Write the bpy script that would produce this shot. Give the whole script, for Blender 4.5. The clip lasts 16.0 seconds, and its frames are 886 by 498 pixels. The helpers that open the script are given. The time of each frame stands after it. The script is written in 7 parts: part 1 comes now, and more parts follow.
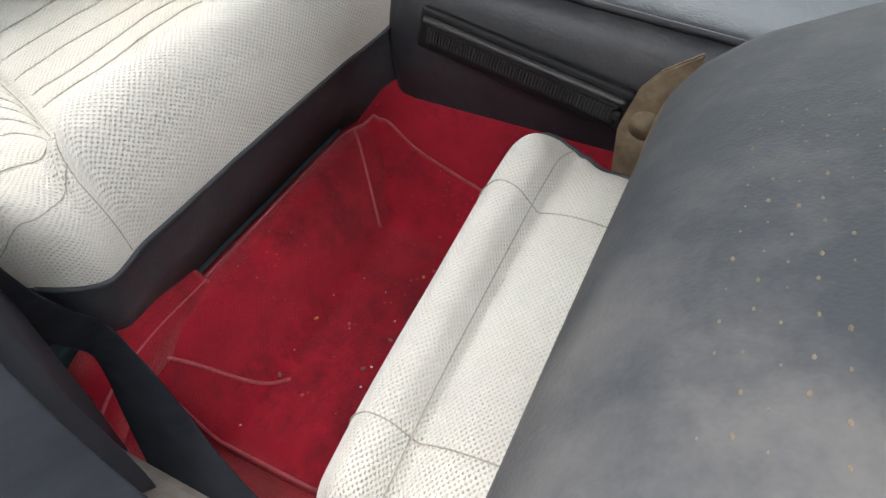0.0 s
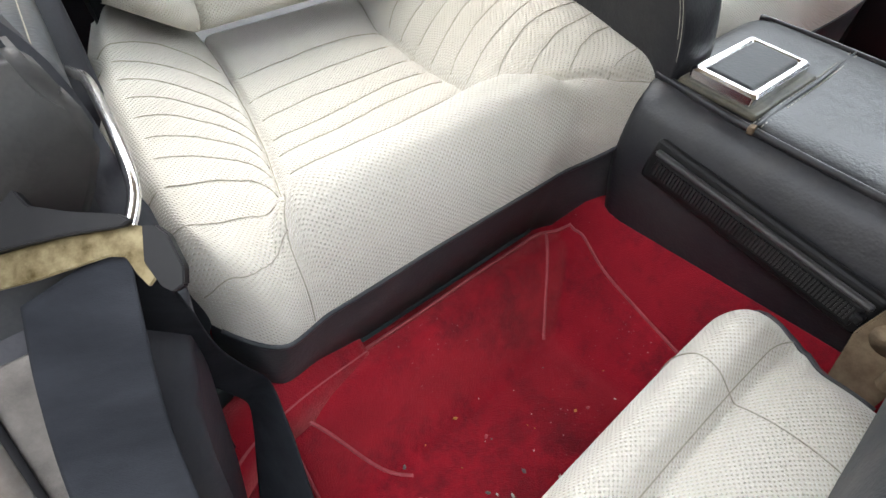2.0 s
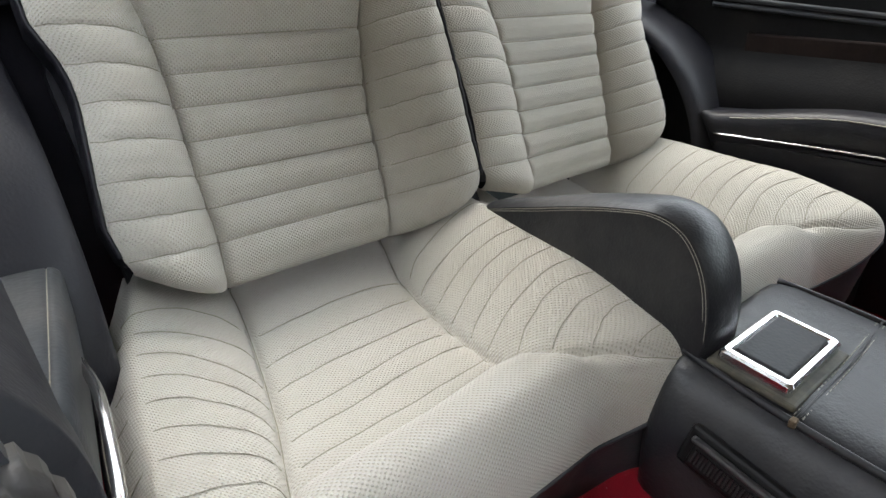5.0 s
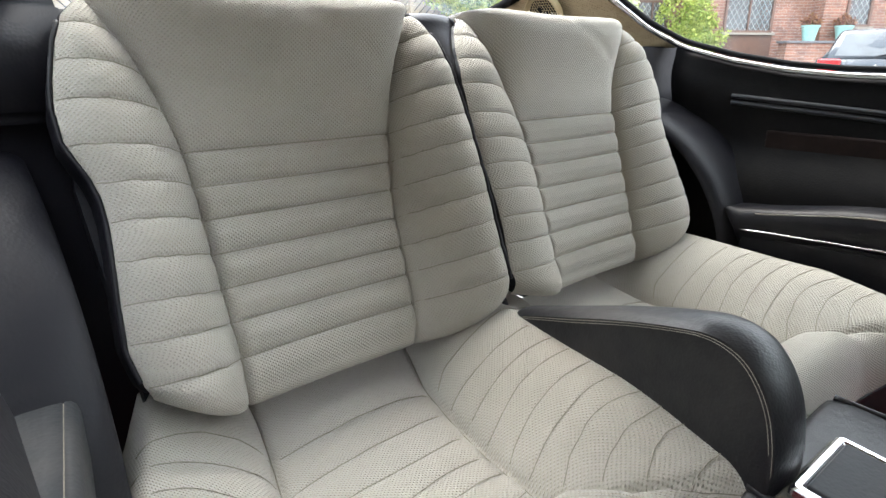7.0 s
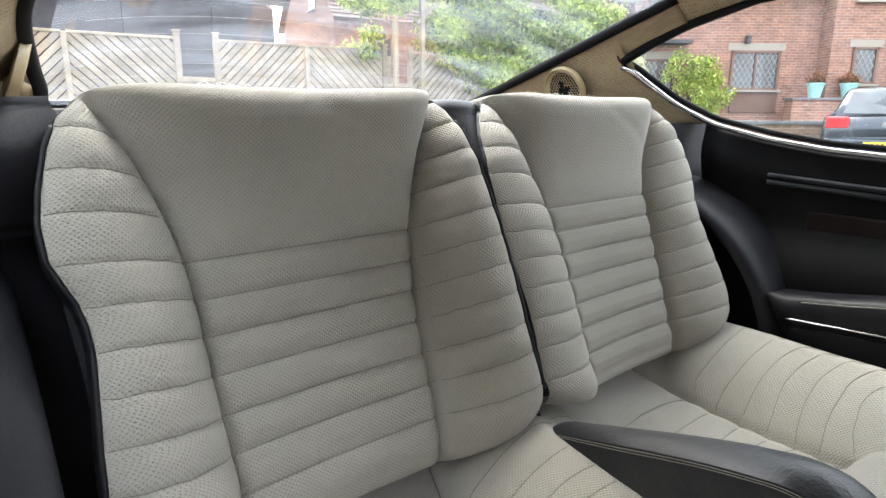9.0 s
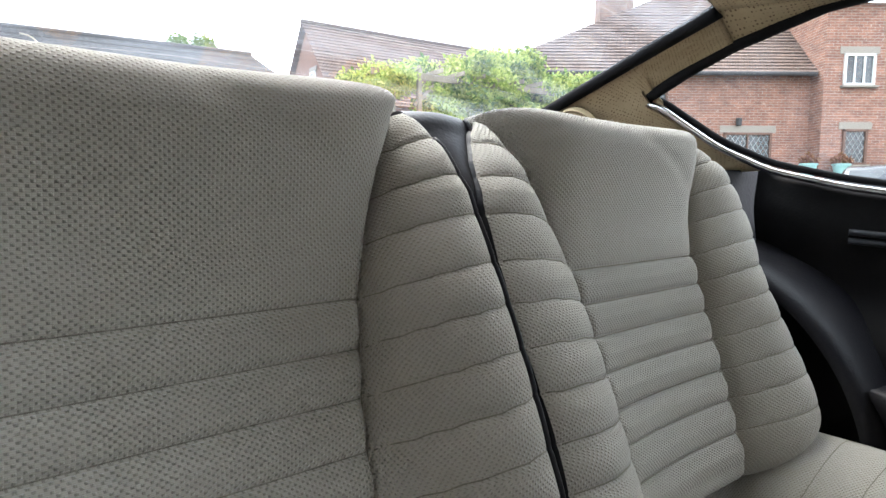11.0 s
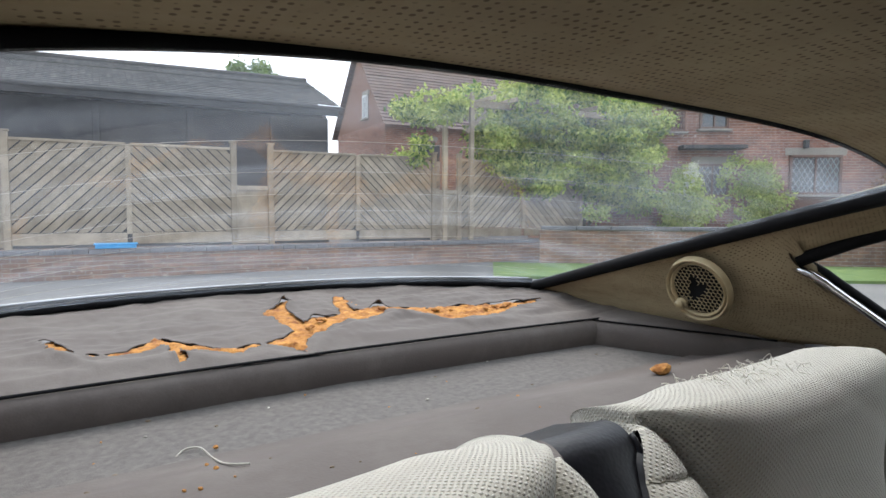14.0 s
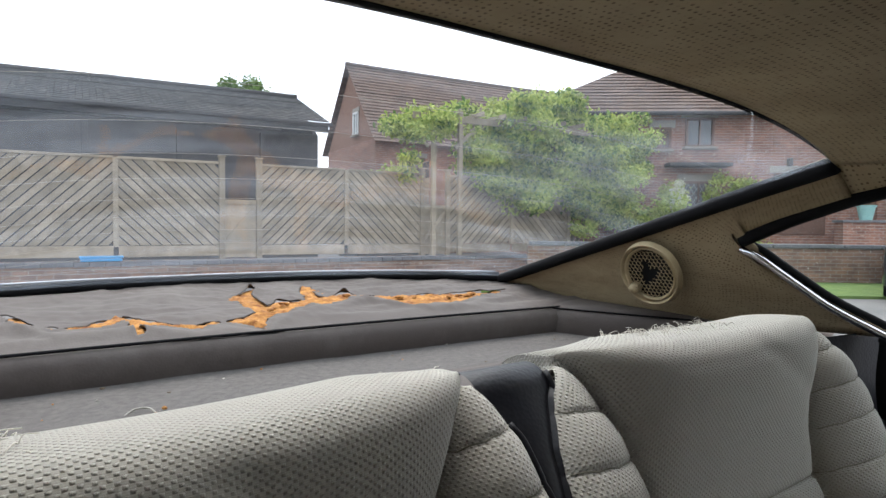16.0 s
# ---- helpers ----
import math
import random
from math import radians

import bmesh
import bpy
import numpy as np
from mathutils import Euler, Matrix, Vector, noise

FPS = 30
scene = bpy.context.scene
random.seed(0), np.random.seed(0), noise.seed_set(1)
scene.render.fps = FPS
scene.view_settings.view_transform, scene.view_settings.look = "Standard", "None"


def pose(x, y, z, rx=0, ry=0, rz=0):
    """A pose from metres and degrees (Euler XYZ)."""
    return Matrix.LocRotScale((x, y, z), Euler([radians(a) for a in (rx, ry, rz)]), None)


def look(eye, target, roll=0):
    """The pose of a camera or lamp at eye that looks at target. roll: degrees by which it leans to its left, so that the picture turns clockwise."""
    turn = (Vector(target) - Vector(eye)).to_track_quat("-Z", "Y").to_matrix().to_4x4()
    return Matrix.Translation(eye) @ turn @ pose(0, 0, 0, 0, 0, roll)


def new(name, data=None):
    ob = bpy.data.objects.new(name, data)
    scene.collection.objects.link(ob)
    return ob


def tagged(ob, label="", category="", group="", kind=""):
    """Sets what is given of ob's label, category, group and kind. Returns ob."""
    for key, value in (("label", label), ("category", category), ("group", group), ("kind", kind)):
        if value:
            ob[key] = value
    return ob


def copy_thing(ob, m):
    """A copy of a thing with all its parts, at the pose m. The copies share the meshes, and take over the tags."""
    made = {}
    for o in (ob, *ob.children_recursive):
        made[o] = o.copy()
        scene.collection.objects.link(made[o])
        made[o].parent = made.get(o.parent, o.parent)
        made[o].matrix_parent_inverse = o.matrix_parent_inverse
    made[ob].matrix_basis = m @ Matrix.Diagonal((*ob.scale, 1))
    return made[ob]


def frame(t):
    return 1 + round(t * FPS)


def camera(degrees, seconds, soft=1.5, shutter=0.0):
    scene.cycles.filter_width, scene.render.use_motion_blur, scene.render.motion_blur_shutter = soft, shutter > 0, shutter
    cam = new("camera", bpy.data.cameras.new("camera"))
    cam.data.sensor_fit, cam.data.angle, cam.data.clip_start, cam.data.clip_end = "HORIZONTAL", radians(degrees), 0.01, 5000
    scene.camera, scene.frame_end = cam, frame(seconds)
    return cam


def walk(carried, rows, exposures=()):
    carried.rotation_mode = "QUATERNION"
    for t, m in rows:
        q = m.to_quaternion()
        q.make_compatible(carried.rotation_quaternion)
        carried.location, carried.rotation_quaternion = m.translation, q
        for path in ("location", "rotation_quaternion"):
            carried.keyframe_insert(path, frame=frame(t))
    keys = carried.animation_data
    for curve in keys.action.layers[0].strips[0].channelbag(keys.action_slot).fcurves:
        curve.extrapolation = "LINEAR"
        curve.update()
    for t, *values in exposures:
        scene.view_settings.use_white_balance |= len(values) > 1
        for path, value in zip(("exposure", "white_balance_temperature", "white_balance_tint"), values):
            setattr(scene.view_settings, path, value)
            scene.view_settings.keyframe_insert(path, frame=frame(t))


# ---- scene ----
cam = camera(72.67, 16.0, shutter=0.0)
PATH = [
    (0, (-0.7593, -0.1128, 0.5405), (0.4412, 0.5456, -0.9174), -3.56),
    (0.5, (-0.7582, -0.1146, 0.5244), (0.3292, 0.7324, -0.9248), -1.73),
    (1, (-0.7529, -0.0821, 0.5370), (0.2655, 0.8450, -0.9133), -0.09),
    (1.5, (-0.7407, -0.0529, 0.5526), (0.2698, 0.9454, -0.8553), 0.78),
    (2, (-0.7268, -0.0334, 0.5714), (0.2978, 1.0477, -0.7633), 0.83),
    (2.5, (-0.7105, -0.0225, 0.5904), (0.3468, 1.1411, -0.6457), 0.59),
    (3, (-0.7027, 0.0024, 0.5978), (0.3927, 1.2167, -0.5536), 0.78),
    (3.5, (-0.6848, 0.0167, 0.6117), (0.4384, 1.2733, -0.4650), 0.86),
    (4, (-0.6841, 0.0169, 0.6245), (0.4745, 1.3129, -0.3644), 0.79),
    (6.5, (-0.6819, 0.0725, 0.6699), (0.5640, 1.4844, -0.0040), 0.48),
    (7, (-0.6796, 0.0880, 0.6775), (0.5751, 1.5201, 0.0651), 0.38),
    (7.5, (-0.6713, 0.1034, 0.6914), (0.5859, 1.5523, 0.1255), 0.35),
    (8, (-0.6668, 0.1241, 0.7073), (0.5893, 1.5852, 0.1711), 0.33),
    (8.5, (-0.6610, 0.1480, 0.7328), (0.5951, 1.6219, 0.2331), 0.30),
    (11, (-0.4231, 0.3889, 0.6570), (0.8704, 1.9028, 0.4699), 0.31),
    (11.5, (-0.3930, 0.4750, 0.7301), (0.9002, 1.9938, 0.5855), 0.33),
    (12, (-0.4292, 0.5425, 0.7765), (0.8569, 2.0683, 0.6425), 0.44),
    (12.5, (-0.4162, 0.5960, 0.8181), (0.8382, 2.1477, 0.6815), 0.55),
    (13, (-0.3882, 0.6106, 0.8750), (0.8320, 2.1892, 0.7361), 0.37),
    (13.5, (-0.3816, 0.5934, 0.9098), (0.8103, 2.1936, 0.7729), 0.30),
    (14, (-0.3757, 0.5853, 0.9173), (0.7954, 2.2008, 0.7809), 0.33),
    (14.5, (-0.3641, 0.5784, 0.9085), (0.7977, 2.1998, 0.7633), 0.40),
    (15, (-0.3286, 0.5823, 0.8818), (0.8331, 2.1993, 0.6936), 0.47),
    (15.5, (-0.3080, 0.5644, 0.8576), (0.8617, 2.1711, 0.6324), 0.61),
    (16, (-0.3492, 0.5244, 0.8591), (0.8478, 2.1248, 0.7818), 0.56),
]
walk(cam, [(t, look(e, a, r)) for t, e, a, r in PATH], [(0.0, 3.05, 6500, 10), (1.0, 3.2, 6500, 10), (2.0, 3.2, 6500, 10), (2.5, 3.05, 6500, 10), (4.0, 2.6, 6500, 10), (7.0, 2.46, 6470, 10), (8.0, 2.41, 6450, 10), (8.5, 2.31, 6450, 10), (11.0, 2.0, 6300, 10), (11.5, 1.75, 6200, 10), (12.5, 1.0, 6150, 10), (14.0, 0.93, 6350, 10), (14.5, 0.84, 6400, 10), (15.0, 0.79, 6390, 10), (16.0, 0.9, 6350, 10)])

# ---- light ----
world = bpy.data.worlds.new("overcast_sky")
scene.world = world
world.use_nodes = True
wn, wl = world.node_tree.nodes, world.node_tree.links
sky = wn.new("ShaderNodeTexSky")
sky.sky_type = "NISHITA"
sky.sun_disc = False
sky.sun_elevation, sky.sun_rotation = radians(59), radians(22)
sky.air_density, sky.dust_density, sky.ozone_density = 1.0, 6.0, 0.5
cloud = wn.new("ShaderNodeMixRGB")
cloud.inputs[0].default_value = 0.72
cloud.inputs[2].default_value = (9.8, 10.2, 10.9, 1)
wl.new(sky.outputs[0], cloud.inputs[1])
wl.new(cloud.outputs[0], wn["Background"].inputs[0])
wn["Background"].inputs[1].default_value = 0.15
sun = new("sun", bpy.data.lights.new("sun", "SUN"))
sun.data.energy, sun.data.angle, sun.data.color = 0.8, radians(30), (1.0, 0.96, 0.9)
sun.matrix_world = look((2.0, 5.0, 9), (0, 0, 0))


# ---- materials ----
def nodes_of(name):
    m = bpy.data.materials.new(name)
    m.use_nodes = True
    return m, m.node_tree.nodes, m.node_tree.links, m.node_tree.nodes["Principled BSDF"]


def math_node(n, l, op, a, b=None, c=None):
    k = n.new("ShaderNodeMath")
    k.operation = op
    for i, v in enumerate((a, b, c)):
        if v is None:
            continue
        if isinstance(v, (int, float)):
            k.inputs[i].default_value = v
        else:
            l.new(v, k.inputs[i])
    return k.outputs[0]


def coords(n, l, kind="Object", scale=(1, 1, 1), turn=(0, 0, 0)):
    t = n.new("ShaderNodeTexCoord")
    mp = n.new("ShaderNodeMapping")
    mp.inputs["Scale"].default_value = scale
    mp.inputs["Rotation"].default_value = turn
    l.new(t.outputs[kind], mp.inputs[0])
    return mp.outputs[0]


def noise_of(n, l, vec, scale, detail=4.0, rough=0.6):
    k = n.new("ShaderNodeTexNoise")
    k.inputs["Scale"].default_value, k.inputs["Detail"].default_value, k.inputs["Roughness"].default_value = scale, detail, rough
    if vec is not None:
        l.new(vec, k.inputs["Vector"])
    return k.outputs[0]


def ramp(n, l, fac, stops):
    k = n.new("ShaderNodeValToRGB")
    els = k.color_ramp.elements
    while len(els) < len(stops):
        els.new(0.5)
    for e, (p, c) in zip(els, stops):
        e.position = p
        e.color = (*c, 1) if len(c) == 3 else c
    l.new(fac, k.inputs[0])
    return k.outputs[0]


def mixc(n, l, fac, a, b, mode="MIX"):
    k = n.new("ShaderNodeMixRGB")
    k.blend_type = mode
    for i, v in enumerate((fac, a, b)):
        if isinstance(v, (int, float)):
            k.inputs[i].default_value = v
        elif isinstance(v, tuple):
            k.inputs[i].default_value = (*v, 1)
        else:
            l.new(v, k.inputs[i])
    return k.outputs[0]


def bump(n, l, height, strength, dist, normal=None):
    k = n.new("ShaderNodeBump")
    k.inputs["Strength"].default_value, k.inputs["Distance"].default_value = strength, dist
    l.new(height, k.inputs["Height"])
    if normal is not None:
        l.new(normal, k.inputs["Normal"])
    return k.outputs[0]


def plain(name, c1, c2, scale=20.0, rough=0.6, grain=200.0, depth=0.0005, metal=0.0, spec=0.5, kind="Object", stretch=(1, 1, 1), vary=0.0):
    """A surface whose colour drifts between c1 and c2, with fine relief."""
    m, n, l, b = nodes_of(name)
    v = coords(n, l, kind, stretch)
    a = noise_of(n, l, v, scale, 6.0, 0.65)
    col = ramp(n, l, a, [(0.3, c1), (0.7, c2)])
    if vary:
        info = n.new("ShaderNodeObjectInfo")
        k = math_node(n, l, "MULTIPLY_ADD", info.outputs["Random"], 2 * vary, 1 - vary)
        col = mixc(n, l, 1.0, col, k, "MULTIPLY")
    l.new(col, b.inputs["Base Color"])
    g = noise_of(n, l, v, grain, 3.0)
    l.new(math_node(n, l, "MULTIPLY_ADD", a, 0.25, rough - 0.12), b.inputs["Roughness"])
    b.inputs["Metallic"].default_value = metal
    b.inputs["Specular IOR Level"].default_value = spec
    if depth:
        l.new(bump(n, l, g, 0.6, depth), b.inputs["Normal"])
    return m


def fabric_material(name, light, dark):
    """Ribbed weave with small staggered dimples, on uv in metres."""
    m, n, l, b = nodes_of(name)
    t = n.new("ShaderNodeTexCoord")
    sep = n.new("ShaderNodeSeparateXYZ")
    wob = n.new("ShaderNodeVectorMath")
    wob.operation = "MULTIPLY_ADD"
    nz = n.new("ShaderNodeTexNoise")
    nz.inputs["Scale"].default_value = 45
    l.new(t.outputs["UV"], nz.inputs["Vector"])
    l.new(nz.outputs["Color"], wob.inputs[0])
    wob.inputs[1].default_value = (0.0024, 0.0024, 0)
    l.new(t.outputs["UV"], wob.inputs[2])
    l.new(wob.outputs[0], sep.inputs[0])
    k = 2 * math.pi / 0.0060
    su = math_node(n, l, "SINE", math_node(n, l, "MULTIPLY", sep.outputs[0], k))
    sv = math_node(n, l, "SINE", math_node(n, l, "MULTIPLY", sep.outputs[1], k * 1.2))
    w = math_node(n, l, "MULTIPLY", su, sv)
    pit = ramp(n, l, math_node(n, l, "MULTIPLY_ADD", w, 0.5, 0.5), [(0.04, (0, 0, 0)), (0.46, (1, 1, 1))])
    v = coords(n, l, "Object")
    drift = noise_of(n, l, v, 5.0, 5.0, 0.6)
    fine = noise_of(n, l, t.outputs["UV"], 900.0, 2.0)
    col = mixc(n, l, drift, light, tuple(0.86 * c for c in light))
    stain = ramp(n, l, noise_of(n, l, v, 11.0, 6.0, 0.7), [(0.58, (0, 0, 0)), (0.78, (1, 1, 1))])
    col = mixc(n, l, math_node(n, l, "MULTIPLY", stain, 0.30), col, (0.42, 0.37, 0.27))
    soil = ramp(n, l, noise_of(n, l, v, 3.2, 7.0, 0.68), [(0.46, (0, 0, 0)), (0.72, (1, 1, 1))])
    col = mixc(n, l, math_node(n, l, "MULTIPLY", soil, 0.32), col, (0.34, 0.315, 0.26))
    deep = math_node(n, l, "MULTIPLY_ADD", noise_of(n, l, t.outputs["UV"], 75.0, 3.0), 0.68, 0.12)
    slit = math_node(n, l, "MULTIPLY_ADD", math_node(n, l, "SINE", math_node(n, l, "MULTIPLY", sep.outputs[0], k * 5.0)), 0.5, 0.5)
    slit = math_node(n, l, "MULTIPLY_ADD", slit, 0.75, 0.25)
    dimple = math_node(n, l, "MULTIPLY", math_node(n, l, "MULTIPLY", math_node(n, l, "SUBTRACT", 1.0, pit), deep), slit)
    rib = math_node(n, l, "MULTIPLY_ADD", math_node(n, l, "SINE", math_node(n, l, "MULTIPLY", sep.outputs[1], k * 4.8)), 0.5, 0.5)
    col = mixc(n, l, math_node(n, l, "MULTIPLY", rib, 0.16), col, dark)
    col = mixc(n, l, dimple, col, dark)
    col = mixc(n, l, math_node(n, l, "MULTIPLY", fine, 0.22), col, dark)
    l.new(col, b.inputs["Base Color"])
    b.inputs["Roughness"].default_value = 0.92
    b.inputs["Specular IOR Level"].default_value = 0.25
    b.inputs["Sheen Weight"].default_value = 0.25
    n1 = bump(n, l, pit, 0.9, 0.0016)
    l.new(bump(n, l, fine, 0.35, 0.0006, n1), b.inputs["Normal"])
    return m


def vinyl_material(name, c, rough=0.42, grain=260.0, dust=0.12, spec=0.24, wrinkle=0.25):
    m, n, l, b = nodes_of(name)
    v = coords(n, l)
    vor = n.new("ShaderNodeTexVoronoi")
    vor.inputs["Scale"].default_value = grain
    l.new(v, vor.inputs["Vector"])
    a = noise_of(n, l, v, 7.0, 6.0, 0.7)
    d = ramp(n, l, a, [(0.45, (0, 0, 0)), (0.75, (1, 1, 1))])
    col = mixc(n, l, math_node(n, l, "MULTIPLY", d, dust), c, (0.22, 0.20, 0.18))
    l.new(col, b.inputs["Base Color"])
    l.new(math_node(n, l, "MULTIPLY_ADD", a, 0.35, rough - 0.15), b.inputs["Roughness"])
    wr = noise_of(n, l, v, 22.0, 5.0, 0.55)
    n1 = bump(n, l, wr, wrinkle, 0.004)
    l.new(bump(n, l, vor.outputs["Distance"], 0.35, 0.0006, n1), b.inputs["Normal"])
    b.inputs["Specular IOR Level"].default_value = spec
    return m


def carpet_material(name, c1, c2):
    m, n, l, b = nodes_of(name)
    v = coords(n, l)
    a = noise_of(n, l, v, 6.0, 5.0, 0.6)
    col = ramp(n, l, a, [(0.3, c1), (0.7, c2)])
    f = noise_of(n, l, v, 700.0, 2.0)
    col = mixc(n, l, math_node(n, l, "MULTIPLY", f, 0.35), col, tuple(0.45 * k for k in c1))
    dirt = ramp(n, l, noise_of(n, l, v, 13.0, 7.0, 0.75), [(0.48, (0, 0, 0)), (0.70, (1, 1, 1))])
    col = mixc(n, l, math_node(n, l, "MULTIPLY", dirt, 0.7), col, (0.035, 0.004, 0.007))
    lint = ramp(n, l, noise_of(n, l, v, 300.0, 1.0), [(0.735, (0, 0, 0)), (0.76, (1, 1, 1))])
    where = ramp(n, l, noise_of(n, l, v, 4.5, 3.0), [(0.48, (0, 0, 0)), (0.66, (1, 1, 1))])
    col = mixc(n, l, math_node(n, l, "MULTIPLY", math_node(n, l, "MULTIPLY", lint, where), 0.5), col, (0.5, 0.42, 0.40))
    l.new(col, b.inputs["Base Color"])
    b.inputs["Roughness"].default_value = 0.95
    b.inputs["Specular IOR Level"].default_value = 0.15
    b.inputs["Sheen Weight"].default_value = 0.35
    b.inputs["Sheen Tint"].default_value = (0.9, 0.25, 0.25, 1)
    l.new(bump(n, l, f, 0.7, 0.002), b.inputs["Normal"])
    return m


def headliner_material(name):
    """Aged cream vinyl with clusters of small perforations."""
    m, n, l, b = nodes_of(name)
    v = coords(n, l, "UV")
    a = noise_of(n, l, v, 5.0, 6.0, 0.65)
    col = ramp(n, l, a, [(0.25, (0.225, 0.165, 0.092)), (0.6, (0.385, 0.310, 0.192))])
    vor = n.new("ShaderNodeTexVoronoi")
    vor.inputs["Scale"].default_value = 150.0
    vor.inputs["Randomness"].default_value = 0.25
    l.new(v, vor.inputs["Vector"])
    hole = ramp(n, l, vor.outputs["Distance"], [(0.20, (1, 1, 1)), (0.28, (0, 0, 0))])
    patch = ramp(n, l, noise_of(n, l, v, 45.0, 1.0), [(0.36, (0, 0, 0)), (0.46, (1, 1, 1))])
    hk = math_node(n, l, "MULTIPLY", hole, patch)
    col = mixc(n, l, math_node(n, l, "MULTIPLY", hk, 0.85), col, (0.10, 0.062, 0.030))
    rust = ramp(n, l, noise_of(n, l, v, 14.0, 7.0, 0.75), [(0.62, (0, 0, 0)), (0.75, (1, 1, 1))])
    col = mixc(n, l, math_node(n, l, "MULTIPLY", rust, 0.5), col, (0.23, 0.12, 0.05))
    l.new(col, b.inputs["Base Color"])
    b.inputs["Roughness"].default_value = 0.7
    b.inputs["Specular IOR Level"].default_value = 0.25
    l.new(bump(n, l, hk, -0.5, 0.001), b.inputs["Normal"])
    return m


def brick_material(name, c1, c2, mortar, scale=1.0, kind="UV"):
    m, n, l, b = nodes_of(name)
    v = coords(n, l, kind)
    k = n.new("ShaderNodeTexBrick")
    l.new(v, k.inputs["Vector"])
    k.inputs["Scale"].default_value = scale
    k.inputs["Color1"].default_value = (*c1, 1)
    k.inputs["Color2"].default_value = (*c2, 1)
    k.inputs["Mortar"].default_value = (*mortar, 1)
    k.inputs["Mortar Size"].default_value = 0.006
    k.inputs["Bias"].default_value = -0.1
    k.inputs["Brick Width"].default_value, k.inputs["Row Height"].default_value = 0.225, 0.075
    a = noise_of(n, l, v, 3.0, 6.0, 0.7)
    col = mixc(n, l, 1.0, k.outputs["Color"], ramp(n, l, a, [(0.25, (0.6, 0.6, 0.62)), (0.75, (1.25, 1.2, 1.15))]), "MULTIPLY")
    pale = ramp(n, l, noise_of(n, l, v, 9.0, 2.0), [(0.66, (0, 0, 0)), (0.7, (1, 1, 1))])
    col = mixc(n, l, math_node(n, l, "MULTIPLY", pale, 0.45), col, (0.52, 0.45, 0.38))
    l.new(col, b.inputs["Base Color"])
    b.inputs["Roughness"].default_value = 0.9
    l.new(bump(n, l, math_node(n, l, "SUBTRACT", 1.0, k.outputs["Fac"]), 0.6, 0.008), b.inputs["Normal"])
    return m


def tile_material(name, c1, c2):
    m, n, l, b = nodes_of(name)
    v = coords(n, l, "UV")
    k = n.new("ShaderNodeTexBrick")
    l.new(v, k.inputs["Vector"])
    k.inputs["Scale"].default_value = 1.0
    k.inputs["Color1"].default_value, k.inputs["Color2"].default_value = (*c1, 1), (*c2, 1)
    k.inputs["Mortar"].default_value = (*[0.35 * c for c in c1], 1)
    k.inputs["Mortar Size"].default_value = 0.008
    k.inputs["Brick Width"].default_value, k.inputs["Row Height"].default_value = 0.17, 0.11
    a = noise_of(n, l, v, 1.2, 7.0, 0.7)
    col = mixc(n, l, 1.0, k.outputs["Color"], ramp(n, l, a, [(0.25, (0.6, 0.6, 0.6)), (0.75, (1.3, 1.3, 1.25))]), "MULTIPLY")
    moss = ramp(n, l, noise_of(n, l, v, 7.0, 5.0, 0.7), [(0.6, (0, 0, 0)), (0.7, (1, 1, 1))])
    col = mixc(n, l, math_node(n, l, "MULTIPLY", moss, 0.4), col, (0.36, 0.36, 0.31))
    l.new(col, b.inputs["Base Color"])
    b.inputs["Roughness"].default_value = 0.85
    l.new(bump(n, l, k.outputs["Color"], 0.5, 0.01), b.inputs["Normal"])
    return m


def leaf_material(name, c1, c2):
    m, n, l, b = nodes_of(name)
    g = n.new("ShaderNodeNewGeometry")
    col = ramp(n, l, g.outputs["Random Per Island"], [(0.0, c1), (1.0, c2)])
    l.new(col, b.inputs["Base Color"])
    b.inputs["Roughness"].default_value = 0.6
    b.inputs["Subsurface Weight"].default_value = 0.0
    b.inputs["Transmission Weight"].default_value = 0.0
    tr = n.new("ShaderNodeBsdfTranslucent")
    l.new(col, tr.inputs[0])
    mx = n.new("ShaderNodeMixShader")
    mx.inputs[0].default_value = 0.35
    l.new(b.outputs[0], mx.inputs[1])
    l.new(tr.outputs[0], mx.inputs[2])
    l.new(mx.outputs[0], n["Material Output"].inputs[0])
    return m


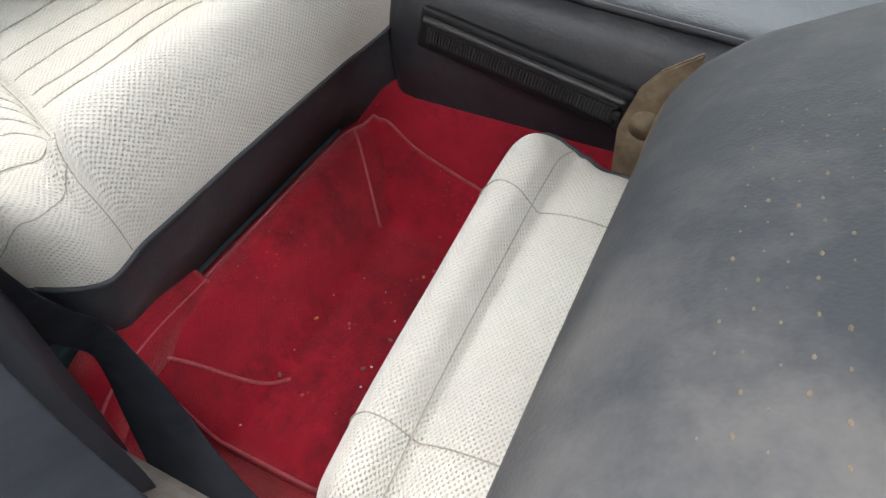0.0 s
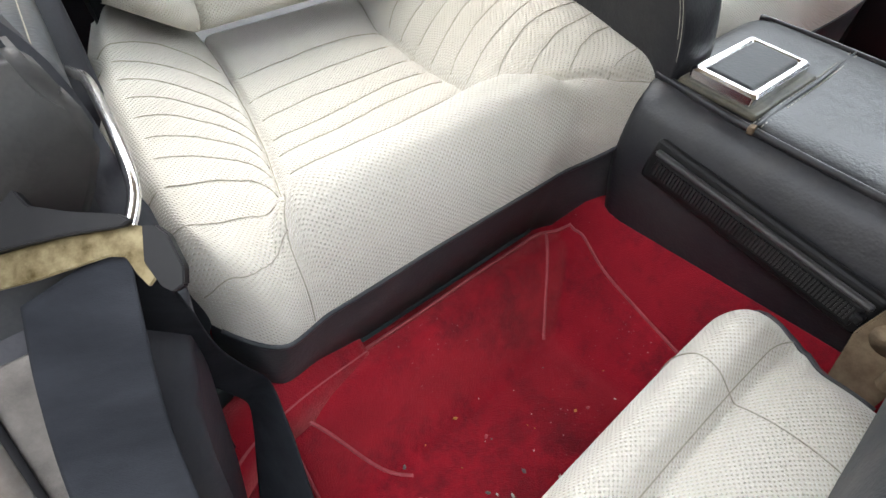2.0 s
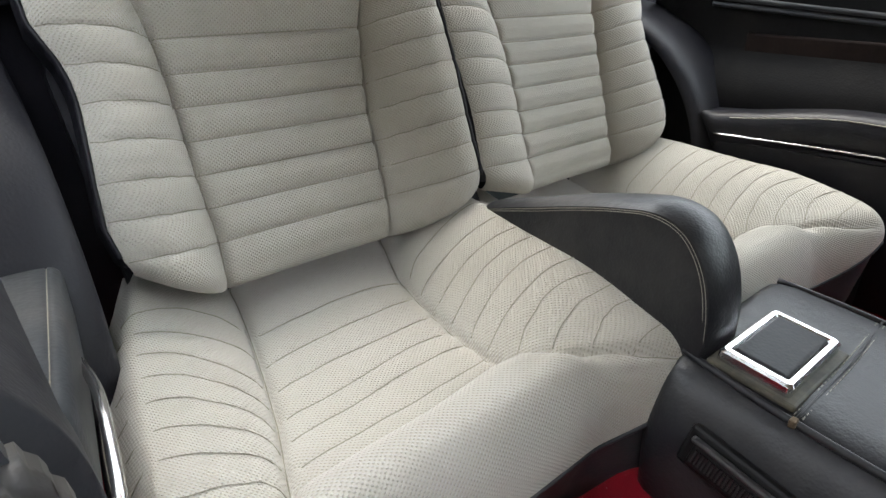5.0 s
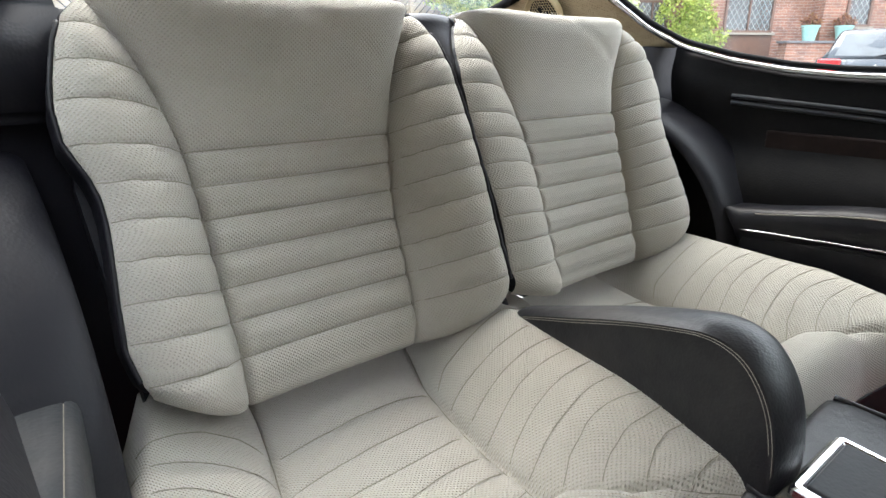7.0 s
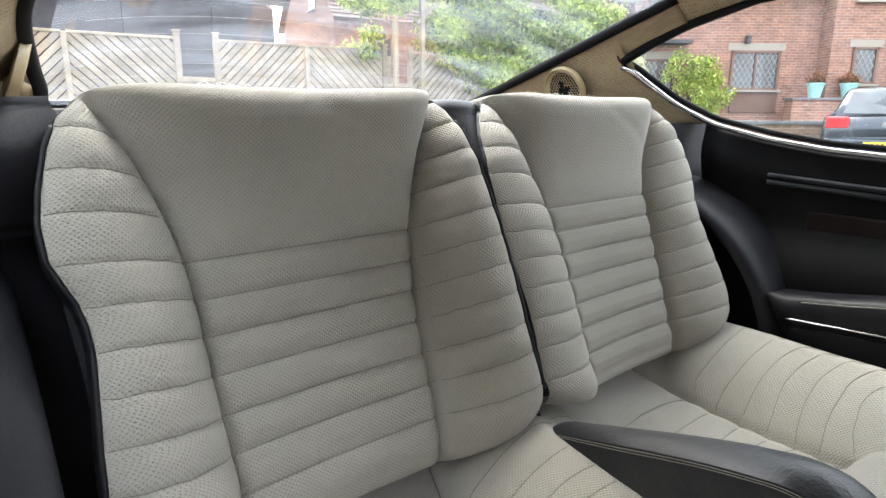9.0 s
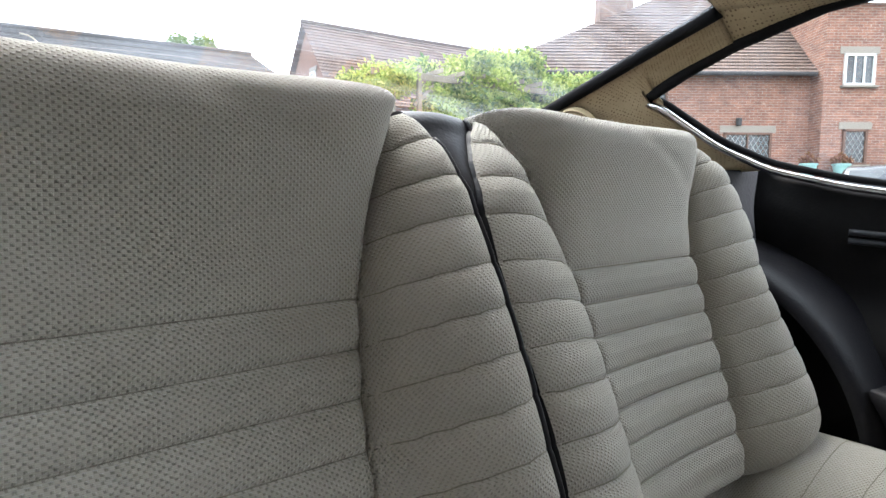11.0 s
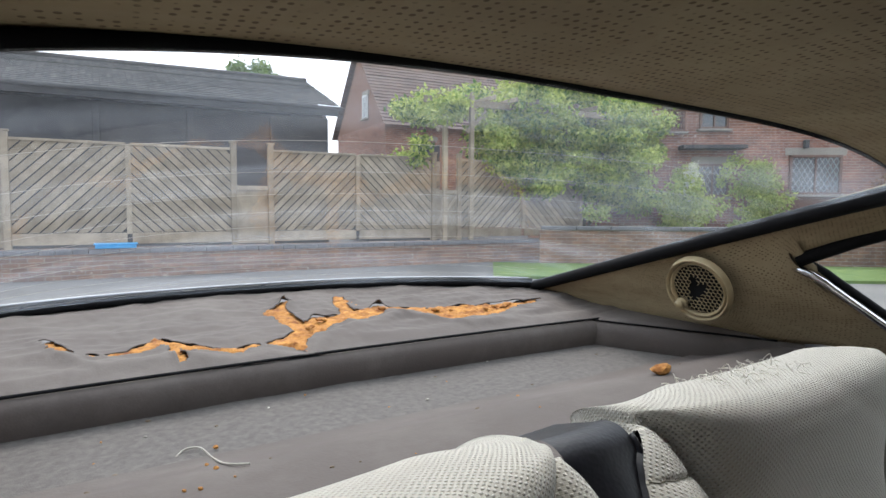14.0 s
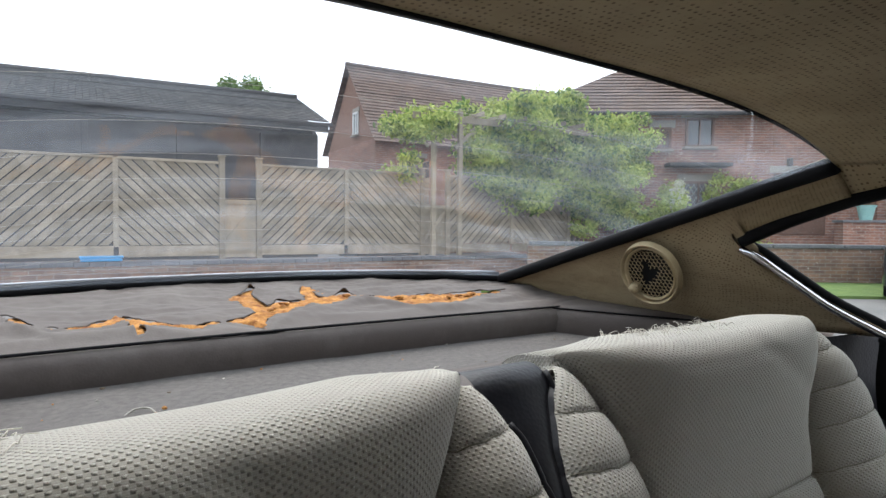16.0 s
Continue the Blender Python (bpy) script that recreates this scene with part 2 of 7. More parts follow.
def glass_material(name, haze, tint=(0.93, 0.97, 0.95), smear=0.0):
    """Thin pane: clear, with a mirror film and a film of dust in streaks."""
    m, n, l, b = nodes_of(name)
    n.remove(b)
    clear = n.new("ShaderNodeBsdfTransparent")
    clear.inputs[0].default_value = (*tint, 1)
    gloss = n.new("ShaderNodeBsdfGlossy")
    gloss.inputs["Roughness"].default_value = 0.02
    dust = n.new("ShaderNodeBsdfDiffuse")
    dust.inputs[0].default_value = (0.66, 0.75, 0.86, 1)
    fr = n.new("ShaderNodeFresnel")
    fr.inputs[0].default_value = 1.35
    m1, m2 = n.new("ShaderNodeMixShader"), n.new("ShaderNodeMixShader")
    l.new(math_node(n, l, "MULTIPLY", fr.outputs[0], 0.11), m1.inputs[0])
    l.new(clear.outputs[0], m1.inputs[1])
    l.new(gloss.outputs[0], m1.inputs[2])
    v = coords(n, l, "Object", (0.8, 3.2, 2.0), (0, 0, 0.22))
    a = ramp(n, l, noise_of(n, l, v, 3.2, 6.0, 0.62), [(0.40, (0.10, 0.10, 0.10)), (0.70, (1, 1, 1))])
    if smear:
        # wiped streaks fanning across the dust
        for turn, stretch, cut in ((0.5, (0.7, 8.0, 4.0), 0.50), (-0.75, (0.9, 10.0, 4.0), 0.54)):
            v3 = coords(n, l, "Object", stretch, (0, 0, turn))
            st = ramp(n, l, noise_of(n, l, v3, 2.2, 3.0, 0.5), [(cut, (0, 0, 0)), (cut + 0.24, (1, 1, 1))])
            a = math_node(n, l, "ADD", a, math_node(n, l, "MULTIPLY", st, 0.28))
        # grease wiped about: the view through it is blurred in patches
        soft = n.new("ShaderNodeBsdfRefraction")
        soft.inputs["IOR"].default_value = 1.0
        soft.inputs["Roughness"].default_value = 0.075
        soft.inputs[0].default_value = (*tint, 1)
        m0 = n.new("ShaderNodeMixShader")
        w2 = coords(n, l, "Object", (1.0, 2.2, 1.0), (0, 0, -0.3))
        k2 = ramp(n, l, noise_of(n, l, w2, 2.4, 4.0, 0.55), [(0.38, (0, 0, 0)), (0.68, (1, 1, 1))])
        l.new(math_node(n, l, "MULTIPLY", k2, smear), m0.inputs[0])
        l.new(clear.outputs[0], m0.inputs[1])
        l.new(soft.outputs[0], m0.inputs[2])
        l.new(m0.outputs[0], m1.inputs[1])
    tr = n.new("ShaderNodeBsdfTranslucent")
    tr.inputs[0].default_value = (0.66, 0.75, 0.86, 1)
    film = n.new("ShaderNodeAddShader")
    l.new(dust.outputs[0], film.inputs[0])
    l.new(tr.outputs[0], film.inputs[1])
    l.new(math_node(n, l, "MULTIPLY", a, haze), m2.inputs[0])
    l.new(m1.outputs[0], m2.inputs[1])
    l.new(film.outputs[0], m2.inputs[2])
    l.new(m2.outputs[0], n["Material Output"].inputs[0])
    return m


FABRIC = fabric_material("cream_fabric", (0.530, 0.503, 0.435), (0.165, 0.154, 0.124))
VINYL = vinyl_material("black_vinyl", (0.009, 0.009, 0.012), 0.42, 260.0, 0.05)
VINYL_TRIM = vinyl_material("grey_black_trim_vinyl", (0.030, 0.029, 0.028), 0.5, 300.0, 0.2)
VINYL_CONSOLE = vinyl_material("console_black_vinyl", (0.014, 0.0145, 0.0175), 0.40, 320.0, 0.12, 0.42, 0.55)
# paler copy of the black vinyl: light from the door opening put into colour
VINYL_LIT_SIDE = vinyl_material("lit_side_black_vinyl", (0.015, 0.015, 0.019), 0.5, 260.0, 0.05)
VINYL_DOOR = vinyl_material("dull_black_trim_vinyl", (0.006, 0.0058, 0.006), 0.62, 260.0, 0.04, 0.10)
SILL_METAL = plain("worn_sill_metal", (0.055, 0.034, 0.022), (0.13, 0.122, 0.112), 30.0, 0.6, 120.0, 0.001, 0.3)
VINYL_BLUE = vinyl_material("worn_blue_black_vinyl", (0.029, 0.032, 0.036), 0.5, 240.0, 0.2)
VINYL_SEAT = vinyl_material("dusty_grey_seat_vinyl", (0.0256, 0.0280, 0.0304), 0.62, 420.0, 0.34, 0.24, 0.4)
SHELF = vinyl_material("faded_brown_grey_vinyl", (0.092, 0.077, 0.069), 0.75, 300.0, 0.35)
SHELF_FELT = plain("dusty_grey_felt", (0.068, 0.060, 0.055), (0.135, 0.122, 0.112), 90.0, 0.95, 500.0, 0.0015)
HEAD = headliner_material("aged_cream_headlining")
RED = carpet_material("red_carpet", (0.16, 0.004, 0.010), (0.30, 0.008, 0.019))
RED_EDGE = plain("pink_red_binding", (0.20, 0.025, 0.032), (0.30, 0.06, 0.07), 60.0, 0.8, 400.0, 0.0005)
RUBBER = plain("black_rubber", (0.005, 0.005, 0.0055), (0.010, 0.010, 0.011), 30.0, 0.75, 300.0, 0.0003, spec=0.10)
CHROME = plain("chrome", (0.62, 0.62, 0.63), (0.72, 0.72, 0.73), 40.0, 0.2, 300.0, 0.00005, 1.0)
DULL_CHROME = plain("dull_bright_metal", (0.22, 0.225, 0.24), (0.34, 0.345, 0.36), 40.0, 0.45, 300.0, 0.0001, 1.0)
STEEL = plain("brassy_plated_steel", (0.06, 0.045, 0.02), (0.22, 0.185, 0.11), 90.0, 0.42, 200.0, 0.0002, 1.0)
RUST = plain("rusty_metal", (0.09, 0.06, 0.035), (0.20, 0.15, 0.095), 50.0, 0.8, 250.0, 0.001, 0.2)
TARNISH = plain("tarnished_flange", (0.035, 0.032, 0.026), (0.11, 0.10, 0.07), 60.0, 0.6, 200.0, 0.0004)
RIBS = plain("dark_rib_plastic", (0.010, 0.0105, 0.011), (0.022, 0.022, 0.022), 60.0, 0.4, 300.0, 0.0002)
HEATER = plain("pale_heater_wire", (0.30, 0.28, 0.24), (0.42, 0.39, 0.34), 40.0, 0.6, 200.0, 0.0)
PLASTIC = plain("black_plastic", (0.005, 0.005, 0.0055), (0.009, 0.009, 0.0095), 30.0, 0.5, 400.0, 0.0001, spec=0.2)
SMOKED = plain("worn_black_plastic", (0.02, 0.021, 0.022), (0.05, 0.05, 0.05), 60.0, 0.35, 300.0, 0.0003)
WEBBING = plain("dark_blue_webbing", (0.010, 0.0108, 0.0128), (0.020, 0.0215, 0.025), 12.0, 0.95, 600.0, 0.0004, spec=0.05, stretch=(1, 1, 4))
FOAM = plain("orange_foam", (0.13, 0.028, 0.003), (0.54, 0.26, 0.06), 45.0, 0.95, 220.0, 0.004)
GREEN_METAL = plain("dark_green_painted_metal", (0.018, 0.034, 0.034), (0.03, 0.05, 0.05), 20.0, 0.5, 100.0, 0.0004)
BEIGE = plain("beige_plastic", (0.32, 0.245, 0.13), (0.43, 0.345, 0.205), 30.0, 0.45, 300.0, 0.0002)
FRAY = plain("pale_frayed_yarn", (0.55, 0.52, 0.45), (0.68, 0.65, 0.57), 100.0, 0.9, 500.0, 0.0)
THREAD = plain("pale_thread", (0.30, 0.28, 0.24), (0.42, 0.40, 0.34), 100.0, 0.9, 500.0, 0.0)
SEAM = plain("dark_seam_thread", (0.17, 0.155, 0.12), (0.33, 0.31, 0.25), 330.0, 0.95, 500.0, 0.0)
GLASS_REAR = glass_material("hazy_rear_glass", 0.085, (0.90, 0.95, 0.97), 0.55)
GLASS_SIDE = glass_material("side_glass", 0.03)


# ---- building helpers ----
def mesh_of(name, verts, faces, smooth=True, uvs=None):
    me = bpy.data.meshes.new(name)
    me.from_pydata([tuple(map(float, v)) for v in verts], [], faces)
    if uvs is not None:
        lay = me.uv_layers.new(name="uv")
        idx = np.empty(len(me.loops), dtype=np.int32)
        me.loops.foreach_get("vertex_index", idx)
        lay.data.foreach_set("uv", np.asarray(uvs, dtype=np.float32)[idx].ravel())
    if smooth:
        me.polygons.foreach_set("use_smooth", [True] * len(me.polygons))
    me.update()
    return me


def put(name, me, mat, parent=None, label="", category="", kind="", group=""):
    me.materials.append(mat)
    ob = new(name, me)
    if parent is not None:
        ob.parent = parent
    return tagged(ob, label, category, group, kind)


def part(name, bm, mat, parent, label="", smooth=False):
    me = bpy.data.meshes.new(name)
    bm.normal_update()
    bm.to_mesh(me)
    bm.free()
    if smooth:
        me.polygons.foreach_set("use_smooth", [True] * len(me.polygons))
    return put(name, me, mat, parent, label)


def thing(name, at=(0, 0, 0), label="", category="", group="", kind=""):
    ob = new(name)
    ob.location = at
    ob.empty_display_size = 0.05
    return tagged(ob, label, category, group, kind)


def sheet(name, P, mat, parent=None, uv=None, thick=0.0, flip=False, outward=False, **tags):
    """A smooth sheet over an array of points [rows, columns, 3]."""
    P = np.asarray(P, float)
    r, c = P.shape[:2]
    faces = []
    for i in range(r - 1):
        for j in range(c - 1):
            a = i * c + j
            q = (a, a + 1, a + c + 1, a + c)
            faces.append(q[::-1] if flip else q)
    if uv is None:
        du = np.r_[0, np.cumsum(np.linalg.norm(np.diff(P[r // 2], axis=0), axis=1))]
        dv = np.r_[0, np.cumsum(np.linalg.norm(np.diff(P[:, c // 2], axis=0), axis=1))]
        uv = np.stack(np.meshgrid(du, dv), -1)
    me = mesh_of(name, P.reshape(-1, 3), faces, True, np.asarray(uv).reshape(-1, 2))
    ob = put(name, me, mat, parent, **tags)
    if thick:
        so = ob.modifiers.new("thickness", "SOLIDIFY")
        so.thickness, so.offset = thick, -1
        if outward:
            i, j = r // 2, c // 2
            nrm = np.cross(P[i, min(j + 1, c - 1)] - P[i, j], P[min(i + 1, r - 1), j] - P[i, j]) * (-1 if flip else 1)
            so.thickness = -thick if nrm @ (P[i, j] - np.array((0, 0.4, 0.45))) > 0 else thick
    return ob


def spline(points, n=40):
    """Smooth curve through points, n samples."""
    p = np.asarray(points, float)
    p = p[np.r_[True, np.linalg.norm(np.diff(p, axis=0), axis=1) > 1e-7]]
    if len(p) < 3:
        return p[0] + (p[-1] - p[0]) * np.linspace(0, 1, n)[:, None]
    d = np.r_[0, np.cumsum(np.linalg.norm(np.diff(p, axis=0), axis=1) ** 0.5)]
    q = np.vstack([2 * p[0] - p[1], p, 2 * p[-1] - p[-2]])
    k = np.r_[d[0] - (d[1] - d[0]), d, d[-1] + (d[-1] - d[-2])]
    out = []
    for t in np.linspace(d[0], d[-1] - 1e-9, n):
        i = int(np.clip(np.searchsorted(k, t, side="right") - 1, 1, len(p) - 1))
        t0, t1, t2, t3 = k[i - 1 : i + 3]
        p0, p1, p2, p3 = q[i - 1 : i + 3]
        a1 = (t1 - t) / (t1 - t0) * p0 + (t - t0) / (t1 - t0) * p1
        a2 = (t2 - t) / (t2 - t1) * p1 + (t - t1) / (t2 - t1) * p2
        a3 = (t3 - t) / (t3 - t2) * p2 + (t - t2) / (t3 - t2) * p3
        b1 = (t2 - t) / (t2 - t0) * a1 + (t - t0) / (t2 - t0) * a2
        b2 = (t3 - t) / (t3 - t1) * a2 + (t - t1) / (t3 - t1) * a3
        out.append((t2 - t) / (t2 - t1) * b1 + (t - t1) / (t2 - t1) * b2)
    return np.array(out)


def tube(name, points, radius, mat, parent=None, n=40, sides=8, flat=1.0, smooth_path=True, up=(0, 0, 1), **tags):
    """A round or flattened bar along a curve; flat scales its section along `up`."""
    c = spline(points, n) if smooth_path else np.asarray(points, float)
    tan = np.gradient(c, axis=0)
    tan /= np.linalg.norm(tan, axis=1)[:, None] + 1e-12
    u = np.asarray(up, float)
    side = np.cross(tan, u)
    side /= np.linalg.norm(side, axis=1)[:, None] + 1e-9
    top = np.cross(side, tan)
    ang = np.linspace(0, 2 * math.pi, sides, endpoint=False)
    ring = c[:, None] + radius * (np.cos(ang)[None, :, None] * side[:, None] + flat * np.sin(ang)[None, :, None] * top[:, None])
    m = len(c)
    faces = [(i * sides + j, i * sides + (j + 1) % sides, (i + 1) * sides + (j + 1) % sides, (i + 1) * sides + j) for i in range(m - 1) for j in range(sides)]
    faces += [tuple(range(sides))[::-1], tuple((m - 1) * sides + j for j in range(sides))]
    return put(name, mesh_of(name, ring.reshape(-1, 3), faces), mat, parent, **tags)


def ribbon(name, points, widths, across, mat, parent=None, n=60, thick=0.0015, **tags):
    """A strap along a curve; across: the width direction at each point."""
    c = spline(points, n)
    a = spline(across, n)
    a /= np.linalg.norm(a, axis=1)[:, None]
    w = np.interp(np.linspace(0, 1, n), np.linspace(0, 1, len(widths)), widths)[:, None]
    cols = [c + a * w * k for k in (-0.5, -0.46, -0.25, 0, 0.25, 0.46, 0.5)]
    return sheet(name, np.stack(cols, 1), mat, parent, thick=thick, **tags)


def box_bm(size, at=(0, 0, 0), bevel=0.0, seg=2, turn=None, bm=None):
    b = bmesh.new()
    bmesh.ops.create_cube(b, size=1.0)
    for v in b.verts:
        v.co = Vector((v.co.x * size[0], v.co.y * size[1], v.co.z * size[2]))
    if bevel:
        bmesh.ops.bevel(b, geom=b.edges[:], offset=bevel, segments=seg, affect="EDGES", profile=0.5)
    m = Matrix.Translation(at) @ (turn if turn is not None else Matrix.Identity(4))
    bmesh.ops.transform(b, matrix=m, verts=b.verts[:])
    return b


def box(name, size, at, mat, parent=None, bevel=0.002, turn=None, label="", seg=2):
    return part(name, box_bm(size, at, bevel, seg, turn), mat, parent, label, smooth=False)


def prism(name, outline, axis, lo, hi, mat, parent=None, bevel=0.0, label="", seg=2):
    """Outline (two coordinates each) pushed from lo to hi along an axis."""
    bm = bmesh.new()
    def at(p, v):
        q = list(p)
        q.insert("xyz".index(axis), v)
        return Vector(q)
    a = [bm.verts.new(at(p, lo)) for p in outline]
    b = [bm.verts.new(at(p, hi)) for p in outline]
    k = len(outline)
    bm.faces.new(a[::-1])
    bm.faces.new(b)
    for i in range(k):
        bm.faces.new((a[i], a[(i + 1) % k], b[(i + 1) % k], b[i]))
    bmesh.ops.recalc_face_normals(bm, faces=bm.faces[:])
    if bevel:
        bmesh.ops.bevel(bm, geom=bm.edges[:], offset=bevel, segments=seg, affect="EDGES")
    return part(name, bm, mat, parent, label, smooth=False)


def smoothstep(x):
    x = np.clip(x, 0, 1)
    return x * x * (3 - 2 * x)


def to_lines(X, Y, lines):
    """Least distance in plan from each point to any of the polylines."""
    best = np.full(X.shape, 9.0)
    for ln in lines:
        for (ax, ay), (bx, by) in zip(ln[:-1], ln[1:]):
            dx, dy = bx - ax, by - ay
            t = np.clip(((X - ax) * dx + (Y - ay) * dy) / (dx * dx + dy * dy + 1e-12), 0, 1)
            best = np.minimum(best, np.hypot(X - ax - t * dx, Y - ay - t * dy))
    return best


# ---- rear seats ----
LEAN_SLOPE = 0.352
UPS = np.array((0, LEAN_SLOPE, 1.0)) / math.hypot(LEAN_SLOPE, 1)
OUT = np.array((0, -1.0, LEAN_SLOPE)) / math.hypot(LEAN_SLOPE, 1)
BACK_AT = np.array((0, 0.72, 0.265))
# (height along the back, half width): seams and edges on the door side and on the middle side of a seat
SEAM_DOOR = [(-0.03, 0.140), (0.029, 0.142), (0.069, 0.140), (0.15, 0.144), (0.237, 0.147), (0.28, 0.149), (0.323, 0.153), (0.367, 0.162), (0.405, 0.173), (0.443, 0.188), (0.467, 0.200), (0.50, 0.219), (0.53, 0.230)]
SEAM_MID = [(-0.03, 0.120), (0.02, 0.124), (0.059, 0.128), (0.106, 0.128), (0.149, 0.129), (0.192, 0.131), (0.234, 0.134), (0.275, 0.140), (0.317, 0.147), (0.371, 0.164), (0.431, 0.185), (0.475, 0.208), (0.50, 0.226), (0.517, 0.238), (0.53, 0.248)]
EDGE_DOOR = [(-0.03, 0.250), (0.055, 0.252), (0.075, 0.262), (0.112, 0.269), (0.162, 0.265), (0.207, 0.260), (0.247, 0.256), (0.271, 0.257), (0.292, 0.261), (0.314, 0.270), (0.333, 0.277), (0.368, 0.278), (0.397, 0.273), (0.44, 0.261), (0.473, 0.247), (0.495, 0.226), (0.53, 0.235)]
EDGE_MID = [(-0.03, 0.243), (0.059, 0.249), (0.07, 0.253), (0.102, 0.254), (0.147, 0.255), (0.189, 0.257), (0.231, 0.259), (0.30, 0.259), (0.361, 0.258), (0.405, 0.257), (0.451, 0.254), (0.48, 0.244), (0.495, 0.238), (0.508, 0.239), (0.52, 0.245), (0.53, 0.252)]
EDGE_MID_TWO = [(-0.03, 0.300), (0.085, 0.314), (0.119, 0.310), (0.162, 0.306), (0.203, 0.307), (0.243, 0.309), (0.293, 0.310), (0.343, 0.307), (0.389, 0.302), (0.438, 0.287), (0.476, 0.265), (0.497, 0.243), (0.53, 0.243)]
OUT_MID = [(-0.03, 0.085), (0.06, 0.080), (0.20, 0.067), (0.30, 0.058), (0.40, 0.044), (0.45, 0.026), (0.50, 0.006), (0.53, -0.010)]
OUT_DOOR = [(-0.03, 0.062), (0.06, 0.060), (0.20, 0.048), (0.30, 0.038), (0.40, 0.030), (0.45, 0.022), (0.50, 0.006), (0.53, -0.008)]
CHANNELS = (0.064, 0.109, 0.150, 0.194, 0.236, 0.277, 0.318)
CROSS = CHANNELS + (0.366, 0.408, 0.452)
SEAT_X = {"one": -0.290, "two": 0.285}


def along(table, s):
    k, v = zip(*table)
    return np.interp(s, k, v)


def edge_out(s):
    """How far the bolster's edge stands forward: middle side, door side."""
    return along(OUT_MID, s), along(OUT_DOOR, s)


def backrest_points(which):
    """Front face of a rear backrest, from under its foot over its head roll, with uv."""
    r_top, r_bot = 0.030, 0.030
    s_top, s_bot = 0.478, 0.030
    rows = []
    for a in np.linspace(-100, 0, 10)[:-1]:
        rows.append((s_bot + r_bot * math.sin(radians(a)), -r_bot + r_bot * math.cos(radians(a))))
    for s in np.linspace(s_bot, s_top, 190):
        rows.append((s, 0.0))
    for a in np.linspace(0, 68, 11)[1:]:
        rows.append((s_top + r_top * math.sin(radians(a)), -r_top + r_top * math.cos(radians(a))))
    s0, h0 = rows[-1]
    for k in np.linspace(0, 105, 11)[1:]:
        dy, dz = 0.084 * math.sin(radians(k)), -0.026 * (1 - math.cos(radians(k))) + 0.004 * math.sin(radians(min(90, k)))
        rows.append((s0 + 0.332 * dy + 0.943 * dz, h0 - 0.943 * dy + 0.332 * dz))
    arc = np.r_[0, np.cumsum([math.dist(a, b) for a, b in zip(rows[:-1], rows[1:])])]
    S = np.array([r[0] for r in rows])[:, None]
    H0 = np.array([r[1] for r in rows])[:, None]
    A = np.linspace(-1, 1, 181)[None, :]
    mid_side = (A > 0) if which == "one" else (A < 0)
    ab, sg = np.abs(A), np.sign(A)
    inner = ab <= 0.5
    w = np.clip((ab - 0.5) / 0.5, 0, 1)
    # the lower corners are cut off towards the edges
    lift = np.where(mid_side, 0.040, 0.056) * w**1.6 * smoothstep((0.135 - S) / 0.135)
    SS = S + lift
    wi = np.where(mid_side, along(SEAM_MID, S), along(SEAM_DOOR, S))
    wo = np.where(mid_side, along(EDGE_MID if which == "one" else EDGE_MID_TWO, SS), along(EDGE_DOOR, SS))
    X = sg * np.where(inner, ab / 0.5 * wi, wi + w * (wo - wi))
    em, ed = edge_out(SS)
    edge = np.where(mid_side, em, ed)
    fade = smoothstep((0.515 - S) / 0.09)
    bol = edge * (1 - (1 - w) ** 1.6) + np.where(mid_side, 0.021, 0.028) * np.sin(math.pi * w) ** 0.75 * fade
    h = np.where(inner, 0.0, bol)
    # horizontal channels of the middle panel, plain head panel above
    seams = np.array((0.022,) + CHANNELS)
    d = np.min(np.abs(S[..., None] - seams[None, None, :]), axis=-1)
    puff = 0.0095 * np.sqrt(np.clip(d / 0.021, 0, 1)) - 0.004 * np.exp(-((d / 0.0022) ** 2))
    head = 0.008 * np.sqrt(np.clip((S - 0.318) / 0.03, 0, 1)) * np.sqrt(np.clip((1 - ab / 0.5) / 0.25, 0, 1))
    head += 0.046 * (0.55 * np.clip((S - 0.325) / 0.14, 0, 1) + 0.45 * smoothstep((S - 0.365) / 0.10)) * np.sqrt(1 - np.clip(ab / 0.5, 0, 1) ** 6)
    head -= 0.004 * np.exp(-(((S - 0.318) / 0.003) ** 2))
    cup = -0.012 * np.cos(np.clip(ab / 0.5, 0, 1) * math.pi / 2)
    mid = np.where(S < 0.318, puff * np.sqrt(np.clip((1 - ab / 0.5) / 0.1, 0, 1)), head) + cup * smoothstep((0.34 - S) / 0.1)
    # cross stitching of the bolsters, running on from the channels
    q = SS - 0.011 * w**0.8
    db = np.min(np.abs(q[..., None] - np.array(CROSS)[None, None, :]), axis=-1)
    bp = 0.0028 * np.sqrt(np.clip(db / 0.018, 0, 1)) - 0.0026 * np.exp(-((db / 0.0022) ** 2))
    bp = np.where(SS < 0.50, bp, 0.0028)
    h = h + np.where(inner, mid, bp * (0.35 + 0.65 * np.clip((1 - w) / 0.3, 0, 1)))
    # the two long seams
    ds = np.abs(np.abs(X) - wi)
    h = h - 0.009 * np.exp(-((ds / 0.0045) ** 2)) * smoothstep((0.52 - S) / 0.03)
    crease = np.abs((X - 0.10) * 0.55 + (S - 0.44))
    h = h - 0.0025 * np.exp(-((crease / 0.014) ** 2)) * smoothstep((X + 0.02) / 0.08) * smoothstep((0.17 - X) / 0.05) * smoothstep((S - 0.36) / 0.03)
    turn = 3.1 if which == "one" else 6.4
    nz = np.array([[noise.noise((x * 9, s * 9, turn)) for x in X[i]] for i, s in enumerate(S[:, 0])])
    h = h + 0.0025 * nz
    back = smoothstep((np.arange(len(rows))[:, None] - 206) / 14)
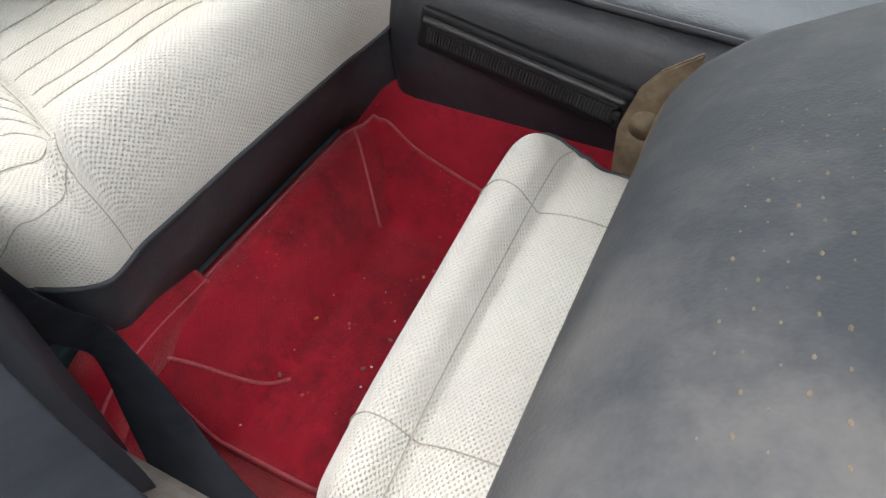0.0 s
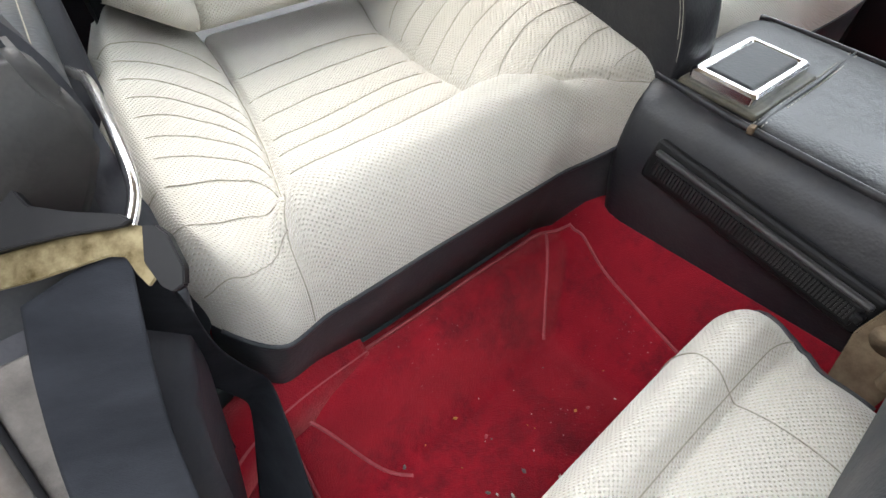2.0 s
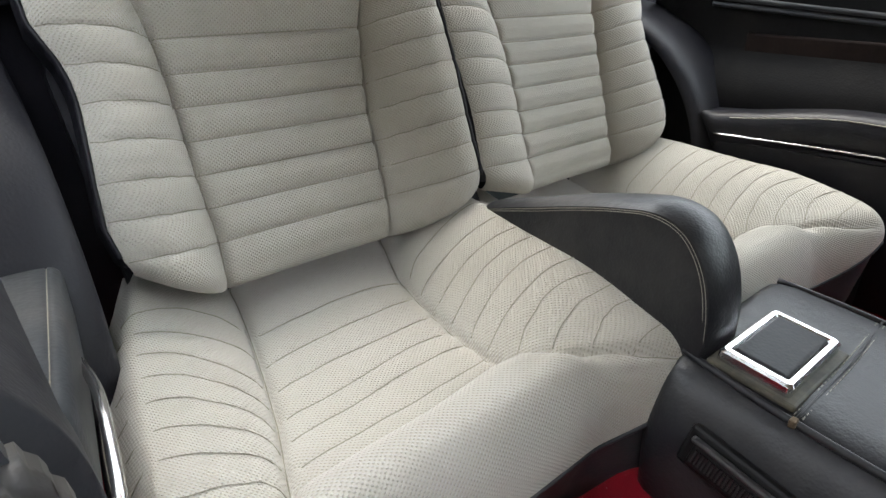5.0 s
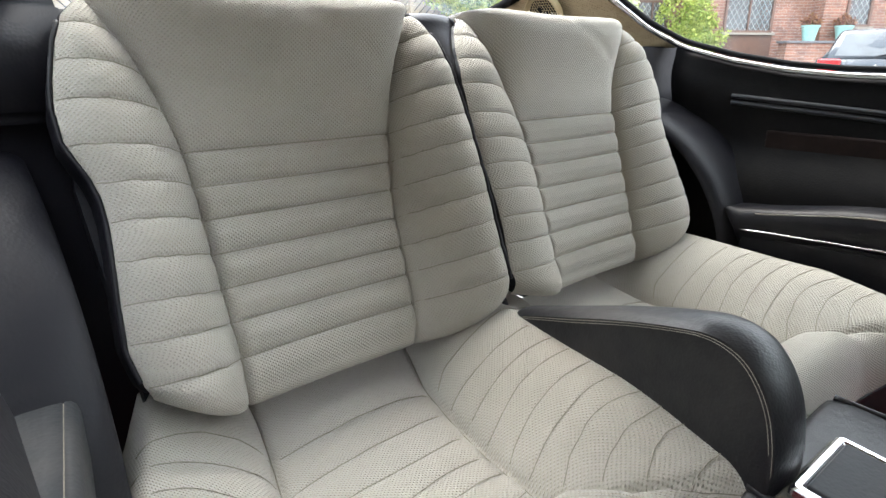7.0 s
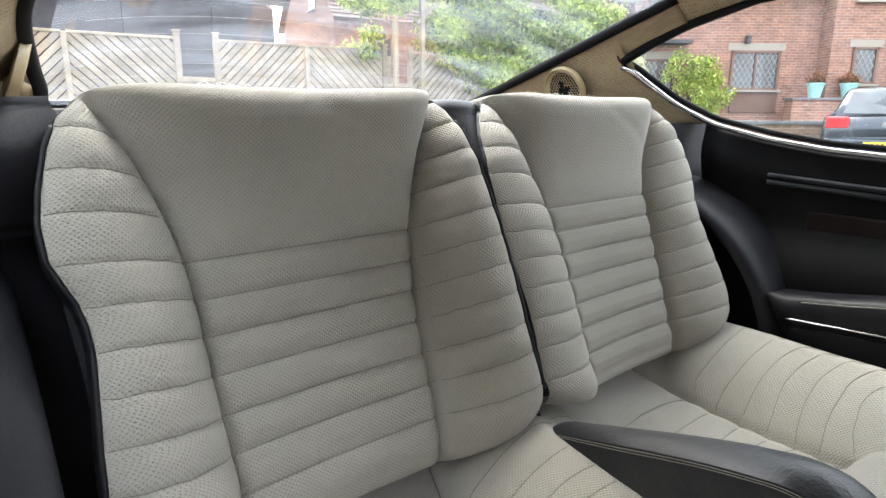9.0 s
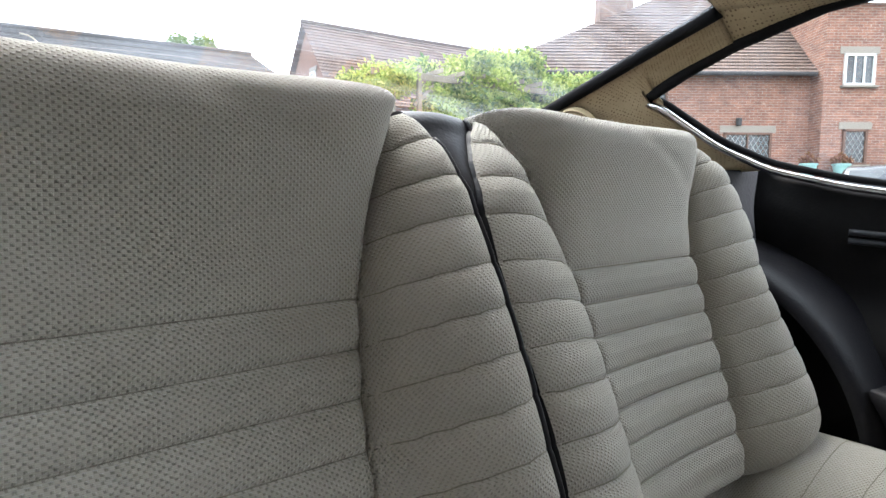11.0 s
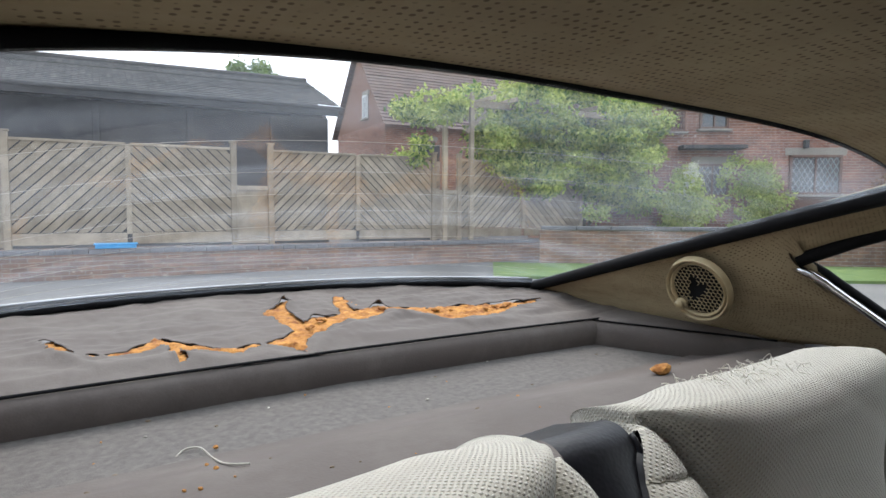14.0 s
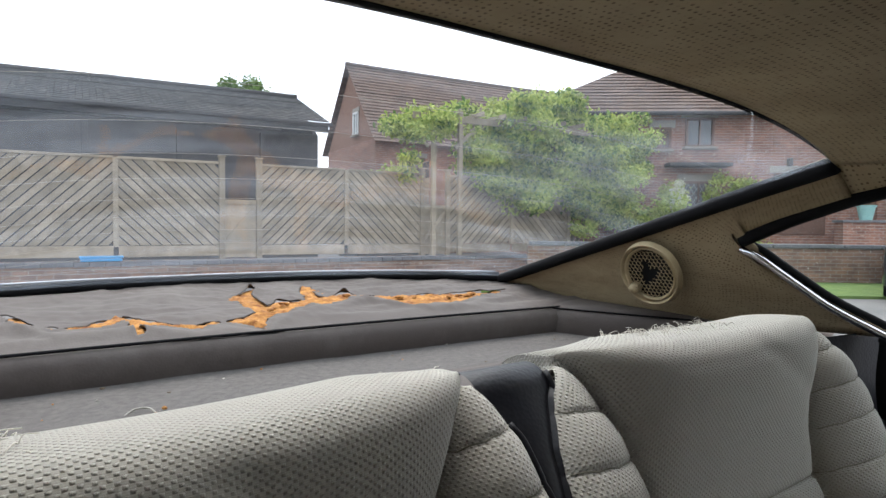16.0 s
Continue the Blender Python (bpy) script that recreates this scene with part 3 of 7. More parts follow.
    X = X * (1 - np.where(mid_side, 0.16, 0.05) * back)
    tuck = 0.045 * smoothstep(w) * smoothstep((np.arange(len(rows))[:, None] - 204) / 6) + 0.028 * smoothstep((ab - 0.30) / 0.2) * back
    # the top edge runs straight out to its corners
    tuck = tuck + (0.004 - np.where(mid_side, 0.011, 0.005) * np.clip(ab / 0.5, 0, 1) ** 2 * (1 - smoothstep(w / 0.15))) * smoothstep((S - 0.42) / 0.07) * np.where(inner, 1.0, 1 - smoothstep(w / 0.3))
    P = X[..., None] * np.array((1.0, 0, 0)) + SS[..., None] * UPS + (h + H0)[..., None] * OUT - tuck[..., None] * np.array((0, 0, 1.0)) + BACK_AT
    step = np.linalg.norm(np.diff(P, axis=1), axis=2)
    run = np.concatenate([np.zeros((len(rows), 1)), np.cumsum(step, axis=1)], axis=1)
    run = run - run[:, 90:91]
    UV = np.stack([run, np.broadcast_to(arc[:, None], X.shape) + lift], -1)
    return P, UV, q


def make_backrest(seat, which):
    P, UV, Q = backrest_points(which)
    global BACK_TOP
    BACK_TOP = P[203:216]
    seat_back = sheet("backrest", P, FABRIC, seat, uv=UV, flip=True, label="cream dimpled woven fabric backrest")
    # vinyl sides running back from both edges, and the back board
    for sgn, col in ((-1, 0), (1, -1)):
        e = P[6:202, col]
        s_dir = np.array((sgn * 1.0, 0, 0))
        strip = np.stack([e - 0.004 * s_dir, e + 0.002 * s_dir - 0.004 * OUT, e + 0.002 * s_dir - 0.03 * OUT, e + 0.0 * s_dir - 0.06 * OUT], 1)
        sheet("side_panel", strip, VINYL, seat_back, flip=(sgn > 0), label="black vinyl side")
        if (which, sgn) == ("two", -1):
            continue
        tube("piping", e[4:-9] + 0.002 * s_dir + 0.001 * OUT, 0.0027, VINYL, seat_back, n=100, sides=8, label="dark vinyl piping")
    # stitching laid along the grooves
    def stitch(pts):
        tube("seam", pts + 0.0007 * OUT, 0.0007, SEAM, seat_back, n=max(8, len(pts) // 2), sides=5, label="dark stitched seam")
    for s in CHANNELS:
        stitch(P[int(np.argmin(np.abs(Q[:, 90] - s))), 46:135])
    for cols in (range(1, 45, 2), range(136, 180, 2)):
        for s in CROSS:
            stitch(np.array([P[int(np.argmin(np.abs(Q[8:206, j] - s))) + 8, j] for j in cols]))
    for col in (45, 135):
        stitch(P[8:206:3, col])
    board = [(-0.24, 0.02), (0.24, 0.02), (0.26, 0.3), (0.22, 0.49), (-0.22, 0.49), (-0.26, 0.3)]
    bm = bmesh.new()
    f = [bm.verts.new(Vector(BACK_AT + x * np.array((1, 0, 0)) + s * UPS - 0.065 * OUT)) for x, s in board]
    g = [bm.verts.new(Vector(BACK_AT + x * np.array((1, 0, 0)) + s * UPS - 0.085 * OUT)) for x, s in board]
    bm.faces.new(f)
    bm.faces.new(g[::-1])
    for i in range(6):
        bm.faces.new((f[i], g[i], g[(i + 1) % 6], f[(i + 1) % 6]))
    part("back_board", bm, VINYL, seat_back)
    return seat_back


C_INL = [(0.26, -0.560), (0.34, -0.545), (0.39, -0.530), (0.5, -0.487), (0.6, -0.455), (0.7, -0.425), (0.8, -0.398), (0.88, -0.38)]
C_INR = [(0.26, -0.262), (0.40, -0.256), (0.5, -0.240), (0.6, -0.213), (0.7, -0.178), (0.8, -0.125), (0.88, -0.09)]
C_OUTL = [(0.26, -0.622), (0.30, -0.640), (0.36, -0.650), (0.43, -0.650), (0.50, -0.642), (0.556, -0.634), (0.62, -0.622), (0.67, -0.606), (0.77, -0.562), (0.88, -0.52)]
C_OUTR = [(0.26, -0.075), (0.30, -0.050), (0.36, -0.036), (0.5, -0.030), (0.7, -0.012), (0.88, 0.01)]


def cushion_points(widen):
    y_roll, ry, rz = 0.338, 0.047, 0.096
    rows = [(y, 0.0, 0.0) for y in np.linspace(0.87, y_roll, 190)]
    for a in np.linspace(0, 97, 30)[1:]:
        rows.append((y_roll, ry * math.sin(radians(a)), rz * (math.cos(radians(a)) - 1)))
    Y0 = np.array([r[0] for r in rows])[:, None]
    DY = np.array([r[1] for r in rows])[:, None]
    DZ = np.array([r[2] for r in rows])[:, None]
    arc = np.r_[0, np.cumsum([math.hypot(b[0] - b[1] - a[0] + a[1], b[2] - a[2]) for a, b in zip(rows[:-1], rows[1:])])]
    A = np.linspace(0, 3, 211)[None, :]
    Yp = Y0 - DY
    il, ir, ol, orr = (along(t, Yp) for t in (C_INL, C_INR, C_OUTL, C_OUTR))
    # rounded corners in plan
    X = np.where(A <= 1, ol + A * (il - ol), np.where(A <= 2, il + (A - 1) * (ir - il), ir + (A - 2) * (orr - ir)))
    wl, wr = np.clip(1 - A, 0, 1), np.clip(A - 2, 0, 1)
    corner = 0.066 * np.clip((wl - 0.50) / 0.50, 0, 1) ** 2.0 + 0.022 * np.clip((wr - 0.75) / 0.25, 0, 1) ** 2
    Y = Y0 - DY * (1 + 0.12 * smoothstep(wl / 0.5)) + (corner - 0.050 * smoothstep((wr - 0.15) / 0.6)) * smoothstep((0.46 - Y0) / 0.12)
    base = 0.230 - 0.083 * (Yp.clip(0.39) - 0.39)
    rise_l = 0.275 - base + 0.02 * smoothstep((Yp - 0.55) / 0.2)
    rise_r = (0.318 - base) * (1 - 0.28 * smoothstep((0.44 - Yp) / 0.13))
    # the front roll swells ahead of its seam
    seam_y = np.interp(X, [-0.66, -0.60, -0.575, -0.531, -0.40, -0.30, -0.265, -0.246, -0.222, -0.196, -0.175, -0.158, -0.14, -0.12, -0.05], [0.36, 0.36, 0.362, 0.387, 0.390, 0.400, 0.396, 0.380, 0.355, 0.339, 0.328, 0.318, 0.309, 0.302, 0.27])
    ahead = np.clip((seam_y - Yp) / 0.045, 0, 1)
    roll = 0.048 * np.sin(ahead * math.pi / 2) ** 0.8 * (1 - 0.45 * smoothstep((wr - 0.1) / 0.6)) * (1 - 0.9 * smoothstep(wl / 0.5))
    side_h = rise_l * (1 - (1 - wl) ** 2.0) + rise_r * (1 - (1 - wr) ** 2.2)
    Z = base + (roll**4 + side_h**4 + 1e-12) ** 0.25
    Z = Z - 0.045 * smoothstep((wl - 0.75) / 0.25) - (0.022 + 0.024 * smoothstep((0.44 - Yp) / 0.13)) * smoothstep((wr - 0.72) / 0.28)
    left = [[(-0.57, 0.690), (-0.52, 0.700), (-0.47, 0.705), (-0.424, 0.692)], [(-0.60, 0.660), (-0.547, 0.660), (-0.515, 0.655), (-0.482, 0.648), (-0.451, 0.632), (-0.444, 0.605)],
            [(-0.62, 0.624), (-0.55, 0.623), (-0.521, 0.611), (-0.494, 0.594), (-0.473, 0.572), (-0.466, 0.548)], [(-0.63, 0.588), (-0.562, 0.587), (-0.53, 0.574), (-0.50, 0.552), (-0.483, 0.527), (-0.478, 0.505)],
            [(-0.64, 0.549), (-0.566, 0.548), (-0.535, 0.533), (-0.51, 0.516), (-0.495, 0.490), (-0.492, 0.464)], [(-0.645, 0.508), (-0.571, 0.504), (-0.545, 0.493), (-0.516, 0.480), (-0.503, 0.455), (-0.504, 0.428)],
            [(-0.65, 0.468), (-0.586, 0.465), (-0.557, 0.457), (-0.529, 0.447), (-0.515, 0.430), (-0.515, 0.408)], [(-0.655, 0.418), (-0.617, 0.417), (-0.56, 0.418), (-0.536, 0.412), (-0.526, 0.395)],
            [(-0.66, 0.350), (-0.627, 0.354), (-0.599, 0.363), (-0.571, 0.365), (-0.548, 0.348)], [(-0.66, 0.295), (-0.62, 0.305), (-0.585, 0.316), (-0.562, 0.325)]]
    right = [[(-0.184, 0.662), (-0.166, 0.673), (-0.134, 0.665), (-0.04, 0.648)], [(-0.205, 0.612), (-0.185, 0.614), (-0.154, 0.608), (-0.098, 0.597), (0.01, 0.575)], [(-0.222, 0.563), (-0.167, 0.566), (-0.127, 0.561), (-0.07, 0.542), (0.0, 0.515)],
             [(-0.236, 0.515), (-0.207, 0.522), (-0.167, 0.529), (-0.132, 0.525), (-0.07, 0.505), (0.0, 0.480)], [(-0.244, 0.472), (-0.224, 0.479), (-0.183, 0.487), (-0.141, 0.486), (-0.08, 0.468), (0.0, 0.440)],
             [(-0.250, 0.436), (-0.215, 0.445), (-0.141, 0.447), (-0.08, 0.432), (0.0, 0.402)], [(-0.250, 0.392), (-0.22, 0.408), (-0.191, 0.417), (-0.147, 0.423), (-0.08, 0.402), (0.0, 0.372)],
             [(-0.228, 0.360), (-0.188, 0.383), (-0.156, 0.393), (-0.10, 0.393), (-0.04, 0.372), (0.0, 0.352)], [(-0.194, 0.338), (-0.164, 0.362), (-0.141, 0.373), (-0.10, 0.371), (-0.03, 0.345)], [(-0.165, 0.323), (-0.131, 0.336), (-0.10, 0.341), (-0.03, 0.318)]]
    middle = [[(-0.421, 0.680), (-0.32, 0.692), (-0.21, 0.680), (-0.185, 0.660)], [(-0.447, 0.603), (-0.36, 0.617), (-0.26, 0.620), (-0.205, 0.614)], [(-0.462, 0.547), (-0.40, 0.556), (-0.30, 0.557), (-0.228, 0.556)],
              [(-0.478, 0.496), (-0.41, 0.501), (-0.31, 0.514), (-0.240, 0.507)], [(-0.491, 0.460), (-0.41, 0.467), (-0.31, 0.477), (-0.246, 0.470)], [(-0.503, 0.420), (-0.42, 0.424), (-0.31, 0.428), (-0.252, 0.430)]]
    main = [[(y and x, y) for y, x in C_INL[2:]], [(x, y) for y, x in C_INR[1:]], [(-0.531, 0.387), (-0.40, 0.390), (-0.256, 0.410)], [(-0.256, 0.410), (-0.246, 0.378), (-0.222, 0.353), (-0.196, 0.338), (-0.175, 0.328), (-0.158, 0.318), (-0.14, 0.309), (-0.12, 0.302)],
            [(-0.531, 0.387), (-0.545, 0.352), (-0.566, 0.318), (-0.575, 0.27)]]
    d1 = to_lines(X, Yp, main)
    sides = np.where(A <= 1, to_lines(X, Yp, left), np.where(A >= 2, to_lines(X, Yp, right), 9))
    rollzone = (seam_y - Yp) > 0.004
    d2 = np.where((A > 1) & (A < 2), to_lines(X, Yp, middle), sides)
    d2 = np.where(rollzone & (A > 1), 9.0, d2)
    edge_calm = 1 - 0.97 * smoothstep((np.maximum(wl, wr) - 0.25) / 0.45)
    Z = Z + 0.0026 * edge_calm * np.sqrt(np.clip(d2 / 0.022, 0, 1)) - 0.0012 * edge_calm * np.exp(-((d2 / 0.0020) ** 2))
    Z = Z + 0.004 * np.sqrt(np.clip(d1 / 0.02, 0, 1)) - 0.008 * np.exp(-((d1 / 0.0045) ** 2)) * smoothstep((Yp - 0.294) / 0.03)
    nz = np.array([[noise.noise((x * 7, y * 7, 8.3)) for x, y in zip(X[i], np.broadcast_to(Yp, X.shape)[i])] for i in range(len(rows))])
    # the door side slopes down gently before it turns over the front
    fore = 0.014 * smoothstep(wl / 0.45) * smoothstep((0.455 - Y0) / 0.125)
    DZ = DZ * (1 - fore / 0.115)
    Z = Z - fore
    DZ = DZ * (1 - 0.62 * smoothstep((wr - 0.15) / 0.85))
    Z = Z + DZ + 0.004 * nz
    # the fabric's lower edge runs level round the door-side corner
    level = np.where(A < 1.0, Z[-1, 72] - 0.003 * wl - Z[-1:, :], 0.0)
    Z = Z + level * (DZ / DZ[-1:, :]) ** 1.3
    P = np.stack([X + widen * wr, Y, Z], -1)
    run = X + widen * wr - 0.035 * wl**1.5 + 0.045 * wr**1.5
    UV = np.stack([run, np.broadcast_to(arc[:, None], X.shape)], -1)
    return P, UV, X, np.broadcast_to(Yp, X.shape), left, right, middle, main


def make_cushion(seat, dx, widen=0.0):
    P, UV, CX, CY, left, right, middle, main = cushion_points(widen)
    cushion = sheet("cushion", P, FABRIC, seat, uv=UV, label="worn cream dimpled fabric cushion")
    cushion.location.x = dx
    cushion.location.y = -0.3 * widen
    def stitch(line, lo, hi, fall=False):
        pts, c = [], spline([(x, y, 0) for x, y in line], 26)
        for x, y, _ in c:
            if y < 0.300:
                continue
            i = np.argmin((CX - x) ** 2 + (CY - y) ** 2)
            j = i % CX.shape[1]
            if lo <= j <= hi:
                pts.append(P.reshape(-1, 3)[i] + (0.0012 * (max(0, j - 160) / 50 - max(0, 50 - j) / 50), 0, 0.0006))
        if fall:
            r0, j0 = divmod(int(i), CX.shape[1])
            pts += [P[r, j0] + (0, -0.0006, 0.0003) for r in range(max(r0, 196), len(P) - 1, 2)]
        if len(pts) > 5:
            pts = np.array(pts)
            sm = pts.copy()
            sm[1:-1] = (pts[:-2] + pts[1:-1] + pts[2:]) / 3
            tube("seam", sm + (0, 0, 0.0005), 0.0006, SEAM, cushion, n=40, sides=5, label="dark stitched seam")
    for ln in left:
        stitch(ln, 5, 69)
    for ln in right:
        stitch(ln, 141, 208)
    for ln in middle:
        stitch(ln, 71, 139)
    for ln in main:
        stitch(ln, 2, 208, ln is main[-1])
    f = P[-1]
    down = np.stack([f + (0, 0.004, 0.002), f + (0, 0.004, -0.004), f * (1, 1, 0) + (0, 0.022, 0.115), f * (1, 1, 0) + (0, 0.040, 0.058), f * (1, 1, 0) + (0, 0.07, 0.05)], 0)
    sheet("valance", down, VINYL_BLUE, cushion, label="dark vinyl front valance")
    tube("piping", f[4:-4] + (0, 0.001, -0.001), 0.0035, VINYL_BLUE, cushion, n=120, sides=7, label="dark grey piping")
    for col, sg in ((0, -1), (-1, 1)):
        e = P[:, col]
        side = np.stack([e, e + (0.004 * sg, 0, -0.01), e * (1, 1, 0) + (0, 0, 0.06)], 1)
        sheet("side_panel", side, VINYL_BLUE, cushion, flip=(sg > 0), label="dark vinyl side")
    return cushion


seat_one = thing("rear_seat", (-0.290, 0, 0), "cream woven fabric rear seat with stitched channels and dark piping", "seat", "rear seats")
make_backrest(seat_one, "one")
make_cushion(seat_one, 0.290)
seat_two = thing("rear_seat", (0.285, 0, 0), "cream woven fabric rear seat with a frayed head roll", "seat", "rear seats")
make_backrest(seat_two, "two")
make_cushion(seat_two, 0.265, 0.045)

# dark vinyl filler between the two backrests
filler_thing = thing("filler_panel", (0, 0, 0), "black vinyl filler panel with piped edges between the rear backrests", "trim panel")
filler = []
for s in np.linspace(0.02, 0.480, 40):
    xa, xb = SEAT_X["one"] + float(along(EDGE_MID, s)), SEAT_X["two"] - float(along(EDGE_MID_TWO, s))
    xa, xb = xa - 0.004, max(xb + 0.004, xa + 0.006)
    e = float(edge_out(s)[0])
    deep = 0.007 + 0.03 * float(1 - smoothstep((s - 0.28) / 0.14))
    filler.append([BACK_AT + (xa + (xb - xa) * u) * np.array((1, 0, 0)) + s * UPS + (e - deep + 0.006 * math.sin(math.pi * u)) * OUT for u in np.linspace(0, 1, 9)])
last = filler[-1]
for a in np.linspace(12, 105, 9):
    filler.append([p + 0.030 * math.sin(radians(a)) * UPS - 0.030 * (1 - math.cos(radians(a))) * OUT for p in last])
filler.append([p - 0.05 * OUT for p in filler[-1]])
filler = np.array(filler)
sheet("panel", filler, VINYL, filler_thing, flip=True)
tube("piping", filler[3:43, 8] + 0.002 * OUT, 0.0026, VINYL, filler_thing, n=60, sides=7, label="black vinyl piping")


# ---- car shell: floor, trim, shelf, headlining, windows ----
def side_x(y, z):
    """Inner face of the glazed upper side (right-hand side; mirror for the other)."""
    return 0.76 - 0.43 * (z - 0.60) - 0.05 * (y - 0.6)


floor = thing("floor", (0, 0, -0.06), "red carpeted car floor", "floor", kind="structure")
xs, ys = np.linspace(-0.86, 0.86, 120), np.linspace(-1.2, 0.9, 130)
XX, YY = np.meshgrid(xs, ys)
def floor_z(X, Y):
    well = lambda X: np.minimum(smoothstep((X + 0.70) / 0.09), smoothstep((-0.17 - X) / 0.11))
    a = well(X) + well(-X)
    b = 1 - smoothstep((Y - 0.225) / 0.075)
    tunnel = 0.060 * smoothstep((0.205 - np.abs(X)) / 0.05)
    return 0.052 - 0.097 * np.minimum(np.clip(a, 0, 1), b) + tunnel
sheet("carpet", np.stack([XX, YY, floor_z(XX, YY) - 0.004 + 0.06], -1), RED, floor, label="deep red carpet")
box("floor_pan", (1.9, 2.3, 0.03), (0, -0.15, -0.055), GREEN_METAL, floor, 0.004)

# footwell mat
mat_thing = thing("floor_mat", (0, 0, 0), "crimson pile floor mat with paler bound edges, littered with dust", "floor mat")
mx, my = np.linspace(-0.622, -0.189, 90), np.linspace(-0.32, 0.318, 120)
MX, MY = np.meshgrid(mx, my)
MX = MX - 0.17 * np.clip(0.30 - MY, 0, 0.3) * smoothstep((MX + 0.40) / 0.2)
# rounded rear corners
pull = np.clip((np.abs(MX + 0.405) - 0.17) / 0.05, 0, 1) ** 2 * 0.03 * smoothstep((MY - 0.2) / 0.1)
MZ = np.array([[0.004 * noise.noise((x * 8, y * 8, 1.7)) for x, y in zip(a, b)] for a, b in zip(MX, MY)])
MP = np.stack([MX, MY - pull, floor_z(MX, MY - pull) + 0.008 + MZ], -1)
sheet("mat_top", MP, RED, mat_thing, thick=0.006)
rim = np.vstack([MP[::-1, 0][:110][::-1][10:], MP[-1, 1:], MP[::-1, -1][1:110]])
tube("bound_edge", rim + (0, 0, 0.002), 0.0018, RED_EDGE, mat_thing, n=200, sides=7, label="pink-red bound edge")
for a, b in (((-0.214, 0.312), (-0.290, 0.238)), ((-0.609, 0.300), (-0.530, 0.215))):
    ln = [(a[0] + (b[0] - a[0]) * k, a[1] + (b[1] - a[1]) * k) for k in np.linspace(0.03, 1, 9)]
    tube("corner_welt", [(x, y, float(floor_z(np.array(x), np.array(y))) + 0.010) for x, y in ln], 0.0019, RED_EDGE, mat_thing, n=24, label="raised pink-red welt")

# debris on the mat
rng = random.Random(5)
for i in range(70):
    x, y = rng.uniform(-0.6, -0.25), rng.uniform(0.0, 0.24)
    if rng.random() < 0.5:
        x, y = rng.gauss(-0.48, 0.05), rng.gauss(0.10, 0.05)
    z = float(floor_z(np.array(x), np.array(y))) + 0.013
    b = bmesh.new()
    bmesh.ops.create_icosphere(b, subdivisions=1, radius=rng.choice((0.0007, 0.001, 0.0014, 0.002)))
    for v in b.verts:
        v.co = Vector((v.co.x * rng.uniform(0.6, 2.2), v.co.y * rng.uniform(0.6, 1.4), v.co.z * 0.6))
    bmesh.ops.transform(b, matrix=pose(x, y, z, 0, 0, rng.uniform(0, 180)), verts=b.verts[:])
    me = bpy.data.meshes.new("crumb")
    b.to_mesh(me)
    b.free()
    put("crumb", me, rng.choice((THREAD, THREAD, RED_EDGE, FOAM, SHELF_FELT)), None, "tiny crumb of dry dirt on the floor mat", "debris", group="crumbs on the mat")

# heel board under the seat front, and the loose carpet flap
lip_strip = box("heel_strip", (0.30, 0.022, 0.010), (-0.372, 0.340, 0.062), GREEN_METAL, None, 0.002)
tagged(lip_strip, "dark green metal strip along the heel board", "metal strip")
heel = box("heel_board", (1.42, 0.02, 0.09), (0, 0.36, 0.045), GREEN_METAL, None, 0.003)
tagged(heel, "dark green painted metal heel board", "panel", kind="structure")
flap = spline([(-0.70, 0.285, 0.066), (-0.655, 0.298, 0.086), (-0.60, 0.310, 0.086), (-0.507, 0.328, 0.066)], 30)
fl = thing("carpet_flap", (-0.6, 0.31, 0.06), "loose flap of red carpet with a bound edge", "carpet")
strip = np.stack([flap + (0, -0.02, -0.035), flap + (0, -0.012, -0.008), flap, flap + (0, 0.03, 0.006)], 1) - (-0.6, 0.31, 0.06)
sheet("flap_top", strip, RED, fl, thick=0.005)
tube("bound_edge", strip[:, 1] + (0, 0, 0.002), 0.0035, RED_EDGE, fl, n=40)

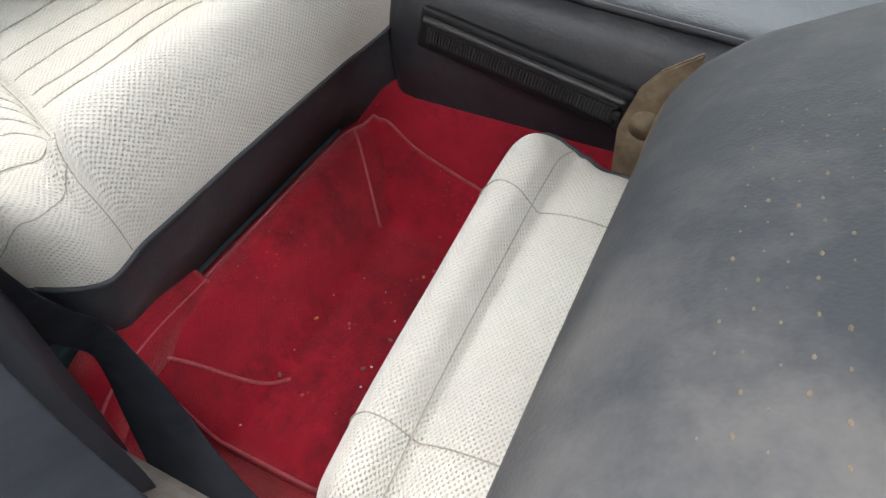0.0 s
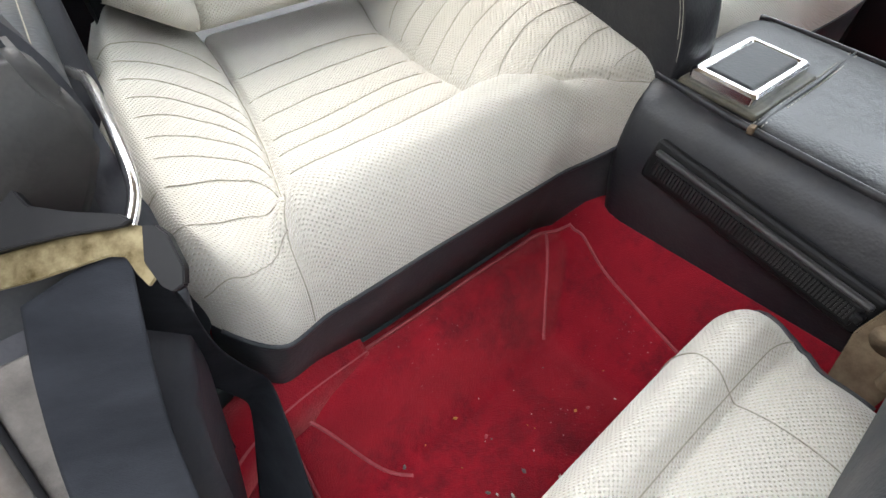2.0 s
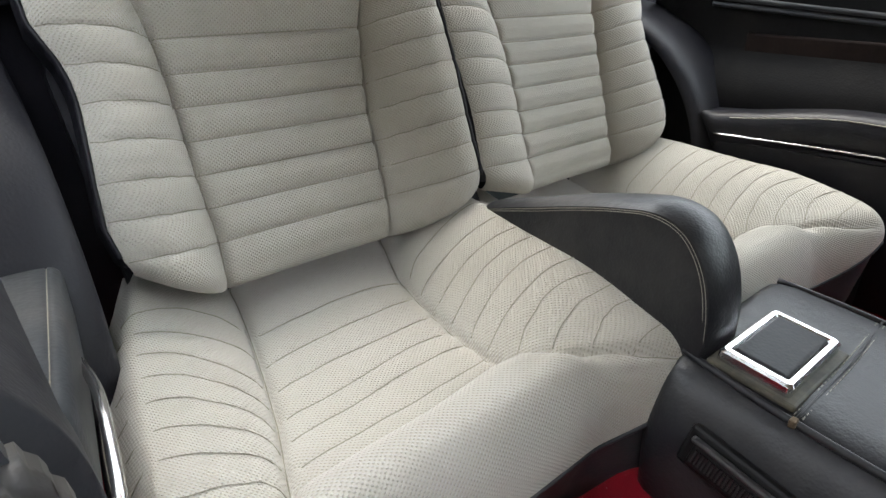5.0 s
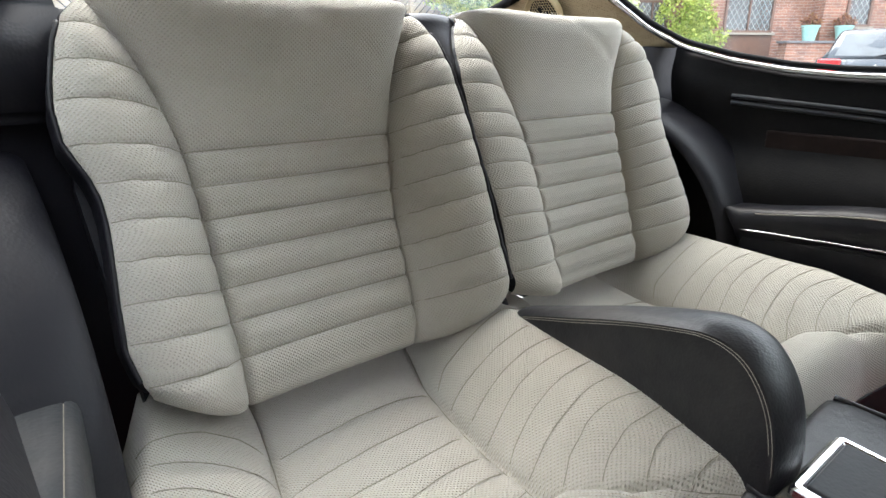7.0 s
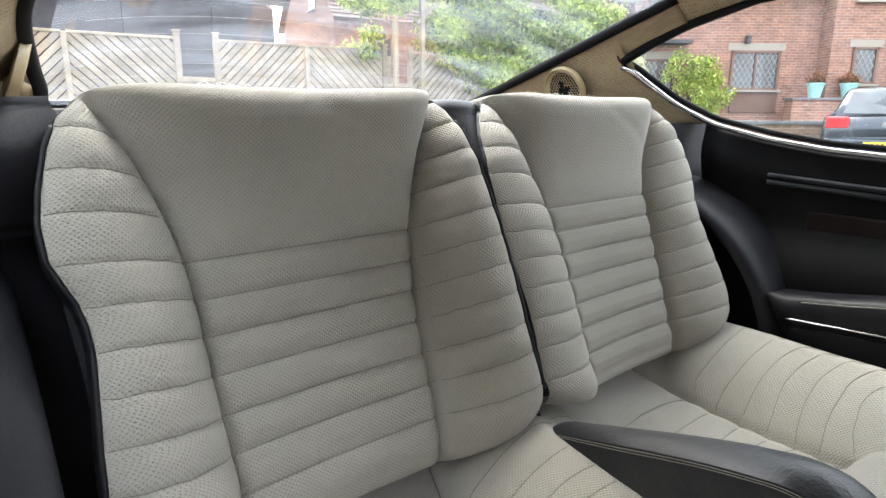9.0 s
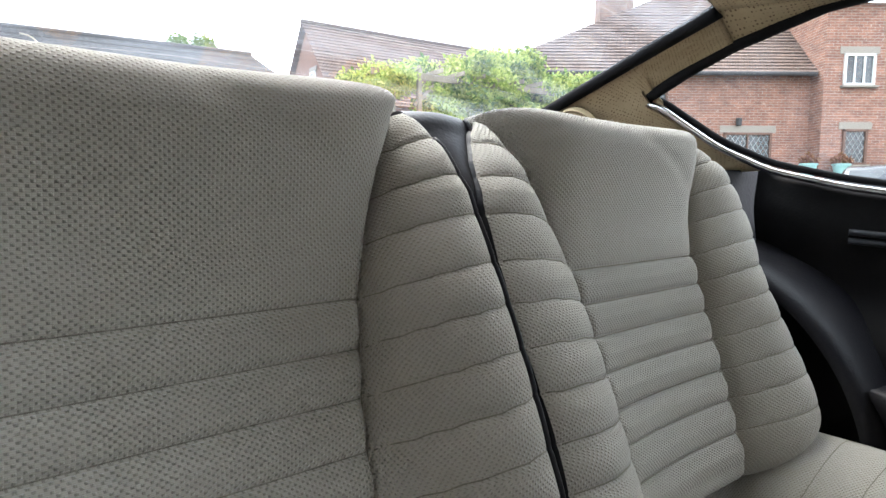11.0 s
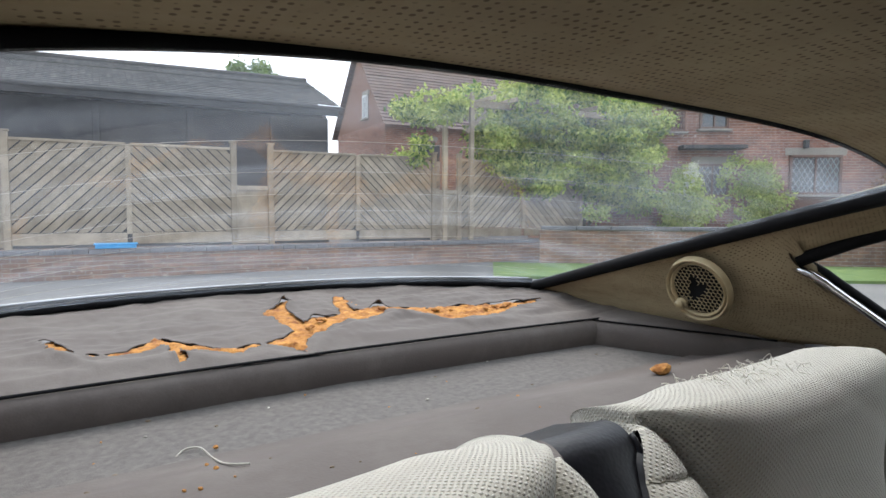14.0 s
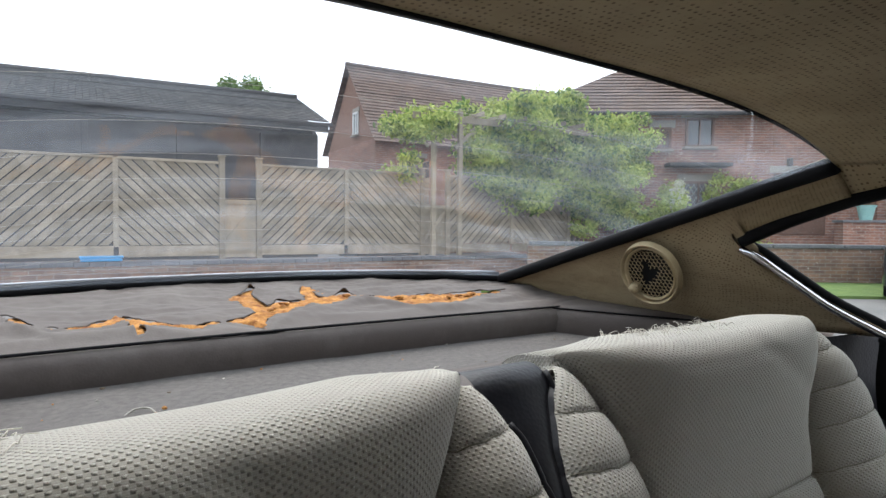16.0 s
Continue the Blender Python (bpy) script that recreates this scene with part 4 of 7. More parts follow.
# side trim: profile (x, z) swept along y, right-hand side and its mirror
for sg, nm in ((1, "wall_right"), (-1, "wall_left")):
    wall = thing(nm, (0, 0, 0), "black vinyl side trim panel of the car", "trim panel", kind="structure")
    y0 = -1.2 if sg > 0 else 0.165
    ys = np.linspace(y0, 0.85, 80)
    rows = []
    for y in ys:
        top = float(np.interp(y, [-1.2, 0.5, 0.6, 0.712, 0.82, 0.9, 0.963, 1.01], [0.625, 0.643, 0.650, 0.668, 0.695, 0.735, 0.785, 0.825]))
        sx = side_x(y, top)
        prof = [(0.672, 0.0), (0.662, 0.20), (0.655, 0.32), (0.668, 0.42), (0.715, 0.50), (sx - 0.022, top - 0.075), (sx - 0.014, top - 0.03), (sx - 0.008, top - 0.008), (sx + 0.01, top)]
        prof = spline([(x, 0, z) for x, z in prof], 40)
        prof[:, 0] += 0.024 * float(smoothstep((y - 0.78) / 0.07))
        if sg < 0:
            # the panel is cut away in front of the armrest
            prof[:, 0] += 0.035 * float(smoothstep((0.30 - y) / 0.1))
            cap = float(np.interp(y, [0.165, 0.20, 0.24, 0.29, 0.34, 0.37], [0.10, 0.215, 0.275, 0.315, 0.37, 0.90]))
            over = np.clip(prof[:, 2] - cap, 0, 1)
            prof[:, 0] += 0.8 * np.minimum(over, 0.10)
            prof[:, 2] = np.minimum(prof[:, 2], cap)
        rows.append(np.stack([sg * prof[:, 0], np.full(40, y), prof[:, 2]], -1))
    sheet("panel", np.array(rows), (VINYL_DOOR if sg > 0 else VINYL_LIT_SIDE), wall, thick=0.02, outward=True, flip=(sg > 0))
    # wheel arch swelling beside the backrest
    U, V = np.meshgrid(np.linspace(0, 1, 40), np.linspace(0, 1, 40))
    ang = np.radians(95 * V - 5)
    yy = 0.955 - (0.375) * np.cos(ang)
    zz = 0.245 + 0.345 * np.sin(ang)
    xx = (0.592 if sg > 0 else 0.590) + (0.13 if sg > 0 else 0.14) * U**1.4
    bulge = 0.022 * np.sin(np.pi * np.clip(U, 0, 1) ** 0.6)
    arch = np.stack([sg * xx, yy + bulge * np.cos(ang) * -1 * 0.5 + 0.05 * (1 - U), zz + 0.5 * bulge * np.sin(ang) - 0.02 * (1 - U)], -1)
    sheet("wheel_arch", arch, VINYL if sg > 0 else VINYL_LIT_SIDE, wall, flip=(sg < 0), label="vinyl covered wheel arch")
    # filler panel between arch and shelf, behind the backrest
    fill = np.array([[(sg * x, y, z) for x, y, z in ((0.50, 0.93, zz2), (0.60, 0.90, zz2), (0.71, 0.88, zz2), (0.80, 0.862, zz2))] for zz2 in np.linspace(0.1, 0.70, 12)])
    sheet("quarter_filler", fill, VINYL, wall, flip=(sg > 0))
    pad = [(-0.50, 0.605), (-0.73, 0.605), (-0.70, 0.725), (-0.60, 0.735), (-0.52, 0.738)] if sg < 0 else [(0.50, 0.605), (0.66, 0.605), (0.645, 0.66), (0.620, 0.70), (0.585, 0.722), (0.51, 0.732)]
    bm = bmesh.new()
    a = [bm.verts.new((x, (0.855 if sg > 0 else 0.852) + 0.352 * (z - 0.6), z)) for x, z in pad]
    b = [bm.verts.new((x, 0.93 + 0.352 * (z - 0.6), z)) for x, z in pad]
    bm.faces.new(a)
    bm.faces.new(b[::-1])
    for i in range(len(pad)):
        bm.faces.new((a[i], b[i], b[(i + 1) % len(pad)], a[(i + 1) % len(pad)]))
    bmesh.ops.recalc_face_normals(bm, faces=bm.faces[:])
    bmesh.ops.bevel(bm, geom=bm.edges[:], offset=0.014, segments=4, affect="EDGES")
    part("shoulder_pad", bm, VINYL, wall, smooth=True)
    # embossed double bead under the window
    if sg > 0:
        for dz in (0.0, -0.014):
            tube("bead", [(float(np.interp(y, [-0.05, 0.4, 0.7], [0.745, 0.727, 0.702])) - 0.001, y, 0.597 - 0.07 * (0.70 - y) + dz) for y in np.linspace(0.70, -0.05, 12)], 0.0050, VINYL_BLUE, wall, n=50)

        pocket = plain("brown_black_backing", (0.010, 0.006, 0.005), (0.020, 0.013, 0.011), 40.0, 0.8, 300.0, 0.0004, spec=0.15)
        box("pocket_recess", (0.010, 0.52, 0.050), (0.7165, 0.36, 0.503), pocket, wall, 0.004, label="dark worn pocket recess")

    # armrest with bright strip
    if sg > 0:
        ya, yb = 0.635, -0.55
        rows = []
        for k in np.linspace(0, 1, 40):
            y = ya + (yb - ya) * k
            e = min(1.0, math.sqrt(max(0.0, 1 - (1 - min(k / 0.04, 1)) ** 2)) + 0.15, math.sqrt(max(0, 1 - (1 - min((1 - k) / 0.06, 1)) ** 2)) + 0.15)
            zt = 0.372 + 0.035 * smoothstep(np.array((ya - y) / 0.3))
            prof = spline([(0.72, 0, zt - 0.075 * e), (0.615, 0, zt - 0.070 * e), (0.603, 0, zt - 0.045 * e), (0.606, 0, zt - 0.012 * e), (0.618, 0, zt), (0.74, 0, zt + 0.004)], 24)
            rows.append(np.stack([prof[:, 0], np.full(24, y), prof[:, 2]], -1))
        rows = np.array(rows)
        arm = sheet("armrest", rows, VINYL, wall, flip=True, label="padded vinyl armrest with stitched edge")
        for i in (0, -1):
            c = rows[i].mean(0)
            cap = np.stack([np.broadcast_to(c, rows[i].shape), rows[i]], 0)
            sheet("end_cap", cap, VINYL, arm, flip=(i != 0))
        tube("stitching", rows[2:-2, 14] + (0, 0, 0.0012), 0.0012, THREAD, arm, n=80, sides=5, label="pale stitching")
        strip = [(0.601, 0.598, 0.332), (0.600, 0.41, 0.342), (0.600, -0.5, 0.37)]
        tube("bright_strip", strip, 0.0030, CHROME, arm, n=40, flat=0.7)
        prism("recess_box", [(0.60, 0.05), (0.60, 0.325), (-0.6, 0.365), (-0.6, 0.05)], "x", 0.607, 0.70, VINYL, arm, 0.006)
    else:
        # plan of the padded edge: straight, then round the front corner to the wall
        edge = [(0.612 + 0.17 * (0.66 - y), y) for y in np.linspace(0.66, 0.415, 30)]
        ex, ey = edge[-1]
        edge += [(ex + 0.055 * (1 - math.cos(q)) + 0.012 * math.sin(q), ey - 0.058 * math.sin(q)) for q in np.linspace(0, math.pi / 2, 14)[1:]]
        ex, ey = edge[-1]
        edge += [(ex + d, ey - 0.05 * d) for d in (0.012, 0.03, 0.06)]
        edge = np.array(edge)
        tang = np.gradient(edge, axis=0)
        tang /= np.linalg.norm(tang, axis=1)[:, None]
        inward = np.stack([-tang[:, 1], tang[:, 0]], -1)
        zt = 0.392 + 0.04 * (0.627 - edge[:, 1])
        rows = [np.stack([np.maximum(edge[:, 0], 0.79), edge[:, 1] + 0.03, zt + 0.006], -1)]
        for d, dz in ((0.040, 0.005), (0.022, 0.003), (0.0125, 0.001), (0.0115, -0.0012), (0.0105, 0.0008), (0.006, -0.001), (0.0022, -0.005), (0.0, -0.012), (-0.001, -0.05), (0.001, -0.10), (0.006, -0.15)):
            q = edge + inward * d
            rows.append(np.stack([q[:, 0], q[:, 1], zt + dz], -1))
        rows = np.array(rows).transpose(1, 0, 2) * (-1, 1, 1)
        arm = sheet("armrest", rows, VINYL_BLUE, wall, flip=True, label="dusty padded vinyl armrest with stitched edge")
        tube("stitching", rows[1:-1, 4] + (0, 0, 0.0004), 0.0007, SEAM, arm, n=120, sides=5, label="dark stitching")
        strip = [(-0.630, 0.64, 0.31), (-0.632, 0.50, 0.350), (-0.637, 0.44, 0.367), (-0.644, 0.39, 0.366), (-0.652, 0.345, 0.363), (-0.664, 0.30, 0.354), (-0.688, 0.268, 0.342)]
        tube("bright_strip", strip, 0.0042, CHROME, arm, n=60)

# parcel shelf behind the seats
shelf = thing("parcel_shelf", (0, 0, 0), "faded grey-brown vinyl parcel shelf with a sunken felt tray", "parcel shelf")
def window_foot(x):
    return 1.93 - 0.27 * (np.abs(x) / 0.69) ** 2.6
xs = np.linspace(-0.72, 0.72, 140)
tt = np.linspace(0, 1, 40)
RIP_X = [-0.33, -0.28, -0.24, -0.19, -0.16, -0.10, -0.05, 0.0, 0.03, 0.09, 0.13, 0.185, 0.255, 0.31, 0.34, 0.44, 0.57, 0.67]
RIP_UP = [1.63, 1.578, 1.578, 1.628, 1.580, 1.530, 1.534, 1.548, 1.59, 1.655, 1.650, 1.675, 1.685, 1.652, 1.630, 1.610, 1.580, 1.590]
RIP_LO = [1.63, 1.560, 1.554, 1.568, 1.540, 1.505, 1.516, 1.482, 1.526, 1.578, 1.590, 1.600, 1.635, 1.560, 1.520, 1.512, 1.546, 1.590]
def rip_distance(X, Y):
    """Below nought inside the rip, about metres from its edge outside."""
    d = np.maximum(Y - np.interp(X, RIP_X, RIP_UP), np.interp(X, RIP_X, RIP_LO) - Y) + 0.003 + 0.005 * smoothstep((0.03 - X) / 0.05) + 0.004 * smoothstep((X - 0.40) / 0.05)
    d = np.where((X < -0.325) | (X > 0.665), 0.05, d)
    for (ax, ay), (bx, by), r in (((0.04, 1.60), (0.055, 1.74), 0.016), ((0.055, 1.74), (0.10, 1.80), 0.010), ((0.17, 1.66), (0.215, 1.80), 0.012), ((-0.175, 1.56), (-0.178, 1.50), 0.005), ((-0.315, 1.60), (-0.335, 1.66), 0.008)):
        t = np.clip(((X - ax) * (bx - ax) + (Y - ay) * (by - ay)) / ((bx - ax) ** 2 + (by - ay) ** 2), 0, 1)
        d = np.minimum(d, np.hypot(X - ax - t * (bx - ax), Y - ay - t * (by - ay)) - r)
    rough = np.array([[0.006 * noise.noise((x * 38, y * 30, 1.3)) + 0.005 * noise.noise((x * 105, y * 80, 7.7)) for x, y in zip(a, b)] for a, b in zip(X, Y)])
    return d + rough
xs = np.linspace(-0.72, 0.72, 440)
tt = np.linspace(0, 1, 130)
Xs, Ts = np.meshgrid(xs, tt)
y_step = 1.452 - 0.045 * Xs - 0.02 * (np.abs(Xs) / 0.6) ** 2
Yl = y_step + Ts * (window_foot(Xs) - y_step + 0.02)
RD = rip_distance(Xs, Yl)
wr = np.array([[noise.noise((x * 6, y * 16, 2.2)) + 0.5 * noise.noise((x * 19, y * 34, 5.2)) + 0.18 * noise.noise((x * 60, y * 60, 5.2)) for x, y in zip(a, b)] for a, b in zip(Xs, Yl)])
curl = np.array([[max(0.0, 0.35 + noise.noise((x * 13, 4.0, 0.5)) + 0.6 * noise.noise((x * 34, 1.0, y * 9))) for x, y in zip(a, b)] for a, b in zip(Xs, Yl)])
over = np.exp(-np.clip(RD, 0, 1) / 0.016)
upper = smoothstep((Yl - np.interp(Xs, RIP_X, RIP_UP) + 0.02) / 0.03) * smoothstep((Xs - 0.02) / 0.06) * smoothstep((0.44 - Xs) / 0.08)
Zl = 0.694 + 0.03 * Ts + 0.008 * wr * smoothstep(Ts / 0.2) - 0.010 * (1 - smoothstep(Ts / 0.12)) + curl * over * (0.006 + 0.020 * upper)
# a bulge of slack vinyl along the near side of the rip
Zl = Zl + 0.006 * np.exp(-(((Yl - np.interp(Xs, RIP_X, RIP_LO) + 0.035) / 0.02) ** 2)) * smoothstep((Xs + 0.45) / 0.2)
cut = RD < 0
lf = []
for i in range(129):
    for j in range(439):
        if not (cut[i, j] or cut[i + 1, j + 1] or cut[i, j + 1] or cut[i + 1, j]):
            a = i * 440 + j
            lf.append((a, a + 1, a + 441, a + 440))
ledge = put("rear_ledge", mesh_of("rear_ledge", np.stack([Xs, Yl, Zl], -1).reshape(-1, 3), lf), SHELF, shelf, "torn and wrinkled faded vinyl ledge")
so = ledge.modifiers.new("thickness", "SOLIDIFY")
so.thickness, so.offset = 0.0018, -1
xs = np.linspace(-0.72, 0.72, 140)
lip = np.stack([np.stack([xs, 1.452 - 0.045 * xs - 0.02 * (np.abs(xs) / 0.6) ** 2 + o, np.full_like(xs, z)], -1) for o, z in ((0.0, 0.684), (-0.006, 0.680), (-0.010, 0.668), (-0.008, 0.650), (-0.003, 0.635), (0.0, 0.622))], 0)
sheet("step_face", lip, SHELF, shelf, flip=True)
tube("edge_piping", lip[0] + (0, 0.002, 0.004), 0.0025, RUBBER, shelf, n=80, label="dark piped edge")
def band_end(x):
    return 1.255 - 0.05 * x
def shelf_z(x, y):
    """Top of the sunken tray and of the vinyl ramp in front of it."""
    k = smoothstep((band_end(np.asarray(x)) - np.asarray(y)) / 0.155)
    return 0.637 + 0.004 * (np.asarray(y) < band_end(np.asarray(x))) + 0.038 * k
felt = np.stack(np.meshgrid(np.linspace(-0.74, 0.74, 60), np.linspace(1.0, 1.46, 40)), -1)
fz = np.array([[0.635 + 0.002 * noise.noise((x * 9, y * 9, 0.3)) for x, y in r] for r in felt])
sheet("felt_tray", np.concatenate([felt, fz[..., None]], -1), SHELF_FELT, shelf, label="dusty grey felt tray floor")
bx2, by2 = np.meshgrid(np.linspace(-0.72, 0.72, 50), np.linspace(0, 1, 30))
by2 = 0.90 + by2 * (band_end(bx2) - 0.90)
sheet("front_band", np.stack([bx2, by2, shelf_z(bx2, by2 - 1e-4)], -1), SHELF, shelf, label="smooth grey-brown vinyl band")
for sg in (1, -1):
    yy = np.linspace(0.92, 1.66, 80)
    xi = 0.603 + 0.355 * np.clip(1.42 - yy, 0, 0.33)
    cols = [(xi + 0.002, 0.622), (xi - 0.004, 0.640), (xi - 0.006, 0.660), (xi - 0.004, 0.678), (xi + 0.003, 0.685), (xi + 0.02, 0.692), (xi + 0.14, 0.702)]
    side = np.stack([np.stack([sg * x, yy, np.full_like(yy, z)], -1) for x, z in cols], 1)
    sheet("side_ledge", side, SHELF, shelf, flip=(sg < 0))
    tube("edge_piping", side[18:56, 4] + (-sg * 0.002, 0, 0.001), 0.0018, RUBBER, shelf, n=60, label="dark piped edge")

# headlining and roof skin
# how much further in the rear window's edge stands on the left
REAR_LEFT = np.array((0.04, 0.07, 0.100, 0.160, 0.21, 0.23))
ceiling = thing("ceiling", (0, 0, 0), "aged cream perforated vinyl headlining, brown stained", "headlining", kind="structure")
def roof_z(x, y):
    return 0.996 - 0.052 * (np.abs(x) / 0.545) ** 3.2 + 0.035 * (0.85 - y) - 0.03 * (0.85 - y) ** 2
xs = np.linspace(-0.60, 0.60, 80)
ys = np.linspace(-1.1, 0.855, 60)
RX, RY = np.meshgrid(xs, ys)
RX = RX * np.interp(RY, [-1.1, 0.6, 0.855], [1.0, 1.0, 0.905])
sheet("lining", np.stack([RX, RY, roof_z(RX, RY)], -1), HEAD, ceiling, flip=True, thick=0.03, outward=True)
for sg in (1, -1):
    # cant rail from lining down to the side window's head
    yy = np.linspace(-1.1, 0.86, 50)
    ztop = np.interp(yy, [-1.1, 0.4, 0.72, 0.86], [0.965, 0.955, 0.931, 0.897])
    a = np.stack([0.60 * np.interp(yy, [-1.1, 0.6, 0.855], [1.0, 1.0, 0.905]), yy, roof_z(0.60 * np.interp(yy, [-1.1, 0.6, 0.855], [1.0, 1.0, 0.905]), yy)], -1)
    b = np.stack([side_x(yy, ztop), yy, ztop], -1)
    k = np.linspace(0, 1, 8)[None, :, None]
    rail = a[:, None] * (1 - k) + b[:, None] * k
    sheet("cant_rail", rail * (sg, 1, 1), HEAD, ceiling, flip=(sg < 0), thick=0.02, outward=True)
    # sail panel between rear window and side window
    A = np.array([(0.543, 0.855, 0.944), (0.572, 1.0, 0.906), (0.612, 1.2, 0.852), (0.645, 1.4, 0.797), (0.668, 1.55, 0.755), (0.680, 1.65, 0.725)])
    B = np.array([(0.612, 0.855, 0.897), (0.644, 1.020, 0.834), (0.664, 0.958, 0.792), (0.690, 0.895, 0.742), (0.711, 0.825, 0.700), (0.722, 1.10, 0.685), (0.70, 1.66, 0.705)])
    if sg < 0:
        A[:, 0] -= REAR_LEFT
    pa = spline(A, 60)
    kb = np.array([0, 0.20, 0.27, 0.34, 0.42, 0.62, 1.0])
    s = np.linspace(0, 1, 61)
    pb = np.stack([np.interp(s, kb, B[:, i]) for i in range(3)], -1)
    pa = np.stack([np.interp(s, np.linspace(0, 1, 60), pa[:, i]) for i in range(3)], -1)
    k = np.linspace(0, 1, 14)[None, :, None]
    sail = pa[:, None] * (1 - k) + pb[:, None] * k
    sheet("sail_panel", sail * (sg, 1, 1), HEAD, ceiling, flip=(sg < 0), thick=0.02, outward=True)

# rear window
rear_window = thing("window_1", (0, 0, 0), "sloping rear window in black rubber with a bright lower trim", "window", kind="structure")
xs = np.linspace(-1, 1, 60)
vs = np.linspace(0, 1, 30)
U, V = np.meshgrid(xs, vs)
topx, botx = 0.545, 0.68
tz = 0.993 - 0.048 * np.abs(U) ** 3.2
half = topx + (botx - topx) * V
gx = U * np.where(U < 0, topx - 0.06 + (botx - 0.24 - topx + 0.06) * V, half)
gy = 0.85 + V * (window_foot(gx) - 0.85)
gz = tz + V * (0.728 - tz) + 0.02 * np.sin(np.pi * V) * (1 - U**2)
pane = sheet("pane", np.stack([gx, gy, gz], -1), GLASS_REAR, rear_window, label="hazy dirty glass")
pane.visible_shadow = False
edge_top = np.stack([gx, gy, gz], -1)[0]
foot = np.stack([gx, gy, gz], -1)[-1]
tube("rubber_top", edge_top + (0, 0.004, 0.004), 0.0042, RUBBER, rear_window, n=60)
tube("rubber_foot", foot + (0, -0.008, 0.004), 0.012, RUBBER, rear_window, n=60)
tube("bright_trim", foot + (0, 0.006, 0.014), 0.0032, DULL_CHROME, rear_window, n=60)
for sg in (1, -1):
    A = np.array([(0.543, 0.855, 0.944), (0.572, 1.0, 0.906), (0.612, 1.2, 0.852), (0.645, 1.4, 0.797), (0.668, 1.55, 0.755), (0.682, 1.66, 0.725)])
    if sg < 0:
        A[:, 0] -= REAR_LEFT
    A = A * (sg, 1, 1)
    tube("rubber_side", A, 0.013, RUBBER, rear_window, n=50)
for i, v in enumerate(np.linspace(0.12, 0.93, 11)):
    j = v * 29
    row = (np.stack([gx, gy, gz], -1)[int(j)] * (1 - j % 1) + np.stack([gx, gy, gz], -1)[min(29, int(j) + 1)] * (j % 1))[3:-3]
    tube("heater_wire", row + (0, 0, -0.0015), 0.00017, HEATER, rear_window, n=40, sides=4)

# side windows
for sg, nm in ((1, "window_2"), (-1, "window_3")):
    win = thing(nm, (0, 0, 0), "curved side window in black rubber with bright sill strip", "window", kind="structure")
    yy = np.linspace(-0.05 if sg > 0 else 0.30, 1.02, 40)
    lo = np.interp(yy, [-1.2, 0.5, 0.6, 0.712, 0.82, 0.9, 0.963, 1.01], [0.630, 0.655, 0.662, 0.680, 0.707, 0.748, 0.798, 0.836])
    hi = np.interp(yy, [-1.1, 0.4, 0.72, 0.86, 0.94, 1.025], [0.965, 0.955, 0.931, 0.897, 0.869, 0.833])
    g = np.stack([np.stack([sg * side_x(yy, z), yy, z], -1) for z in (lo, 0.5 * (lo + hi), hi)], 1)
    p = sheet("pane", g, GLASS_SIDE, win, label="clear curved glass")
    p.visible_shadow = False
    tube("sill_rubber", g[:, 0] + (-sg * 0.002, 0, 0.003), 0.006, RUBBER, win, n=60)
    tube("bright_sill", g[:, 0] + (-sg * 0.010, 0, -0.010), 0.008, CHROME, win, n=60, flat=0.8)
    tube("head_rubber", g[:, 2] + (-sg * 0.008, 0, 0.004), 0.011, RUBBER, win, n=60)

# plain outer skin that closes the car
hull = thing("car_body", (0, 0, 0), "plain outer body shell of the car, with unseen panels added to block light", "car body", kind="structure")
for sg in (1, -1):
    y0 = -1.3 if sg > 0 else 0.30
    prism("flank", [(y0, -0.12), (2.3, -0.12), (2.3, 0.55), (1.2, 0.64), (0.9, 0.60), (y0, 0.58)], "x", min(sg * 0.80, sg * 0.84), max(sg * 0.80, sg * 0.84), GREEN_METAL, hull, 0.01)
prism("boot_lid", [(1.955, 0.64), (2.3, 0.58), (2.3, 0.55), (1.955, 0.60)], "x", -0.8, 0.8, VINYL, hull, 0.008)
box("tail_panel", (1.64, 0.03, 0.68), (0, 2.3, 0.22), GREEN_METAL, hull, 0.008)
# unseen front wall, raised over the windscreen opening to cut light from ahead
box("front_light_block", (1.72, 0.03, 1.12), (0, -1.13, 0.44), VINYL, hull, 0.008)
# unseen panel added across part of the door opening to hold back light
prism("door_light_block", [(-0.92, -0.28), (-0.90, -0.28), (-0.90, 0.55), (-0.61, 0.95), (-0.61, 0.985), (-0.92, 0.58)], "y", -1.14, -0.70, VINYL, hull, 0.006)
door_glass = box("window_4", (0.006, 1.06, 0.36), (0.685, -0.60, 0.80), GLASS_SIDE, None, 0.0)
tagged(door_glass, "clear door window on the far side", "window", kind="structure")
door_glass.visible_shadow = False
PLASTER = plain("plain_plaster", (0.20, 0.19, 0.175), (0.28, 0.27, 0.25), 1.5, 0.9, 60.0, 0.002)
# unseen wall, added to keep low sky light out of the door opening
yard = thing("wall_yard", (0, 0, 0), "unseen plain plastered wall added to block low sky light on the door side", "wall", kind="structure")
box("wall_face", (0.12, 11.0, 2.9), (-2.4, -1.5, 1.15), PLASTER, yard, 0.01)

